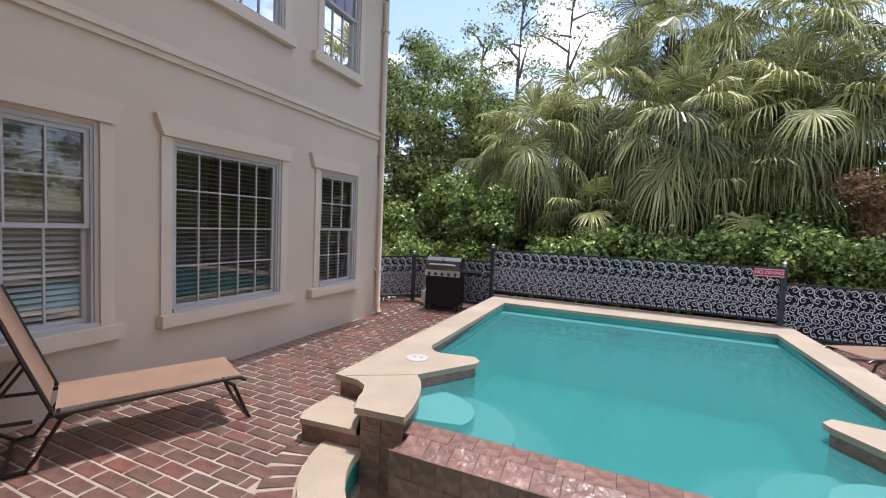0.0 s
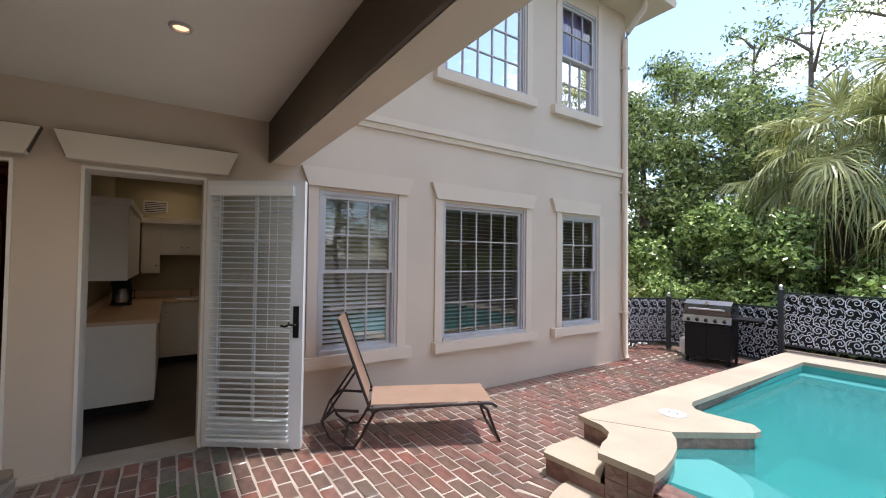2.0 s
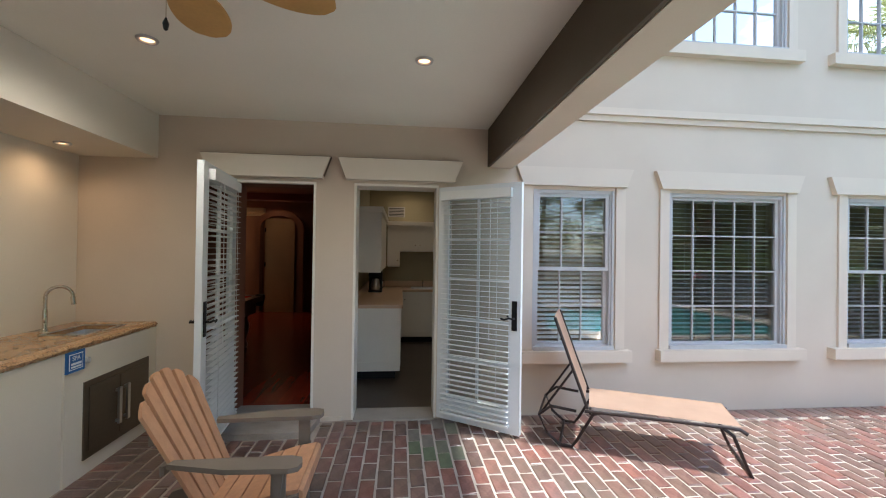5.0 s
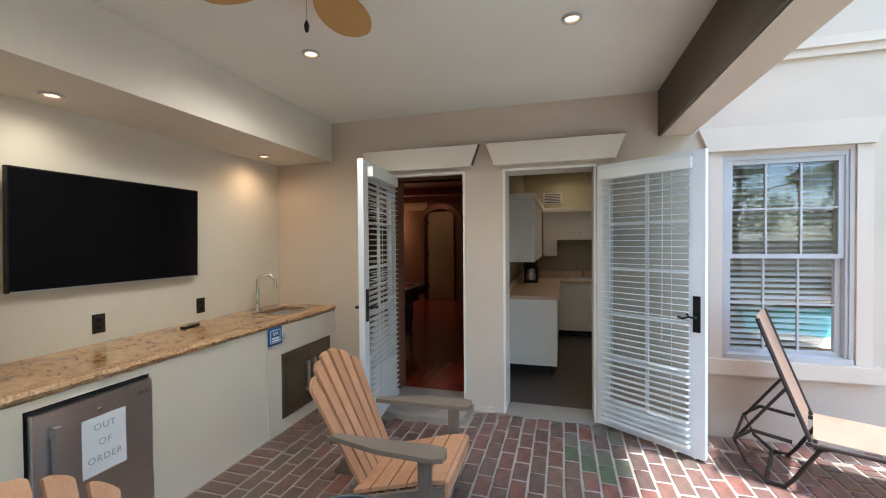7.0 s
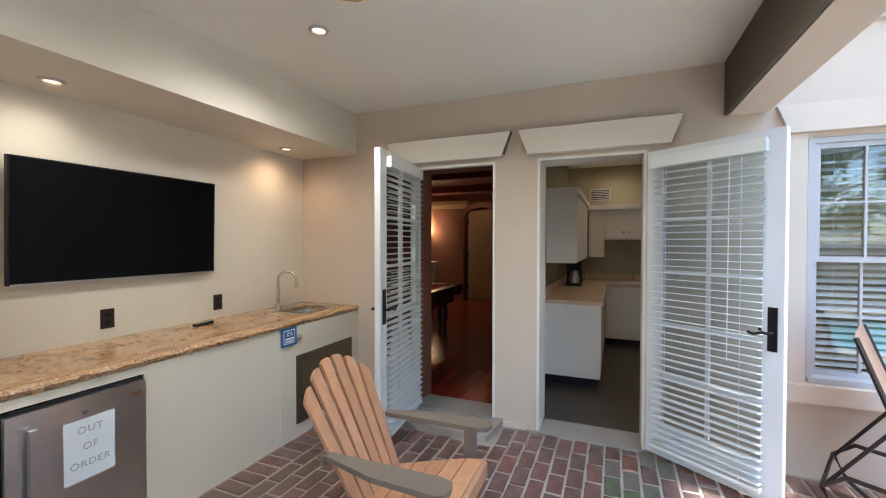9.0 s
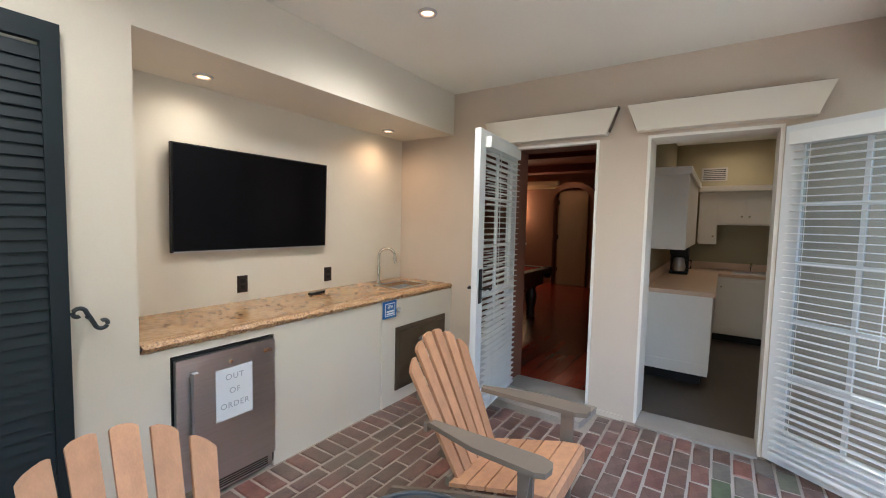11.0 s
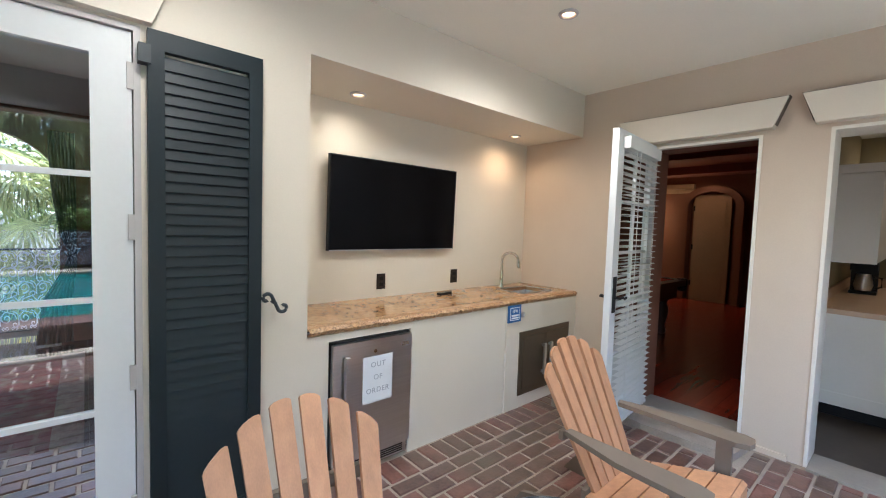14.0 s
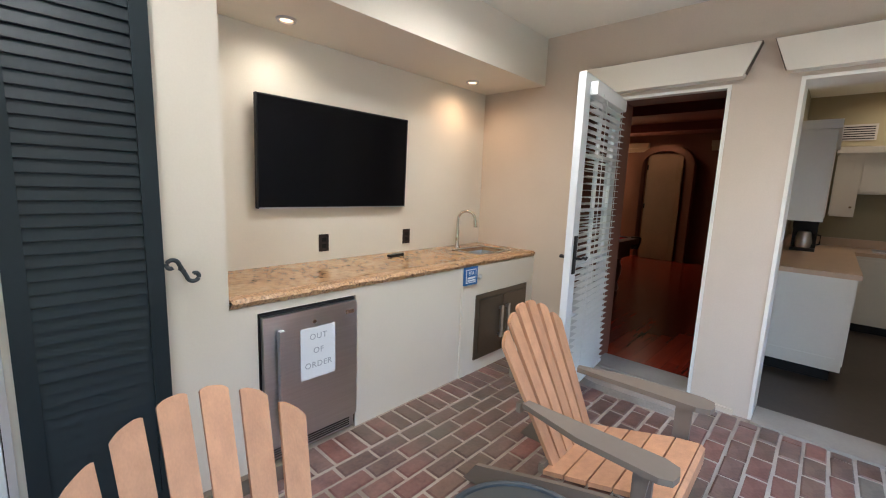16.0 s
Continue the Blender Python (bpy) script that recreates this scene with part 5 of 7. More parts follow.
# ---- glazed double door and its shutter ----
w = tagged(new("door_4"), "white glazed double door frame in the bar wall", "door", "", "structure")
boxes("jamb", WHITE, w, [((-0.44, BAR - 0.19, 0.0), (-0.418, BAR + 0.012, 2.15))])
boxes("jamb", WHITE, w, [((1.258, BAR - 0.19, 0.0), (1.28, BAR + 0.012, 2.15))])
boxes("head", WHITE, w, [((-0.418, BAR - 0.19, 2.13), (1.258, BAR + 0.012, 2.15))])
boxes("threshold", STONE, w, [((-0.418, BAR - 0.19, -0.02), (1.258, BAR + 0.03, 0.02))])
for k, x in enumerate((-0.414, 0.424)):
    leaf = boxes("door_leaf", DOOR_WHITE, w, [((x, BAR - 0.045, 0.025), (x + 0.125, BAR - 0.003, 2.126)), ((x + 0.705, BAR - 0.045, 0.025), (x + 0.83, BAR - 0.003, 2.126)),
                                              ((x + 0.125, BAR - 0.045, 2.02), (x + 0.705, BAR - 0.003, 2.126)), ((x + 0.125, BAR - 0.045, 0.025), (x + 0.705, BAR - 0.003, 0.235))])
    for z in (0.657, 1.10, 1.575):
        boxes("muntin", DOOR_WHITE, leaf, [((x + 0.125, BAR - 0.036, z - 0.011), (x + 0.705, BAR - 0.010, z + 0.011))], bevel=0.003)
    bm = bmesh.new()
    bm.faces.new([bm.verts.new((p, BAR - 0.024, q)) for p, q in ((x + 0.125, 0.235), (x + 0.705, 0.235), (x + 0.705, 2.02), (x + 0.125, 2.02))])
    pane = part("pane", bm, DOOR_MIRROR, leaf)
    pane.visible_shadow = False
    for z in (0.24, 0.78, 1.38, 1.96):
        hx = x + 0.004 if k == 0 else x + 0.826
        boxes("hinge", WHITE, leaf, [((hx - 0.012, BAR - 0.004, z - 0.05), (hx + 0.012, BAR + 0.010, z + 0.05))])

t = thing("louvred_shutter", "tall charcoal louvred shutter folded open against the wall", "shutter", pose(-0.885, BAR + 0.008, 0.03))
W, H = 0.425, 2.115
boxes("stile", SHUTTER_PAINT, t, [((0, 0, 0), (0.055, 0.035, H))])
boxes("stile", SHUTTER_PAINT, t, [((W - 0.055, 0, 0), (W, 0.035, H))])
boxes("rail", SHUTTER_PAINT, t, [((0.055, 0, H - 0.075), (W - 0.055, 0.035, H))])
boxes("rail", SHUTTER_PAINT, t, [((0.055, 0, 0), (W - 0.055, 0.035, 0.11))])
bm = bmesh.new()
box(bm, (0.055, -0.004, -0.0275), (W - 0.055, 0.004, 0.0275))
first = part("louvre", bm, SHUTTER_PAINT, t, "", 0.0025)
first.matrix_basis = pose(0, 0.016, 0.132, 14)
for k in range(1, 44):
    share("louvre", first.data, t, pose(0, 0.016, 0.132 + k * 0.0434, 14 + random.uniform(-1.5, 1.5)))
for z in (0.15, 2.02):
    boxes("strap_hinge", IRON, t, [((W - 0.01, 0.0, z - 0.04), (W + 0.03, 0.05, z + 0.03))])
t = thing("shutter_dog", "black iron S-shaped shutter holdback on the wall", "shutter dog", pose(-0.945, BAR + 0.05, 1.035, 0, -26, 0) @ Matrix.Scale(0.86, 4))
bm = bmesh.new()
s_curve = []
for k in range(20):
    a, r = radians(-40 - 290 * k / 19), 0.011 + 0.019 * k / 19
    s_curve.append((0.052 - r * math.cos(a), 0.0, 0.006 + r * math.sin(a)))
tube(bm, s_curve + [(-x, y, -z) for x, y, z in s_curve[::-1]], 0.0098, 8)
part("scroll", bm, IRON, t, smooth=True)
bm = bmesh.new()
tube(bm, [(0, -0.05, 0), (0, 0.012, 0)], 0.009, 8)
part("pin", bm, IRON, t, smooth=True)

# ---- room behind the glazed double door ----
room("parlour", -1.0, 2.6, -6.3, BAR - 0.202, 0.0, 2.5, BROWN_WALL, CHERRY, CEILING_PAINT, "the parlour", skip=("x1", "floor_parlour"))
for nm in ("wall_parlour_side_1", "wall_parlour_side_2"):
    bpy.data.objects.remove(bpy.data.objects[nm])
structure("wall_parlour_side_1", wall_mesh("y", -6.3, -6.5, (-1.06, 2.66), (0, 2.5), [(-0.06, 1.55, 0.0, 2.30)]), BROWN_WALL, "parlour wall with an arched garden opening", "wall")
structure("wall_parlour_side_2", wall_mesh("y", BAR - 0.202, BAR - 0.26, (-1.06, 2.66), (0, 2.5), [(-0.45, 1.29, 0, 2.16)]), BROWN_WALL, "parlour side of the bar wall", "wall")
structure("wall_parlour_front", wall_mesh("x", 2.6, 2.66, (-6.5, BAR - 0.26), (0, 2.5)), BROWN_WALL, "side wall of the parlour", "wall")
for nm, xa, sgn in (("trim_spandrel_1", -0.06, 1), ("trim_spandrel_2", 1.55, -1)):
    bm = bmesh.new()
    cx, rx, rz = 0.745, 0.805, 0.55
    arc = [(cx - sgn * rx * math.cos(a), 1.75 + rz * math.sin(a)) for a in [k * math.pi / 24 for k in range(13)]] + [(xa, 2.30)]
    f = [bm.verts.new((x, -6.302, z)) for x, z in arc]
    b = [bm.verts.new((x, -6.498, z)) for x, z in arc]
    for i in range(len(arc) - 1):
        bm.faces.new((f[i], f[-1], f[i + 1])) if i < len(arc) - 2 else None
        bm.faces.new((b[i], b[-1], b[i + 1])) if i < len(arc) - 2 else None
        bm.faces.new((f[i], f[i + 1], b[i + 1], b[i]))
    structure(nm, bm, BROWN_WALL, "curved shoulder of the garden arch", "trim")
bm = bmesh.new()
box(bm, (-1.0, -6.5, -0.06), (2.63, BAR - 0.195, -0.02))
floor_parlour = structure("floor_parlour", bm, BARK, "shiny dark plank floor of the parlour", "floor")
POLISHED = material("polished_dark_planks", (0.06, 0.028, 0.024), 0.12, vary=0.25, scale=3, grain=14, bump=0.04, stretch=(5, 0.4, 1), random_tint=0.25)
for k in range(30):
    bm = bmesh.new()
    box(bm, (-1.0 + k * 0.121, -6.5, -0.019), (-1.002 + (k + 1) * 0.121, BAR - 0.195, 0.004))
    part("plank", bm, POLISHED, floor_parlour)
t = thing("curtain", "dark pleated curtain drawn aside at the garden arch", "curtain")
bm = bmesh.new()
n = 36
rows = ((0.02, 0.30), (0.5, 0.24), (0.85, 0.10), (1.0, 0.07), (1.2, 0.14), (1.7, 0.20), (2.28, 0.22))
cv = [[bm.verts.new((-0.20 + w * (i / n) + 0.04 * (z < 0.85), -6.22 + 0.022 * math.sin(i * 1.35), z)) for i in range(n + 1)] for z, w in rows]
for r in range(len(rows) - 1):
    for i in range(n):
        bm.faces.new((cv[r][i], cv[r][i + 1], cv[r + 1][i + 1], cv[r + 1][i]))
bmesh.ops.solidify(bm, geom=bm.faces[:], thickness=0.004)
part("drape", bm, material("dark_drape_cloth", (0.018, 0.014, 0.013), 0.9, vary=0.2, scale=8, grain=200, bump=0.2), t, smooth=True)
bm = bmesh.new()
tube(bm, [(-0.22, -6.25, 1.03), (-0.20, -6.18, 1.0), (-0.12, -6.18, 0.98), (-0.10, -6.25, 1.0)], 0.012, 6)
part("tie_back", bm, BLACK, t)
RUG = material("faded_red_rug_wool", (0.26, 0.055, 0.05), 0.95, vary=0.35, scale=9, grain=90, bump=0.3, depth=0.002, dirt=(0.34, 0.28, 0.20), dirt_amount=0.9)
t = thing("rug", "faded red patterned rug on the dark plank floor", "rug", pose(0.75, -4.55, 0.006))
boxes("pile", RUG, t, [((-0.84, -1.04, 0.0055), (0.84, 1.04, 0.011))], bevel=0)
boxes("border", material("cream_rug_border", (0.34, 0.24, 0.18), 0.95, vary=0.3, scale=14, dirt=(0.2, 0.04, 0.04), dirt_amount=0.8), t, [((-1.0, -1.2, 0.0), (0.999, 1.2, 0.005))], bevel=0)

# ---- seats on the porch ----
def slat_board(bm, x0, x1, w0, w1, y0, z0, y1, z1, cut, th=0.018):
    """A back slat from a lower to an upper centre, widening, with a slanting top."""
    d = Vector((0, y1 - y0, z1 - z0)).normalized()
    nrm = Vector((0, d.z, -d.y))
    lo, hi = Vector((x0, y0, z0)), Vector((x1, y1, z1))
    def drop(w):
        return -cut * (((x1 + w) / 0.235) ** 2 - (x1 / 0.235) ** 2) - 0.010 * (2 * w / w1) ** 4

    prof = [(lo, -w0 / 2, 0)] + [(hi, w1 * q, drop(w1 * q)) for q in (-0.5, -0.42, -0.25, 0.0, 0.25, 0.42, 0.5)] + [(lo, w0 / 2, 0)]
    f = [bm.verts.new(p + Vector((w, 0, 0)) + d * c + nrm * th / 2) for p, w, c in prof]
    b = [bm.verts.new(p + Vector((w, 0, 0)) + d * c - nrm * th / 2) for p, w, c in prof]
    bm.faces.new(f), bm.faces.new(b[::-1])
    for i in range(len(prof)):
        bm.faces.new((f[i], f[(i + 1) % len(prof)], b[(i + 1) % len(prof)], b[i]))


def plank(bm, outline, axis, a, b):
    """A board cut to an outline of two coordinates, between a and b along an axis."""
    def at(p, q, s):
        return (s, p, q) if axis == "x" else ((p, q, s) if axis == "z" else (p, s, q))
    f, g = [bm.verts.new(at(p, q, a)) for p, q in outline], [bm.verts.new(at(p, q, b)) for p, q in outline]
    bm.faces.new(f), bm.faces.new(g)
    for i in range(len(outline)):
        j = (i + 1) % len(outline)
        bm.faces.new((f[i], f[j], g[j], g[i]))


def adirondack(label, m):
    t = thing("adirondack_chair", label, "chair", m, "porch chairs")
    for k in range(6):
        u = (k - 2.5) / 2.5
        bm = bmesh.new()
        top = 0.862 - 0.105 * u * u
        run = (top - 0.20) / (0.86 - 0.20)
        slat_board(bm, u * 0.165, u * 0.235, 0.056, 0.066, -0.435, 0.20, -0.435 - 0.32 * run, top, 0.105)
        part("back_slat", bm, CEDAR, t, bevel=0.004)
    ys = [0.0, -0.095, -0.19, -0.285, -0.38]
    for k, y in enumerate(ys):
        bm = bmesh.new()
        z0, z1 = 0.355 - 0.27 * (-y) - (0.012 if k == 0 else 0), 0.355 - 0.27 * (-y + 0.09)
        plank(bm, [(y, z0 + 0.009), (y - 0.088, z1 + 0.009), (y - 0.088, z1 - 0.011), (y, z0 - 0.011)], "x", -0.245, 0.245)
        part("seat_slat", bm, CEDAR, t, bevel=0.004)
    bm = bmesh.new()
    plank(bm, [(0.022, 0.34), (0.004, 0.352), (0.004, 0.27), (0.022, 0.27)], "x", -0.245, 0.245)
    part("front_slat", bm, CEDAR, t, bevel=0.005)
    for s in (-1, 1):
        bm = bmesh.new()
        plank(bm, [(s * 0.235, -0.56), (s * 0.275, -0.57), (s * 0.345, -0.30), (s * 0.362, -0.02), (s * 0.345, 0.02), (s * 0.30, 0.03), (s * 0.255, 0.02), (s * 0.235, -0.03)], "z", 0.487, 0.510)
        part("armrest", bm, GREY_POLY, t, bevel=0.006)
        bm = bmesh.new()
        x0, x1 = sorted((s * 0.272, s * 0.295))
        box(bm, (x0, -0.112, 0.0), (x1, -0.048, 0.486))
        part("front_leg", bm, GREY_POLY, t, bevel=0.004)
        bm = bmesh.new()
        x0, x1 = sorted((s * 0.247, s * 0.270))
        plank(bm, [(0.0, 0.335), (-0.40, 0.225), (-0.80, 0.10), (-0.87, 0.0), (-0.72, 0.0), (-0.40, 0.115), (-0.12, 0.21), (0.0, 0.235)], "x", x0, x1)
        part("side_rail", bm, GREY_POLY, t, bevel=0.004)
        bm = bmesh.new()
        x0, x1 = sorted((s * 0.296, s * 0.315))
        plank(bm, [(-0.11, 0.486), (-0.05, 0.486), (-0.065, 0.36), (-0.095, 0.36)], "x", x0, x1)
        part("arm_bracket", bm, GREY_POLY, t, bevel=0.003)
    for y, z, w in ((-0.59, 0.475, 0.265), (-0.655, 0.60, 0.235), (-0.475, 0.24, 0.245)):
        boxes("back_brace", GREY_POLY, t, [((-w, y - 0.015, z - 0.022), (w, y + 0.006, z + 0.022))])
    boxes("front_stretcher", GREY_POLY, t, [((-0.27, -0.10, 0.20), (0.27, -0.075, 0.265))])
    return t


adirondack("reclining orange-slatted chair with taupe arms, facing the pool", pose(-2.20, -0.655, 0.0, 0, 0, 1))
adirondack("reclining orange-slatted chair with a fanned back, near the shutter", pose(-0.724, -0.757, 0.0, 0, 0, -4))

t = thing("side_table", "small round black metal table with a glass top", "table", pose(-1.37, -0.87, 0.0))
bm = bmesh.new()
tube(bm, [(0.235 * math.cos(k * math.tau / 40), 0.235 * math.sin(k * math.tau / 40), 0.445) for k in range(40)], 0.011, 8, closed=True)
part("rim", bm, IRON, t, smooth=True)
bm = bmesh.new()
lathe(bm, [(0.228, 0.438), (0.228, 0.446)], 40)
part("glass_top", bm, material("smoked_table_glass", (0.045, 0.05, 0.05), 0.28, vary=0.1, bump=0.0), t, "smoked glass top")
for k in range(3):
    a = k * math.tau / 3 + 0.4
    bm = bmesh.new()
    tube(bm, [(0.22 * math.cos(a), 0.22 * math.sin(a), 0.44), (0.17 * math.cos(a), 0.17 * math.sin(a), 0.22), (0.21 * math.cos(a), 0.21 * math.sin(a), 0.0)], 0.010, 8)
    part("leg", bm, IRON, t, smooth=True)
bm = bmesh.new()
tube(bm, [(0.165 * math.cos(k * math.tau / 30), 0.165 * math.sin(k * math.tau / 30), 0.2) for k in range(30)], 0.007, 6, closed=True)
part("lower_ring", bm, IRON, t, smooth=True)


def lounger(label, m, back_angle=70):
    """Local x from the hinge to the foot end, y across, z up."""
    t = thing("sun_lounger", label, "lounger", m, "sun loungers")
    wd, ln, hz = 0.51, 1.0, 0.315
    for y in (0.012, wd - 0.012):
        bm = bmesh.new()
        tube(bm, [(-0.02, y, hz - 0.02), (0.3, y, hz - 0.012), (ln - 0.08, y, hz), (ln - 0.02, y, hz - 0.005), (ln + 0.02, y, hz - 0.03)], 0.013, 8)
        part("side_rail", bm, BRONZE, t, smooth=True)
        bm = bmesh.new()
        tube(bm, [(ln - 0.12, y, hz - 0.01), (ln - 0.06, y, hz - 0.05), (ln + 0.02, y, 0.06), (ln + 0.05, y, 0.0)], 0.012, 8)
        part("foot_leg", bm, BRONZE, t, smooth=True)
        bm = bmesh.new()
        tube(bm, [(0.10, y, hz - 0.015), (0.04, y, hz - 0.04), (-0.07, y, 0.07), (-0.11, y, 0.012), (-0.20, y, 0.012), (-0.30, y, 0.09), (-0.36, y, 0.22), (-0.27, y, 0.30), (-0.08, y, hz - 0.03)], 0.012, 8)
        part("head_leg", bm, BRONZE, t, smooth=True)
        bm = bmesh.new()
        bx, bz = 0.72 * math.cos(radians(back_angle)), 0.72 * math.sin(radians(back_angle))
        tube(bm, [(0.0, y, hz), (-bx * 0.5, y, hz + bz * 0.49), (-bx, y, hz + bz)], 0.012, 8)
        part("back_rail", bm, BRONZE, t, smooth=True)
        bm = bmesh.new()
        tube(bm, [(-bx * 0.42, y + (0.02 if y < 0.1 else -0.02), hz + bz * 0.42), (-0.36, y + (0.02 if y < 0.1 else -0.02), 0.21)], 0.009, 8)
        part("back_strut", bm, BRONZE, t, smooth=True)
    for x, z in ((ln + 0.045, 0.012), (-0.36, 0.22), (-0.20, 0.014), (0.02, hz - 0.035)):
        bm = bmesh.new()
        tube(bm, [(x, 0.012, z), (x, wd - 0.012, z)], 0.010, 8)
        part("cross_bar", bm, BRONZE, t, smooth=True)

    def fabric(name, a, b, sag):
        bm = bmesh.new()
        n, k = 10, 8
        rows = []
        nx = (Vector(b) - Vector(a)).normalized()
        up = Vector((-nx.z, 0, nx.x)) if nx.z < 0.5 else Vector((nx.z, 0, -nx.x))
        for i in range(n + 1):
            p = Vector(a).lerp(Vector(b), i / n)
            rows.append([bm.verts.new(p + Vector((0, 0.02 + (wd - 0.04) * j / k, 0)) - up * sag * math.sin(math.pi * j / k) * math.sin(math.pi * min(i, n - i) / n + 0.3)) for j in range(k + 1)])
        for i in range(n):
            for j in range(k):
                bm.faces.new((rows[i][j], rows[i + 1][j], rows[i + 1][j + 1], rows[i][j + 1]))
        bmesh.ops.solidify(bm, geom=bm.faces[:], thickness=0.012)
        return part(name, bm, SLING, t, "tan woven mesh sling", smooth=True)

    fabric("seat_sling", (0.01, 0, hz + 0.016), (ln - 0.01, 0, hz + 0.016), 0.012)
    fabric("back_sling", (-0.012, 0, hz + 0.03), (-bx - 0.004, 0, hz + bz + 0.012), 0.012)
    return t


lounger("tan sling sun lounger with raised back, by the house wall", pose(-2.93, 1.24, 0.0, 0, 0, 64.2))
lounger("tan sling sun lounger beyond the pool, back raised", pose(2.95, 6.25, 0.0, 0, 0, 205), 55)

# ---- ceiling fan ----
t = thing("ceiling_fan", "ceiling fan with tan leaf-shaped blades and a pull chain", "fan", pose(-1.40, -0.98, 0.0))
bm = bmesh.new()
lathe(bm, [(0.05, 2.59), (0.07, 2.60), (0.075, 2.618)], 20)
part("canopy", bm, BRONZE, t, smooth=True)
bm = bmesh.new()
lathe(bm, [(0.03, 2.445), (0.09, 2.455), (0.11, 2.49), (0.10, 2.56), (0.05, 2.59)], 24)
part("motor", bm, BRONZE, t, smooth=True)
BLADE = material("tan_leaf_blade", (0.52, 0.31, 0.10), 0.6, vary=0.12, scale=4, grain=60, bump=0.2)
for k in range(5):
    bm = bmesh.new()
    outline = []
    for i in range(21):
        u = i / 20
        outline.append((0.15 + 0.43 * u, 0.100 * math.sin(math.pi * u ** 1.25) ** 0.45 + 0.012))
    pts = outline + [(x, -y) for x, y in outline[::-1]]
    prism(bm, pts, 2.487, 2.495)
    b = part("blade", bm, BLADE, t, "woven tan leaf blade")
    b.matrix_basis = pose(0, 0, 0, 0, 0, 190 + 72 * k)
    boxes("blade_arm", BRONZE, b, [((0.08, -0.015, 2.480), (0.24, 0.015, 2.4868))])
bm = bmesh.new()
tube(bm, [(0, 0, 2.445), (0, 0, 2.265)], 0.0018, 5)
c = part("pull_chain", bm, CHROME, t)
bm = bmesh.new()
lathe(bm, [(0.002, 2.265), (0.010, 2.245), (0.007, 2.225), (0.002, 2.22)], 10)
part("chain_pull", bm, BLACK, c)

# ---- pool furniture, fence, grill ----
t = thing("skimmer_lid", "round white plastic skimmer lid set in the coping", "lid", pose(-1.63, 3.20, 0.300))
bm = bmesh.new()
lathe(bm, [(0.098, 0), (0.098, 0.004), (0.09, 0.006)], 28)
part("disc", bm, WHITE, t)
for x in (-0.03, 0.035):
    bm = bmesh.new()
    lathe(bm, [(0.009, 0.006), (0.009, 0.0072)], 10, (x, 0.01, 0))
    part("finger_hole", bm, BLACK, t)
t = thing("pool_return", "dark oval fitting just under the pool water", "fitting", pose(-0.03, 5.98, 0.12))
bm = bmesh.new()
lathe(bm, [(0.11, 0), (0.11, 0.012), (0.08, 0.02)], 20)
part("cover", bm, IRON, t)


def scroll_mesh():
    """One cast panel of fine curling S-scrolls, 0.15 wide and 0.66 high."""
    bm = bmesh.new()

    def spiral(cx, cz, r, turn, start, hand, th=0.0062):
        pts = []
        n = int(11 * turn)
        for k in range(n):
            a = start + hand * k * 0.6
            q = r * (1 - 0.80 * k / n)
            pts.append((cx + q * math.cos(a), 0.004 * math.sin(k), cz + q * math.sin(a)))
        tube(bm, pts, th, 4, taper=th * 0.75)

    def stroke(pts, th=0.0065):
        tube(bm, [(x, 0, z) for x, z in pts], th, 4, taper=th * 0.7)

    for row in range(5):
        z, flip = 0.095 + row * 0.122, 1 if row % 2 else -1
        x1, x2 = (0.048, 0.118) if flip > 0 else (0.102, 0.032)
        spiral(x1, z + 0.012, 0.046, 1.35, 1.0 + 2.0 * row, flip, 0.0060)
        spiral(x2, z - 0.040, 0.030, 1.1, 2.6 + 1.4 * row, -flip, 0.0055)
        stroke([(x1 - 0.05 * flip, z - 0.045), (x1 - 0.052 * flip, z + 0.02), (x1 - 0.01 * flip, z + 0.066), (x2 - 0.006 * flip, z + 0.045), (x2 + 0.012 * flip, z + 0.005)], 0.0060)
        stroke([(x2 - 0.02 * flip, z + 0.07), (x2 + 0.01 * flip, z + 0.055), (x2 + 0.03 * flip, z + 0.025)], 0.0050)
    for x in (0.037, 0.112):
        spiral(x - 0.014, 0.022, 0.016, 1.0, 0.0, 1, 0.005)
        spiral(x + 0.016, 0.022, 0.015, 1.0, 3.0, -1, 0.005)
    return bm


first_scroll = None


def fence(label, a, b, z0, z1, backed=True):
    """A panel fence from a to b with a rail above and below."""
    global first_scroll
    a, b = Vector((*a, 0)), Vector((*b, 0))
    ln = (b - a).length
    t = thing("scroll_fence", label, "fence", pose(a.x, a.y, 0, 0, 0, math.degrees(math.atan2(b.y - a.y, b.x - a.x))), "pool fence panels")
    boxes("top_rail", IRON, t, [((0, -0.016, z1 - 0.022), (ln, 0.016, z1))])
    boxes("bottom_rail", IRON, t, [((0, -0.012, z0), (ln, 0.012, z0 + 0.016))])
    # A black sheet stands in for the deep shade behind the scrolls.
    if backed:
        boxes("shade_sheet", BLACK, t, [((0.01, 0.014, z0 + 0.02), (ln - 0.01, 0.018, z1 - 0.03))], "black sheet in place of the deep shade behind the scrolls", 0)
    n = max(1, round(ln / 0.155))
    for k in range(n):
        m = Matrix.Translation((ln * k / n, 0, z0 + 0.012)) @ Matrix.Diagonal((ln / n / 0.15, 1, (z1 - z0 - 0.03) / 0.66, 1))
        if first_scroll is None:
            first_scroll = part("scroll_panel", scroll_mesh(), SCROLL_IRON, t)
            first_scroll.matrix_basis = m
        else:
            share("scroll_panel", first_scroll.data, t, m)
    return t


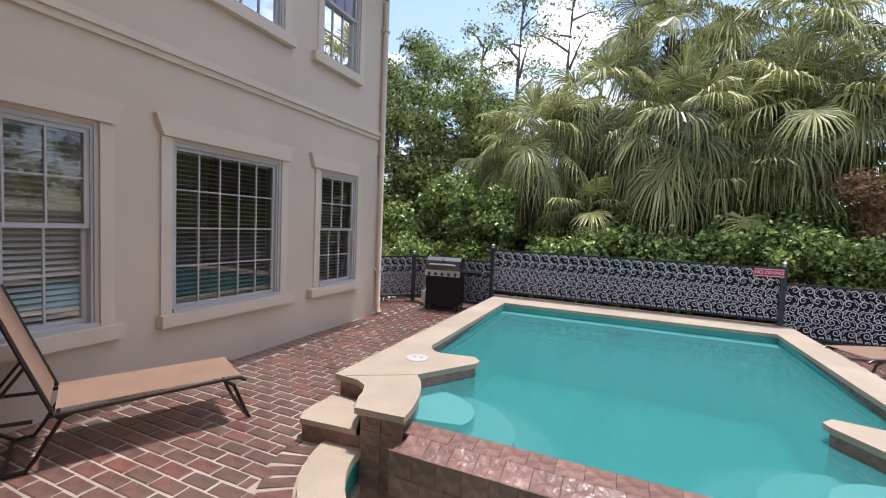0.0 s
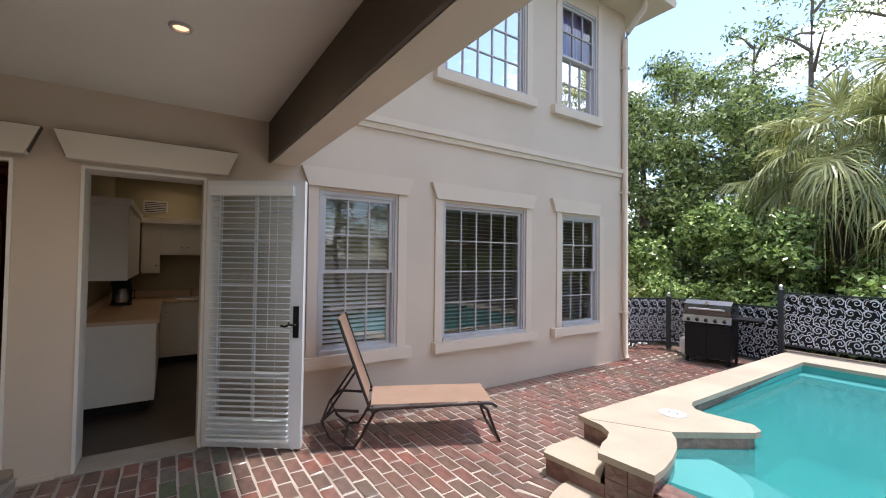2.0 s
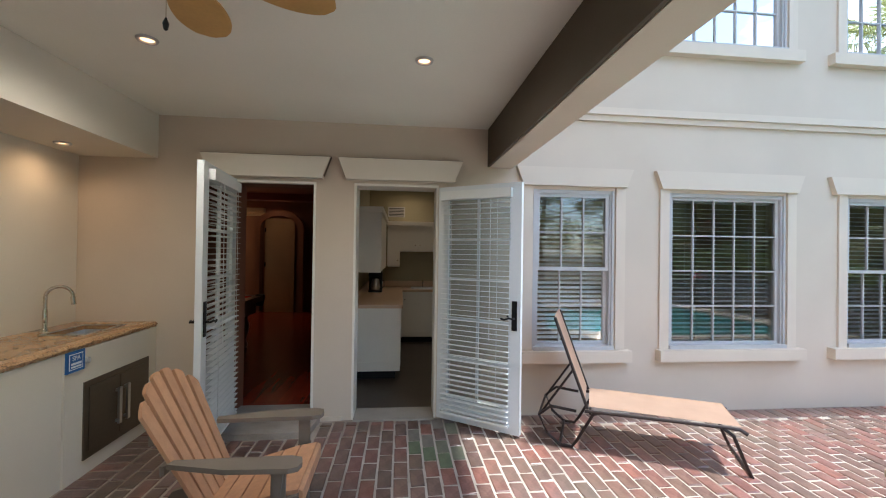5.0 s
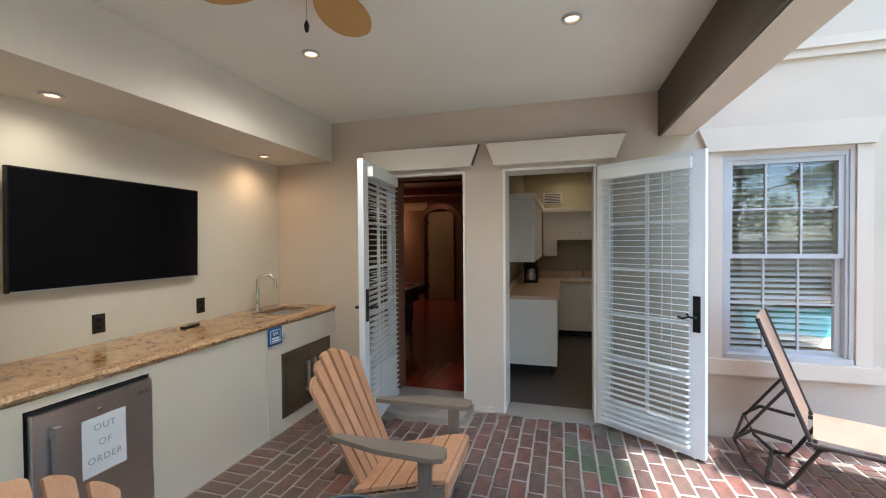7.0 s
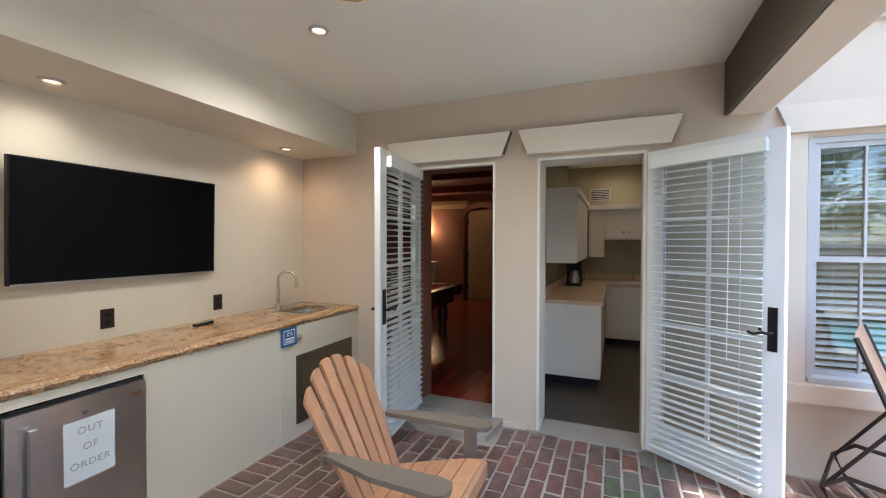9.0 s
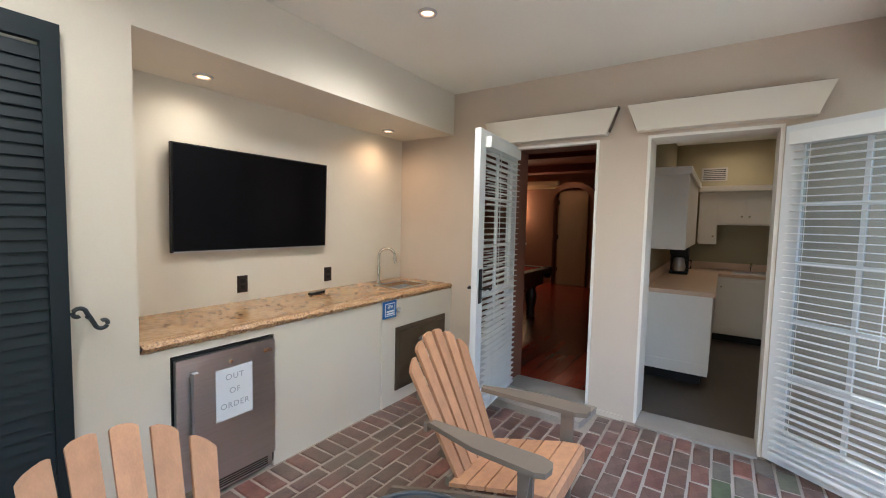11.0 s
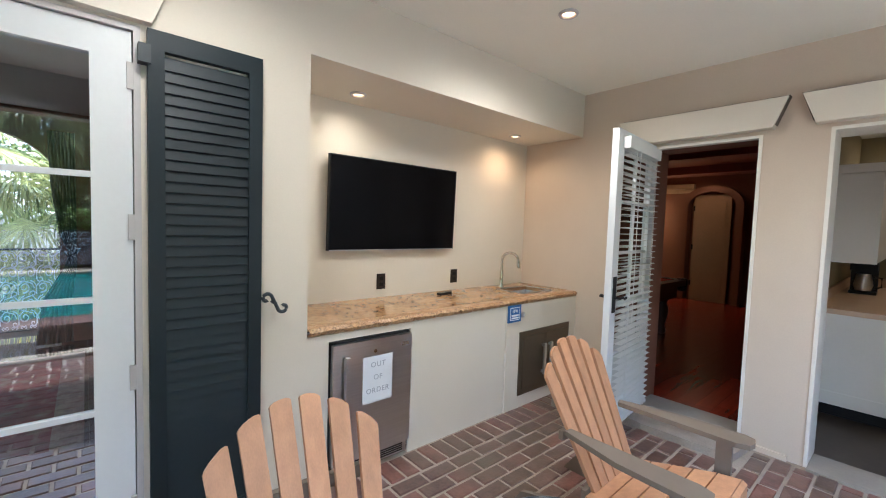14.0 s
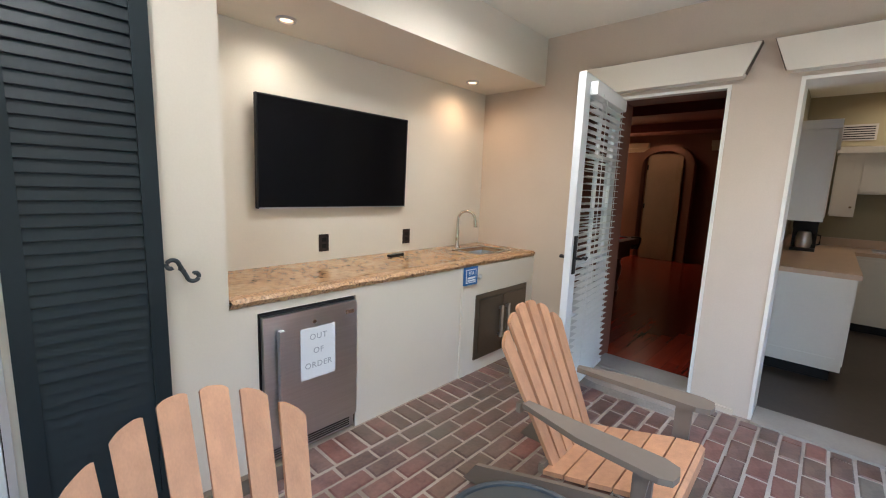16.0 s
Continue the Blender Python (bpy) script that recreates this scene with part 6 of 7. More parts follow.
def fence_post(x, y, z0, z1, finial=True):
    t = thing("fence_post", "black iron fence post with a ball finial", "post", pose(x, y, z0), "fence posts")
    boxes("shaft", IRON, t, [((-0.03, -0.03, 0), (0.03, 0.03, z1 - z0))])
    if finial:
        bm = bmesh.new()
        lathe(bm, [(0.03, 0), (0.032, 0.008), (0.012, 0.016), (0.028, 0.035), (0.03, 0.048), (0.018, 0.066), (0.004, 0.072)], 12, (0, 0, z1 - z0))
        part("finial", bm, STEEL, t, "pale metal ball finial", smooth=True)


FY = 6.91
fence("black scroll railing in the garden beyond the parlour", (-0.6, -7.3), (2.4, -7.3), -0.035, 0.98, False)
fence("dark cast-iron scroll fence behind the pool", (-2.06, FY), (1.93, FY), 0.36, 1.085)
fence("dark cast-iron scroll fence behind the grill", (-3.66, 7.06), (-2.12, FY + 0.03), 0.10, 0.87)
fence("dark cast-iron scroll fence beside the house corner", (-4.35, 6.2), (-3.72, 7.03), 0.10, 0.86)
fence("dark cast-iron scroll fence at the far lounger", (1.99, FY), (5.5, FY), 0.16, 0.885)
fence_post(-2.09, FY, 0.0, 1.115)
fence_post(1.96, FY, 0.0, 1.10)
fence_post(-3.69, 7.05, 0.0, 0.89)
bm = bmesh.new()
box(bm, (-2.06, 6.872, -0.02), (2.1, 6.99, 0.30))
structure("kerb_pool", bm, BARK, "dark soil-stained kerb below the pool fence", "kerb")
t = thing("warning_sign", "red and white sign wired to the fence top", "sign", pose(1.79, FY - 0.03, 1.01))
boxes("plate", SIGN_RED, t, [((-0.17, -0.004, -0.055), (0.17, 0.0, 0.055))], bevel=0)
boxes("white_border", PAPER, t, [((-0.165, -0.0052, 0.042), (0.165, -0.0042, 0.05)), ((-0.165, -0.0052, -0.05), (0.165, -0.0042, -0.042))], bevel=0)
words("lettering", "NO DIVING", 0.062, PAPER, t, pose(0, -0.0052, 0.0, 90))

t = thing("gas_grill", "black gas grill cart with a steel lid and knobs", "grill", pose(-2.86, 6.66, 0.0, 0, 0, 8))
boxes("cart", BLACK, t, [((-0.29, -0.20, 0.09), (0.29, 0.22, 0.60))], "black painted cart", 0.008)
boxes("cart_door", BLACK, t, [((-0.275, -0.212, 0.12), (-0.004, -0.2005, 0.56))])
boxes("cart_door", BLACK, t, [((0.004, -0.212, 0.12), (0.275, -0.2005, 0.56))])
bm = bmesh.new()
plank(bm, [(-0.245, 0.60), (-0.20, 0.70), (-0.19, 0.605), (-0.20, 0.60)], "x", -0.31, 0.31)
c = part("control_panel", bm, material("polished_panel", (0.7, 0.7, 0.7), 0.18, metal=1.0, vary=0.03, bump=0.0), t, "bright steel control panel")
for k in range(5):
    bm = bmesh.new()
    x = -0.23 + k * 0.115
    tube(bm, [(x, -0.222, 0.648), (x, -0.256, 0.634)], 0.021, 12)
    part("knob", bm, BLACK, c, "round black knob", smooth=True)
bm = bmesh.new()
plank(bm, [(-0.20, 0.705), (-0.205, 0.78), (-0.17, 0.86), (-0.08, 0.915), (0.08, 0.92), (0.19, 0.86), (0.22, 0.705)], "x", -0.30, 0.30)
lid = part("lid", bm, material("grill_lid_steel", (0.16, 0.16, 0.155), 0.26, metal=1.0, vary=0.08, bump=0.0), t, "grey steel lid", 0.01)
bm = bmesh.new()
tube(bm, [(-0.22, -0.20, 0.79), (-0.22, -0.255, 0.80), (0.22, -0.255, 0.80), (0.22, -0.20, 0.79)], 0.012, 8)
part("lid_handle", bm, STEEL, lid, smooth=True)
bm = bmesh.new()
tube(bm, [(0, -0.17, 0.868), (0, -0.185, 0.88)], 0.028, 14)
part("thermometer", bm, CHROME, lid, smooth=True)
boxes("side_shelf", BLACK, t, [((0.31, -0.20, 0.665), (0.62, 0.20, 0.69))])
boxes("firebox", BLACK, t, [((-0.30, -0.19, 0.60), (0.30, 0.22, 0.705))])
for x in (-0.27, 0.27):
    for y in (-0.16, 0.19):
        bm = bmesh.new()
        tube(bm, [(x - 0.012, y, 0.045), (x + 0.012, y, 0.045)], 0.045, 14)
        part("wheel", bm, BLACK, t, smooth=True)
t = thing("gas_bottle", "small pale grey gas bottle beside the grill", "gas bottle", pose(-3.27, 6.82, 0.0))
bm = bmesh.new()
lathe(bm, [(0.08, 0.0), (0.085, 0.03), (0.11, 0.05), (0.115, 0.2), (0.10, 0.27), (0.05, 0.30), (0.03, 0.31)], 18)
part("tank", bm, material("pale_enamel", (0.55, 0.57, 0.58), 0.4, vary=0.05), t, smooth=True)
bm = bmesh.new()
tube(bm, [(0.065 * math.cos(a), 0.065 * math.sin(a), 0.33) for a in [k * math.tau / 16 for k in range(14)]], 0.014, 6)
part("collar", bm, STEEL, t, smooth=True)

# downpipe and gutter at the house corner
t = thing("downpipe", "taupe metal downpipe strapped to the house corner", "downpipe")
bm = bmesh.new()
tube(bm, [(WALL + 0.40, 5.60, 5.27), (WALL + 0.38, 5.60, 5.16), (WALL + 0.10, 5.63, 4.95), (WALL + 0.055, 5.635, 4.85), (WALL + 0.055, 5.635, 0.10), (WALL + 0.10, 5.62, 0.03)], 0.042, 12)
part("pipe", bm, STUCCO, t, smooth=True)
for z in (0.7, 2.5, 4.4):
    boxes("strap", STUCCO, t, [((WALL, 5.58, z), (WALL + 0.10, 5.69, z + 0.03))])
t = thing("gutter", "taupe metal gutter along the eave", "gutter")
bm = bmesh.new()
plank(bm, [(WALL + 0.455, 5.27), (WALL + 0.56, 5.27), (WALL + 0.58, 5.38), (WALL + 0.57, 5.38), (WALL + 0.55, 5.285), (WALL + 0.465, 5.285), (WALL + 0.46, 5.38)], "y", 1.2, 6.1)
part("trough", bm, TRIM_STUCCO, t)
boxes("end_cap", TRIM_STUCCO, t, [((WALL + 0.455, 6.1, 5.27), (WALL + 0.58, 6.106, 5.38))])


# ---- plants ----
rs = np.random.RandomState(7)


def points_mesh(name, verts, faces, mat, parent, label="", kind=""):
    me = bpy.data.meshes.new(name)
    me.from_pydata(verts, [], faces)
    me.materials.append(mat)
    me.update()
    ob = new(name, me)
    ob.parent = parent
    if label:
        ob["label"] = label
    return ob


def leaf_cloud(centers, sizes, count, leaf, flat=0.75, shell=0.55, wide=0.5):
    """Folded leaves strewn through blobs: arrays of vertices and faces."""
    centers, sizes = np.array(centers, float), np.array(sizes, float)
    share_of = sizes ** 2 / (sizes ** 2).sum()
    which = rs.choice(len(centers), count, p=share_of)
    d = rs.normal(size=(count, 3))
    d /= np.linalg.norm(d, axis=1)[:, None]
    r = shell + (1 - shell) * rs.rand(count) ** 0.7
    r *= 1 + 0.25 * rs.normal(size=count)
    pos = centers[which] + d * (sizes[which] * r)[:, None] * np.array((1, 1, flat))
    out = d + 0.9 * rs.normal(size=(count, 3)) + np.array((0, 0, 0.6))
    out /= np.linalg.norm(out, axis=1)[:, None]
    ax = np.cross(out, rs.normal(size=(count, 3)))
    ax /= np.linalg.norm(ax, axis=1)[:, None]
    sd = np.cross(out, ax)
    s = (leaf * (0.6 + 0.8 * rs.rand(count)))[:, None]
    v = np.stack([pos - ax * s * 0.5, pos + sd * s * wide * 0.5 + out * s * 0.12, pos + ax * s * 0.5 - out * s * 0.1, pos - sd * s * wide * 0.5 + out * s * 0.12], 1).reshape(-1, 3)
    i = np.arange(count)[:, None] * 4
    f = np.concatenate([i + np.array([[0, 1, 2]]), i + np.array([[0, 2, 3]])], 1).reshape(-1, 3)
    return v.tolist(), f.tolist()


def shrub(label, x, y, w, h, count, leaf, mat=None, lift=0.0):
    t = thing("shrub", label, "shrub", pose(x, y, -0.03), "garden shrubs")
    h *= 1.3
    blobs = [(rs.uniform(-w, w) * 0.6, rs.uniform(-w, w) * 0.45, lift + h * rs.uniform(0.2, 0.8)) for _ in range(10)]
    sz = [min(w, h) * rs.uniform(0.28, 0.5) for _ in blobs]
    points_mesh("crown", *leaf_cloud(blobs, sz, int(count * 1.25), leaf * 1.3, 0.85, 0.5, 0.6), mat or SHRUB_LEAF, t)
    for k in range(4):
        bm = bmesh.new()
        b = blobs[k]
        tube(bm, [(b[0] * 0.2, b[1] * 0.2, 0), (b[0] * 0.5, b[1] * 0.5, b[2] * 0.5), b], 0.02, 5, taper=0.006)
        part("stem", bm, BARK, t)


for x, y, w, h, n, lf in ((-4.5, 7.9, 0.8, 1.25, 2600, 0.07), (-3.6, 8.3, 0.8, 1.5, 3400, 0.075), (-2.75, 8.0, 0.75, 2.1, 4200, 0.08), (-1.9, 8.4, 0.7, 1.45, 3000, 0.075), (-0.9, 8.0, 0.7, 1.15, 3000, 0.075),
                          (-0.1, 8.1, 0.75, 1.3, 3400, 0.075), (0.8, 8.0, 0.75, 1.25, 3000, 0.075), (1.7, 8.1, 0.8, 1.35, 3200, 0.07), (2.6, 8.0, 0.8, 1.5, 3400, 0.065), (3.5, 8.2, 0.85, 1.55, 3600, 0.065), (4.5, 8.2, 0.9, 1.5, 3400, 0.065),
                          (5.6, 8.2, 0.9, 1.5, 3000, 0.07), (6.8, 8.0, 1.0, 1.6, 3000, 0.07), (2.9, 9.4, 1.1, 2.1, 4500, 0.07), (4.6, 9.6, 1.2, 2.2, 4500, 0.07), (0.6, 9.7, 1.1, 1.6, 3500, 0.07), (-1.2, 9.8, 1.1, 1.7, 3500, 0.07),
                          (-3.3, 9.6, 1.2, 2.6, 6000, 0.085), (-5.4, 8.6, 1.0, 1.7, 4000, 0.075)):
    shrub("dense glossy green shrub growing behind the fence", x, y, w, h, n, lf)
shrub("tall shrub with reddish brown leaves behind the hedge", 3.7, 8.8, 0.8, 1.6, 2200, 0.055, RED_LEAF, 0.8)


def fan_frond(base, heading, rise, stalk, radius, droop, leaflets=44):
    """A fan palm leaf: an arching stalk and a pleated fan whose blades split and hang at the tips."""
    verts, faces = [], []
    down = Vector((0, 0, -1))
    h = Vector((math.cos(heading), math.sin(heading), 0))
    d = (h * math.cos(rise) - down * math.sin(rise)).normalized()
    side = Vector((-h.y, h.x, 0))
    roll = rs.uniform(-0.5, 0.5)
    side = (side * math.cos(roll) + side.cross(d) * math.sin(roll)).normalized()
    droop *= rs.uniform(0.75, 1.25)
    mid = base + d * stalk * 0.55
    tip = base + d * stalk + down * 0.16 * stalk * droop
    axis = (d + down * 0.55 * droop).normalized()
    up = side.cross(axis)
    w = side * 0.016
    verts.extend(tuple(p) for p in (base - w, base + w, mid + w * 0.8, mid - w * 0.8, tip + w * 0.6, tip - w * 0.6))
    faces.extend(((0, 1, 2, 3), (3, 2, 4, 5)))
    for k in range(leaflets):
        a = (k / (leaflets - 1) - 0.5) * 4.3 + rs.normal() * 0.03
        root = tip + axis * radius * 0.22 * (1 - abs(a) / 2.2)
        ln = radius * (0.95 - 0.13 * abs(a)) * rs.uniform(0.86, 1.1)
        v = (axis * math.cos(a) + side * math.sin(a) + up * (0.30 * math.cos(a * 0.7) - 0.12)).normalized()
        turn = (0.62 if k % 2 else -0.45) + rs.normal() * 0.15
        across = v.cross(up).normalized()
        ww = (across * math.cos(turn) + up * math.sin(turn)) * (0.0085 * radius + 0.0040)
        p1 = root + v * ln * 0.45 + down * droop * ln * 0.03
        p2 = root + v * ln * 0.68 + down * droop * ln * rs.uniform(0.14, 0.28)
        p3 = root + v * ln * 0.80 + down * droop * ln * rs.uniform(0.48, 0.80)
        i = len(verts)
        verts.extend([tuple(root - ww * 0.5), tuple(root + ww * 0.5), tuple(p1 - ww * 1.3), tuple(p1 + ww * 1.3), tuple(p2 - ww * 0.75), tuple(p2 + ww * 0.75), tuple(p3)])
        faces.extend([(i, i + 1, i + 3, i + 2), (i + 2, i + 3, i + 5, i + 4), (i + 4, i + 5, i + 6)])
    return verts, faces


def palm(label, x, y, top, crown=1.0, fronds=30, dead=8):
    t = thing("fan_palm", label, "palm tree", pose(x, y, -0.03), "fan palms")
    bm = bmesh.new()
    pts = [(0.06 * math.sin(k * 0.7), 0.05 * math.cos(k), top * k / 8) for k in range(9)]
    tube(bm, pts, 0.17, 10, taper=0.12)
    part("trunk", bm, BARK, t, smooth=True)
    bm = bmesh.new()
    for k in range(46):
        a, z = k * 2.4, top - 0.1 - 0.022 * k
        dv = Vector((math.cos(a), math.sin(a), 0))
        tube(bm, [dv * 0.12 + Vector((0, 0, z)), dv * 0.24 + Vector((0, 0, z + 0.16))], 0.03, 4, taper=0.015)
    part("leaf_base_fringe", bm, BARK, t, "old leaf bases on the trunk")
    base = Vector((0, 0, top))
    for k in range(fronds):
        u = (k + 0.5) / fronds
        points_mesh("frond", *fan_frond(base, k * 2.39996 + 0.3 * rs.normal(), radians(86 - 116 * u ** 0.95 + rs.normal() * 7), crown * rs.uniform(0.7, 1.1), crown * rs.uniform(0.82, 1.05), 0.55 + 0.9 * u), PALM_LEAF, t)
    for k in range(dead):
        points_mesh("old_frond", *fan_frond(base - Vector((0, 0, 0.15)), k * 2.39996 + 0.8, radians(-24 - rs.rand() * 40), crown * rs.uniform(0.7, 1.0), crown * 0.85, 1.15, 38), DRY_LEAF, t, "yellowed hanging frond")
    for k in range(dead):
        points_mesh("dead_frond", *fan_frond(base - Vector((0, 0, 0.25)), k * 2.39996 + 2.0, radians(-50 - rs.rand() * 30), crown * 0.55, crown * 0.7, 1.3, 30), BROWN_LEAF, t, "shrivelled brown frond against the trunk")


PALMS = [(0.83, 9.6, 3.5, 1.05, 42, 7), (-2.0, 9.5, 3.3, 0.95, 38, 5), (2.75, 9.8, 3.75, 1.05, 42, 7), (4.6, 9.2, 3.7, 1.1, 36, 5), (0.75, 11.2, 6.1, 1.1, 36, 4), (2.85, 10.8, 5.6, 1.1, 36, 4),
         (-0.75, 10.4, 4.3, 1.05, 26, 3), (-0.75, 9.0, 1.75, 0.75, 18, 1), (6.4, 10.2, 4.7, 1.15, 26, 3), (1.8, 9.3, 2.3, 0.9, 18, 2), (-3.4, 11.4, 3.0, 0.9, 20, 2), (8.6, 9.4, 4.0, 1.1, 20, 3), (-4.75, 7.6, 0.5, 0.55, 16, 0), (1.6, -9.2, 2.2, 1.0, 24, 3), (-0.2, -8.9, 1.2, 0.9, 20, 2)]
for x, y, top, c, n, dd in PALMS:
    palm("fan palm with a full crown of drooping fronds" if top > 1 else "low young fan palm beside the fence", x, y, top, c, n, dd)


def tree(label, x, y, h, spread, count, leaf, mat=TREE_LEAF, trunk=0.16, low=0.25, blobs=16, flat=0.7):
    t = thing("tree", label, "tree", pose(x, y, -0.03), "background trees")
    cs, sz = [], []
    for k in range(blobs):
        u = low + (1 - low) * (k + 0.5) / blobs
        q = spread * (0.35 + 0.75 * math.sin(math.pi * min(1, 0.18 + 0.8 * (u - low) / (1 - low)))) * rs.uniform(0.25, 1.0)
        a = k * 2.39996
        cs.append((q * math.cos(a), q * math.sin(a), h * u))
        sz.append(spread * rs.uniform(0.28, 0.48))
    bm = bmesh.new()
    tube(bm, [(0.1 * math.sin(k), 0.1 * math.cos(k * 1.3), h * 0.92 * k / 7) for k in range(8)], trunk, 8, taper=0.03)
    part("trunk", bm, BARK, t, smooth=True)
    for c in cs[::2]:
        bm = bmesh.new()
        z = max(0.3, c[2] - 0.35 * spread)
        tube(bm, [(0, 0, z), (c[0] * 0.5, c[1] * 0.5, (z + c[2]) / 2 + 0.1), c], trunk * 0.35, 5, taper=0.012)
        part("limb", bm, BARK, t)
    points_mesh("crown", *leaf_cloud(cs, sz, count, leaf, flat, 0.3, 0.45), mat, t)


# Those at x 12 and beyond are unseen, added for the window reflections.
for x, y, h, s, n in ((-6.6, 13.0, 7.6, 1.8, 9000), (-5.0, 14.5, 6.6, 1.8, 9000), (-8.6, 11.5, 7.0, 1.9, 8000), (-3.6, 13.5, 4.6, 1.6, 8000), (-2.0, 15.0, 5.4, 1.8, 8000), (-8.0, 17.0, 9.0, 2.2, 8000),
                      (0.3, 15.5, 8.4, 2.0, 9000), (2.2, 14.0, 7.2, 1.9, 9000), (4.4, 15.0, 7.4, 2.0, 8000), (6.6, 14.0, 7.2, 2.0, 8000), (8.8, 13.0, 7.0, 2.0, 7000), (11.5, 11.0, 6.5, 2.2, 7000),
                      (-4.3, 11.8, 5.2, 1.5, 7000), (-6.2, 10.6, 5.8, 1.6, 8000), (-7.4, 9.0, 5.0, 1.5, 6000), (-11, 15, 8, 2.4, 6000), (13.0, 7.0, 7.0, 2.3, 7000), (13.5, 3.0, 7.0, 2.3, 6000), (13.0, -1.0, 7.0, 2.3, 6000), (4.0, -12.0, 6.0, 2.2, 5000), (0.0, -13.0, 6.0, 2.2, 5000), (12.0, -5.5, 7.0, 2.3, 5000)):
    tree("leafy broadleaf tree standing round the garden", x, y, h, s, n, 0.15)
for k in range(16):
    shrub("loose green undergrowth below the trees", -9 + k * 1.35, 12.0 + 0.8 * math.sin(k * 2.1), 1.3, 2.3, 2600, 0.12)
for x, y, h, s, n in ((-4.7, 18.5, 13.0, 2.4, 1300), (-7.0, 20, 11.5, 1.7, 1700), (-2.9, 21, 14.5, 2.4, 1500)):
    tree("tall thin pine with sparse needles against the sky", x, y, h, s, n, 0.19, TREE_LEAF, 0.19, 0.42, 22, 0.40)
# far woods close the view
v, f = leaf_cloud([(x, 27 + 3 * math.sin(x), z) for x in range(-40, 42, 3) for z in (1.2, 3.4)], [2.4] * 56, 22000, 0.42, 0.8, 0.3)
tagged(points_mesh("woods", v, f, TREE_LEAF, None), "distant green woods beyond the garden", "woods", "", "stuff")

# ---- paving bricks and pool tiles ----
def brick_data(lx, ly, h=0.05, c=0.006):
    """A paver with worn upper edges: vertices and faces, centred, top at 0."""
    v = [(sx * lx / 2, sy * ly / 2, -h) for sx, sy in ((-1, -1), (1, -1), (1, 1), (-1, 1))]
    v += [(sx * lx / 2, sy * ly / 2, -c) for sx, sy in ((-1, -1), (1, -1), (1, 1), (-1, 1))]
    v += [(sx * (lx / 2 - c), sy * (ly / 2 - c), 0) for sx, sy in ((-1, -1), (1, -1), (1, 1), (-1, 1))]
    f = [(8, 9, 10, 11)] + [(a + i, a + (i + 1) % 4, a + 4 + (i + 1) % 4, a + 4 + i) for a in (0, 4) for i in range(4)]
    return v, f


rb = random.Random(3)
COURSE, LONG = 0.106, 0.212
spots, cuts = [], []


def on_step(x, y):
    return abs(x - MID) > 1.45 and abs(x - MID) < 2.04 and 2.1 < y < 2.6


row, y = 0, BAR + 0.225
while y < 7.28:
    x = WALL + 0.03 + (0.235 if y > 0.8 else 0.0) - (LONG / 2 if row % 2 else 0)
    while x < 5.5:
        cx, cy = x + LONG / 2, y + COURSE / 2
        edge = WALL + (0.235 if y > 0.8 else 0.01)
        if y > CORNER:
            edge = -4.1
        ell = ((cx - MID) / (SPA_A + 0.27 + 0.24)) ** 2 + ((cy - SPA_Y) / (SPA_B + 0.21 + 0.24)) ** 2
        if cx - LONG / 2 > edge - 0.02 and not in_water(cx, cy, 0.03) and not on_step(cx, cy) and not (ell < 1 and cy < 2.25) and not (cx < -3.28 and -1.75 < cy < -0.85):
            spots.append((cx, cy, 0.0))
        else:
            for k in range(3):
                qx = x + LONG * (k + 0.5) / 3
                ell = ((qx - MID) / (SPA_A + 0.27 + 0.235)) ** 2 + ((cy - SPA_Y) / (SPA_B + 0.21 + 0.235)) ** 2
                if qx - 0.036 > edge - 0.01 and not in_water(qx, cy, 0.0) and not on_step(qx, cy) and not (ell < 1 and cy < 2.2) and not (qx < -3.28 and -1.75 < cy < -0.85):
                    cuts.append((qx, cy))
        x += LONG
    if y > CORNER - COURSE:
        x = WALL + 0.23 - (LONG / 2 if row % 2 else 0)
        while x > -4.0:
            x -= LONG
            spots.append((x + LONG / 2, y + COURSE / 2, 0.0))
    y += COURSE
    row += 1
y = 0.86
while y < CORNER:
    spots.append((WALL + 0.122, y, 0.0))
    y += COURSE
x = WALL + 0.06
while x < 3.3:
    spots.append((x, BAR + 0.115, 90.0))
    x += COURSE
steps = [math.pi + math.pi * (i + 0.5) / 2000 for i in range(2000)]
run, ring_angles = COURSE / 2, []
for a in steps:
    run += math.hypot((SPA_A + 0.29) * math.sin(a), (SPA_B + 0.23) * math.cos(a)) * math.pi / 2000
    if run >= COURSE:
        run -= COURSE
        ring_angles.append(a)
for a in ring_angles:
    px, py = MID + (SPA_A + 0.27 + 0.12) * math.cos(a), SPA_Y + (SPA_B + 0.21 + 0.12) * math.sin(a)
    if not on_step(px, py):
        spots.append((px, py, math.degrees(math.atan2((SPA_A + 0.39) * math.sin(a), (SPA_B + 0.33) * math.cos(a)))))
spots.sort(key=lambda s: (s[0] + 2.1) ** 2 + (s[1] - 0.35) ** 2)
patio = bpy.data.objects["floor_patio"]
bv, bf = brick_data(LONG - 0.016, COURSE - 0.015)
metas = []
for k in range(3):
    v = [(x + rb.uniform(-0.003, 0.003), y + rb.uniform(-0.003, 0.003), z + (rb.uniform(-0.0025, 0.001) if z == 0 else 0)) for x, y, z in bv]
    me = bpy.data.meshes.new("brick")
    me.from_pydata(v, [], bf)
    me.materials.append(BRICK)
    metas.append(me)
MOSS = palette_material("mossy_brick", [(0.09, 0.108, 0.058), (0.115, 0.112, 0.075), (0.14, 0.12, 0.095)], 0.8, 0.3, 50, 0.6)
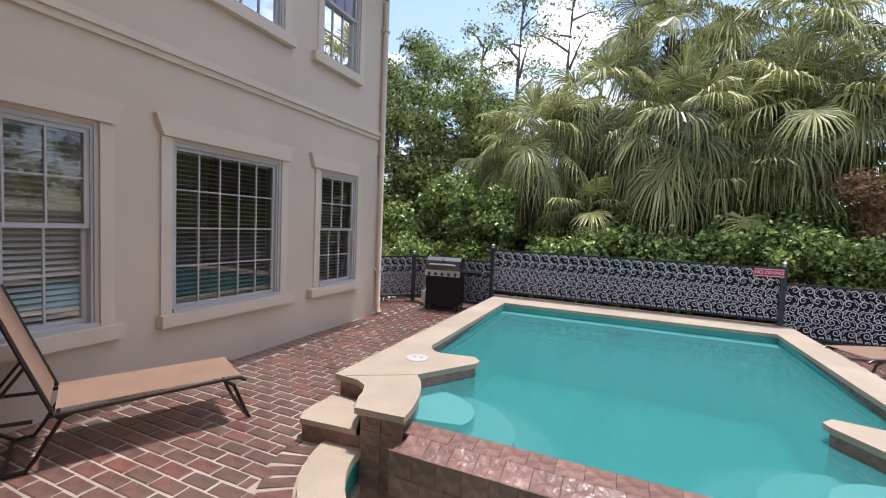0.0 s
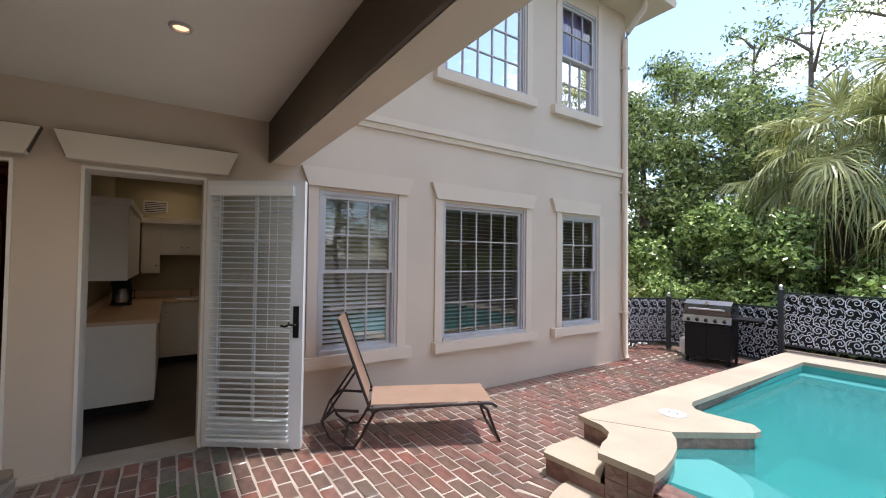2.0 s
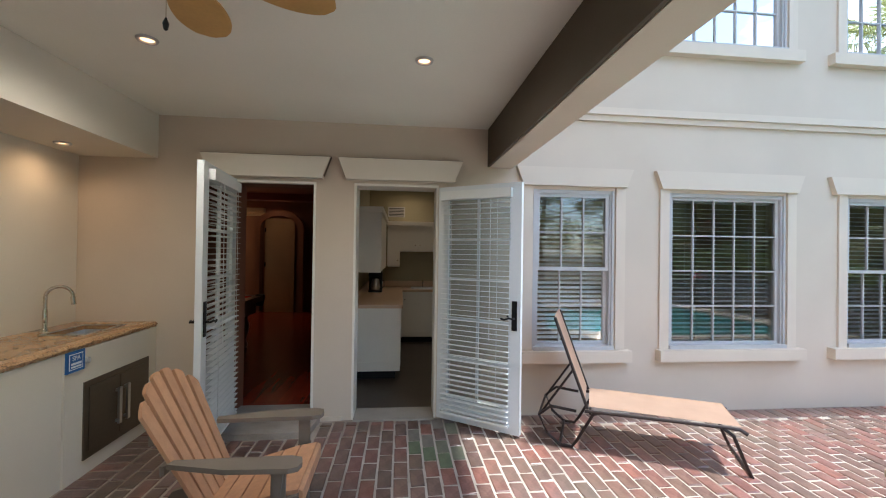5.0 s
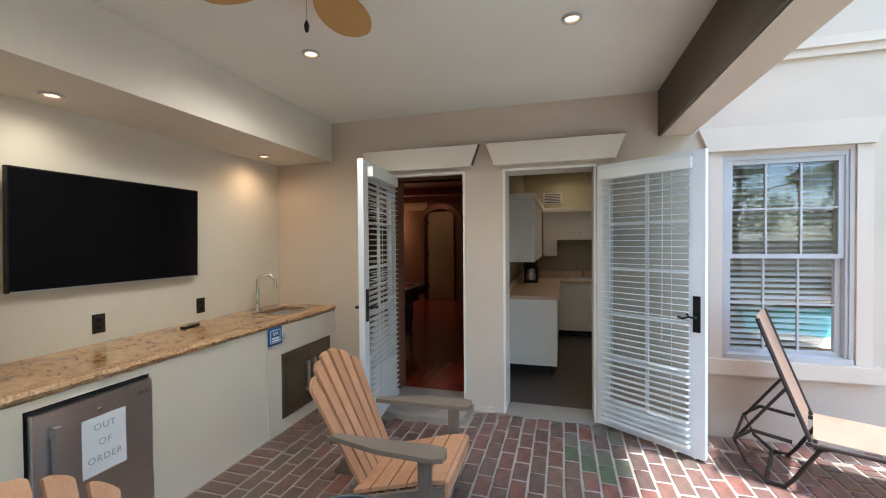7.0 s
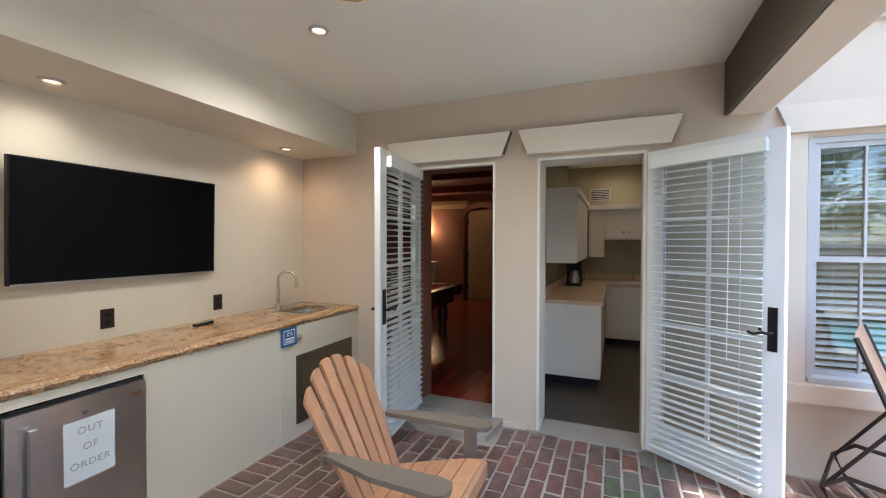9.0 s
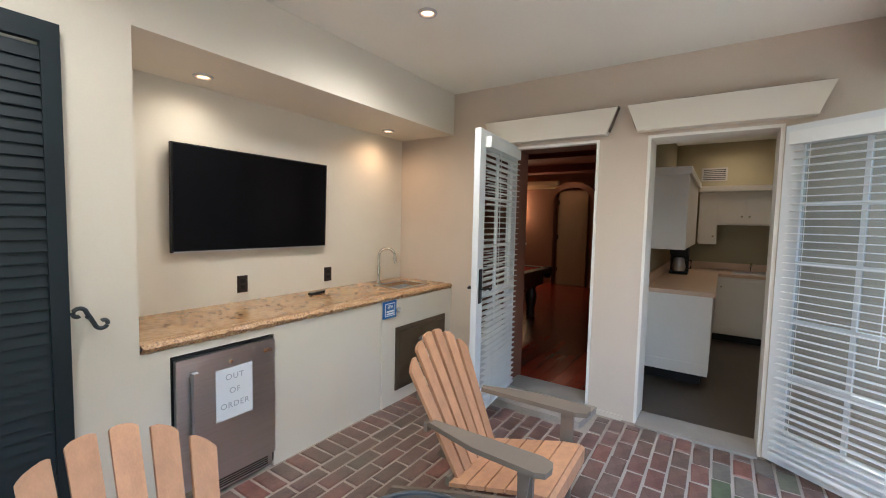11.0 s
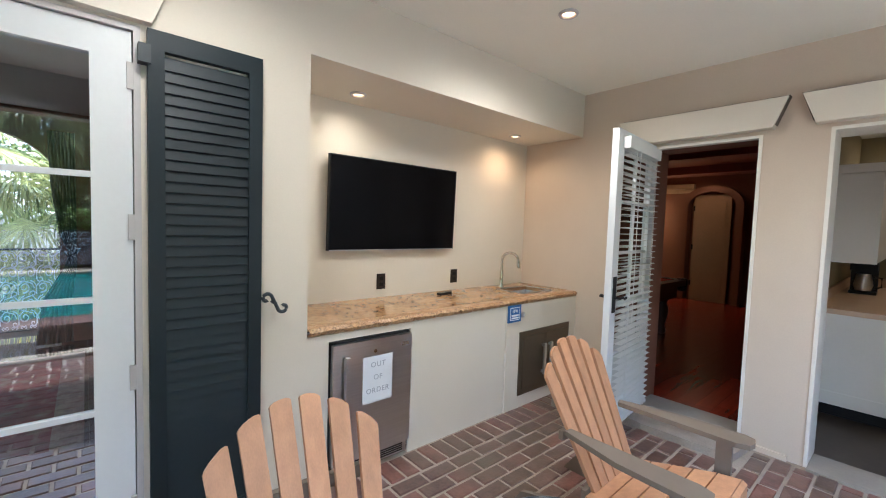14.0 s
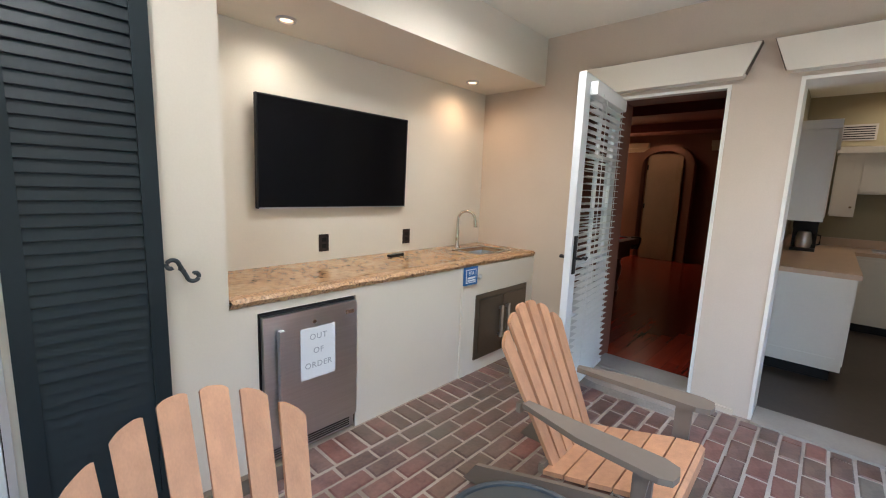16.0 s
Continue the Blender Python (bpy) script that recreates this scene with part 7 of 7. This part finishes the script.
mossy = metas[0].copy()
mossy.materials.clear()
mossy.materials.append(MOSS)
for k, (x, y, turn) in enumerate(spots[:300]):
    near_moss = (x + 3.15) ** 2 / 0.16 + (y - 0.12) ** 2 / 0.05 < 1 and rb.random() < 0.6
    share("brick", mossy if near_moss else metas[k % 3], patio, pose(x, y, rb.uniform(-0.002, 0.003), rb.uniform(-0.7, 0.7), rb.uniform(-0.5, 0.5), turn + rb.uniform(-0.8, 0.8)))
allv, allf = [], []
for x, y, turn in spots[300:]:
    m = pose(x, y, rb.uniform(-0.002, 0.003), rb.uniform(-0.7, 0.7), rb.uniform(-0.5, 0.5), turn + rb.uniform(-0.8, 0.8))
    i = len(allv)
    allv += [tuple(m @ Vector(p)) for p in bv]
    allf += [tuple(q + i for q in face) for face in bf]
for x, y in cuts:
    m = pose(x, y, rb.uniform(-0.002, 0.003), 0, 0, rb.uniform(-1, 1)) @ Matrix.Diagonal((0.31, 1, 1, 1))
    i = len(allv)
    allv += [tuple(m @ Vector(p)) for p in bv]
    allf += [tuple(q + i for q in face) for face in bf]
me = bpy.data.meshes.new("brick_field")
me.from_pydata(allv, [], allf)
me.materials.append(BRICK_FAR)
field = new("brick_field", me)
field.parent = patio
tagged(field, "worn red and brown paving bricks with pale joints", "", "", "stuff")

# tiles of the spillway and the piers
def tile_data(name, lx, ly, h=0.014):
    v, f = brick_data(lx, ly, h, 0.0022)
    me = bpy.data.meshes.new(name)
    me.from_pydata(v, [], f)
    me.materials.append(TILE)
    return me


cap_tile, face_tile, pier_tile = tile_data("tile", 0.1508, 0.1475, 0.03), tile_data("tile", 0.1505, 0.1475), tile_data("tile", 0.142, 0.0945)
spill = bpy.data.objects["wall_spillway"]
for k in range(17):
    x = -1.15 + k * 0.1525
    for j in range(2):
        share("tile", cap_tile, spill, pose(x + (0.05 if j else 0), 2.288 - 0.144 * j, 0.184 - 0.026 * j + rb.uniform(-0.001, 0.001), (3, 17)[j] + rb.uniform(-0.5, 0.5), rb.uniform(-0.4, 0.4), rb.uniform(-0.6, 0.6)))
    for j in range(3):
        share("tile", face_tile, spill, pose(x + (0.05 if j % 2 else 0), 2.052 + rb.uniform(-0.002, 0.002), 0.075 - j * 0.149, 90, 0, rb.uniform(-0.8, 0.8)))
for nm, xs in (("wall_pier_1", (-1.428, -1.284)), ("wall_pier_2", (1.508, 1.364))):
    pier = bpy.data.objects[nm]
    for x in xs:
        for j in range(5):
            yy = 2.185 + (abs(x - MID) - 1.49) * -0.10
            share("tile", pier_tile, pier, pose(x, yy - 0.018, 0.205 - j * 0.096, 90, 0, (5 if x < 0 else -5) + rb.uniform(-1, 1)))
for nm, s in (("step_patio_2", 1), ("step_patio_4", -1)):
    riser = bpy.data.objects[nm]
    for k in range(3):
        x = -1.86 + k * 0.144
        share("tile", pier_tile, riser, pose(x if s > 0 else 2 * MID - x, 2.127 + k * 0.0155, 0.062, 90, 0, s * 5))
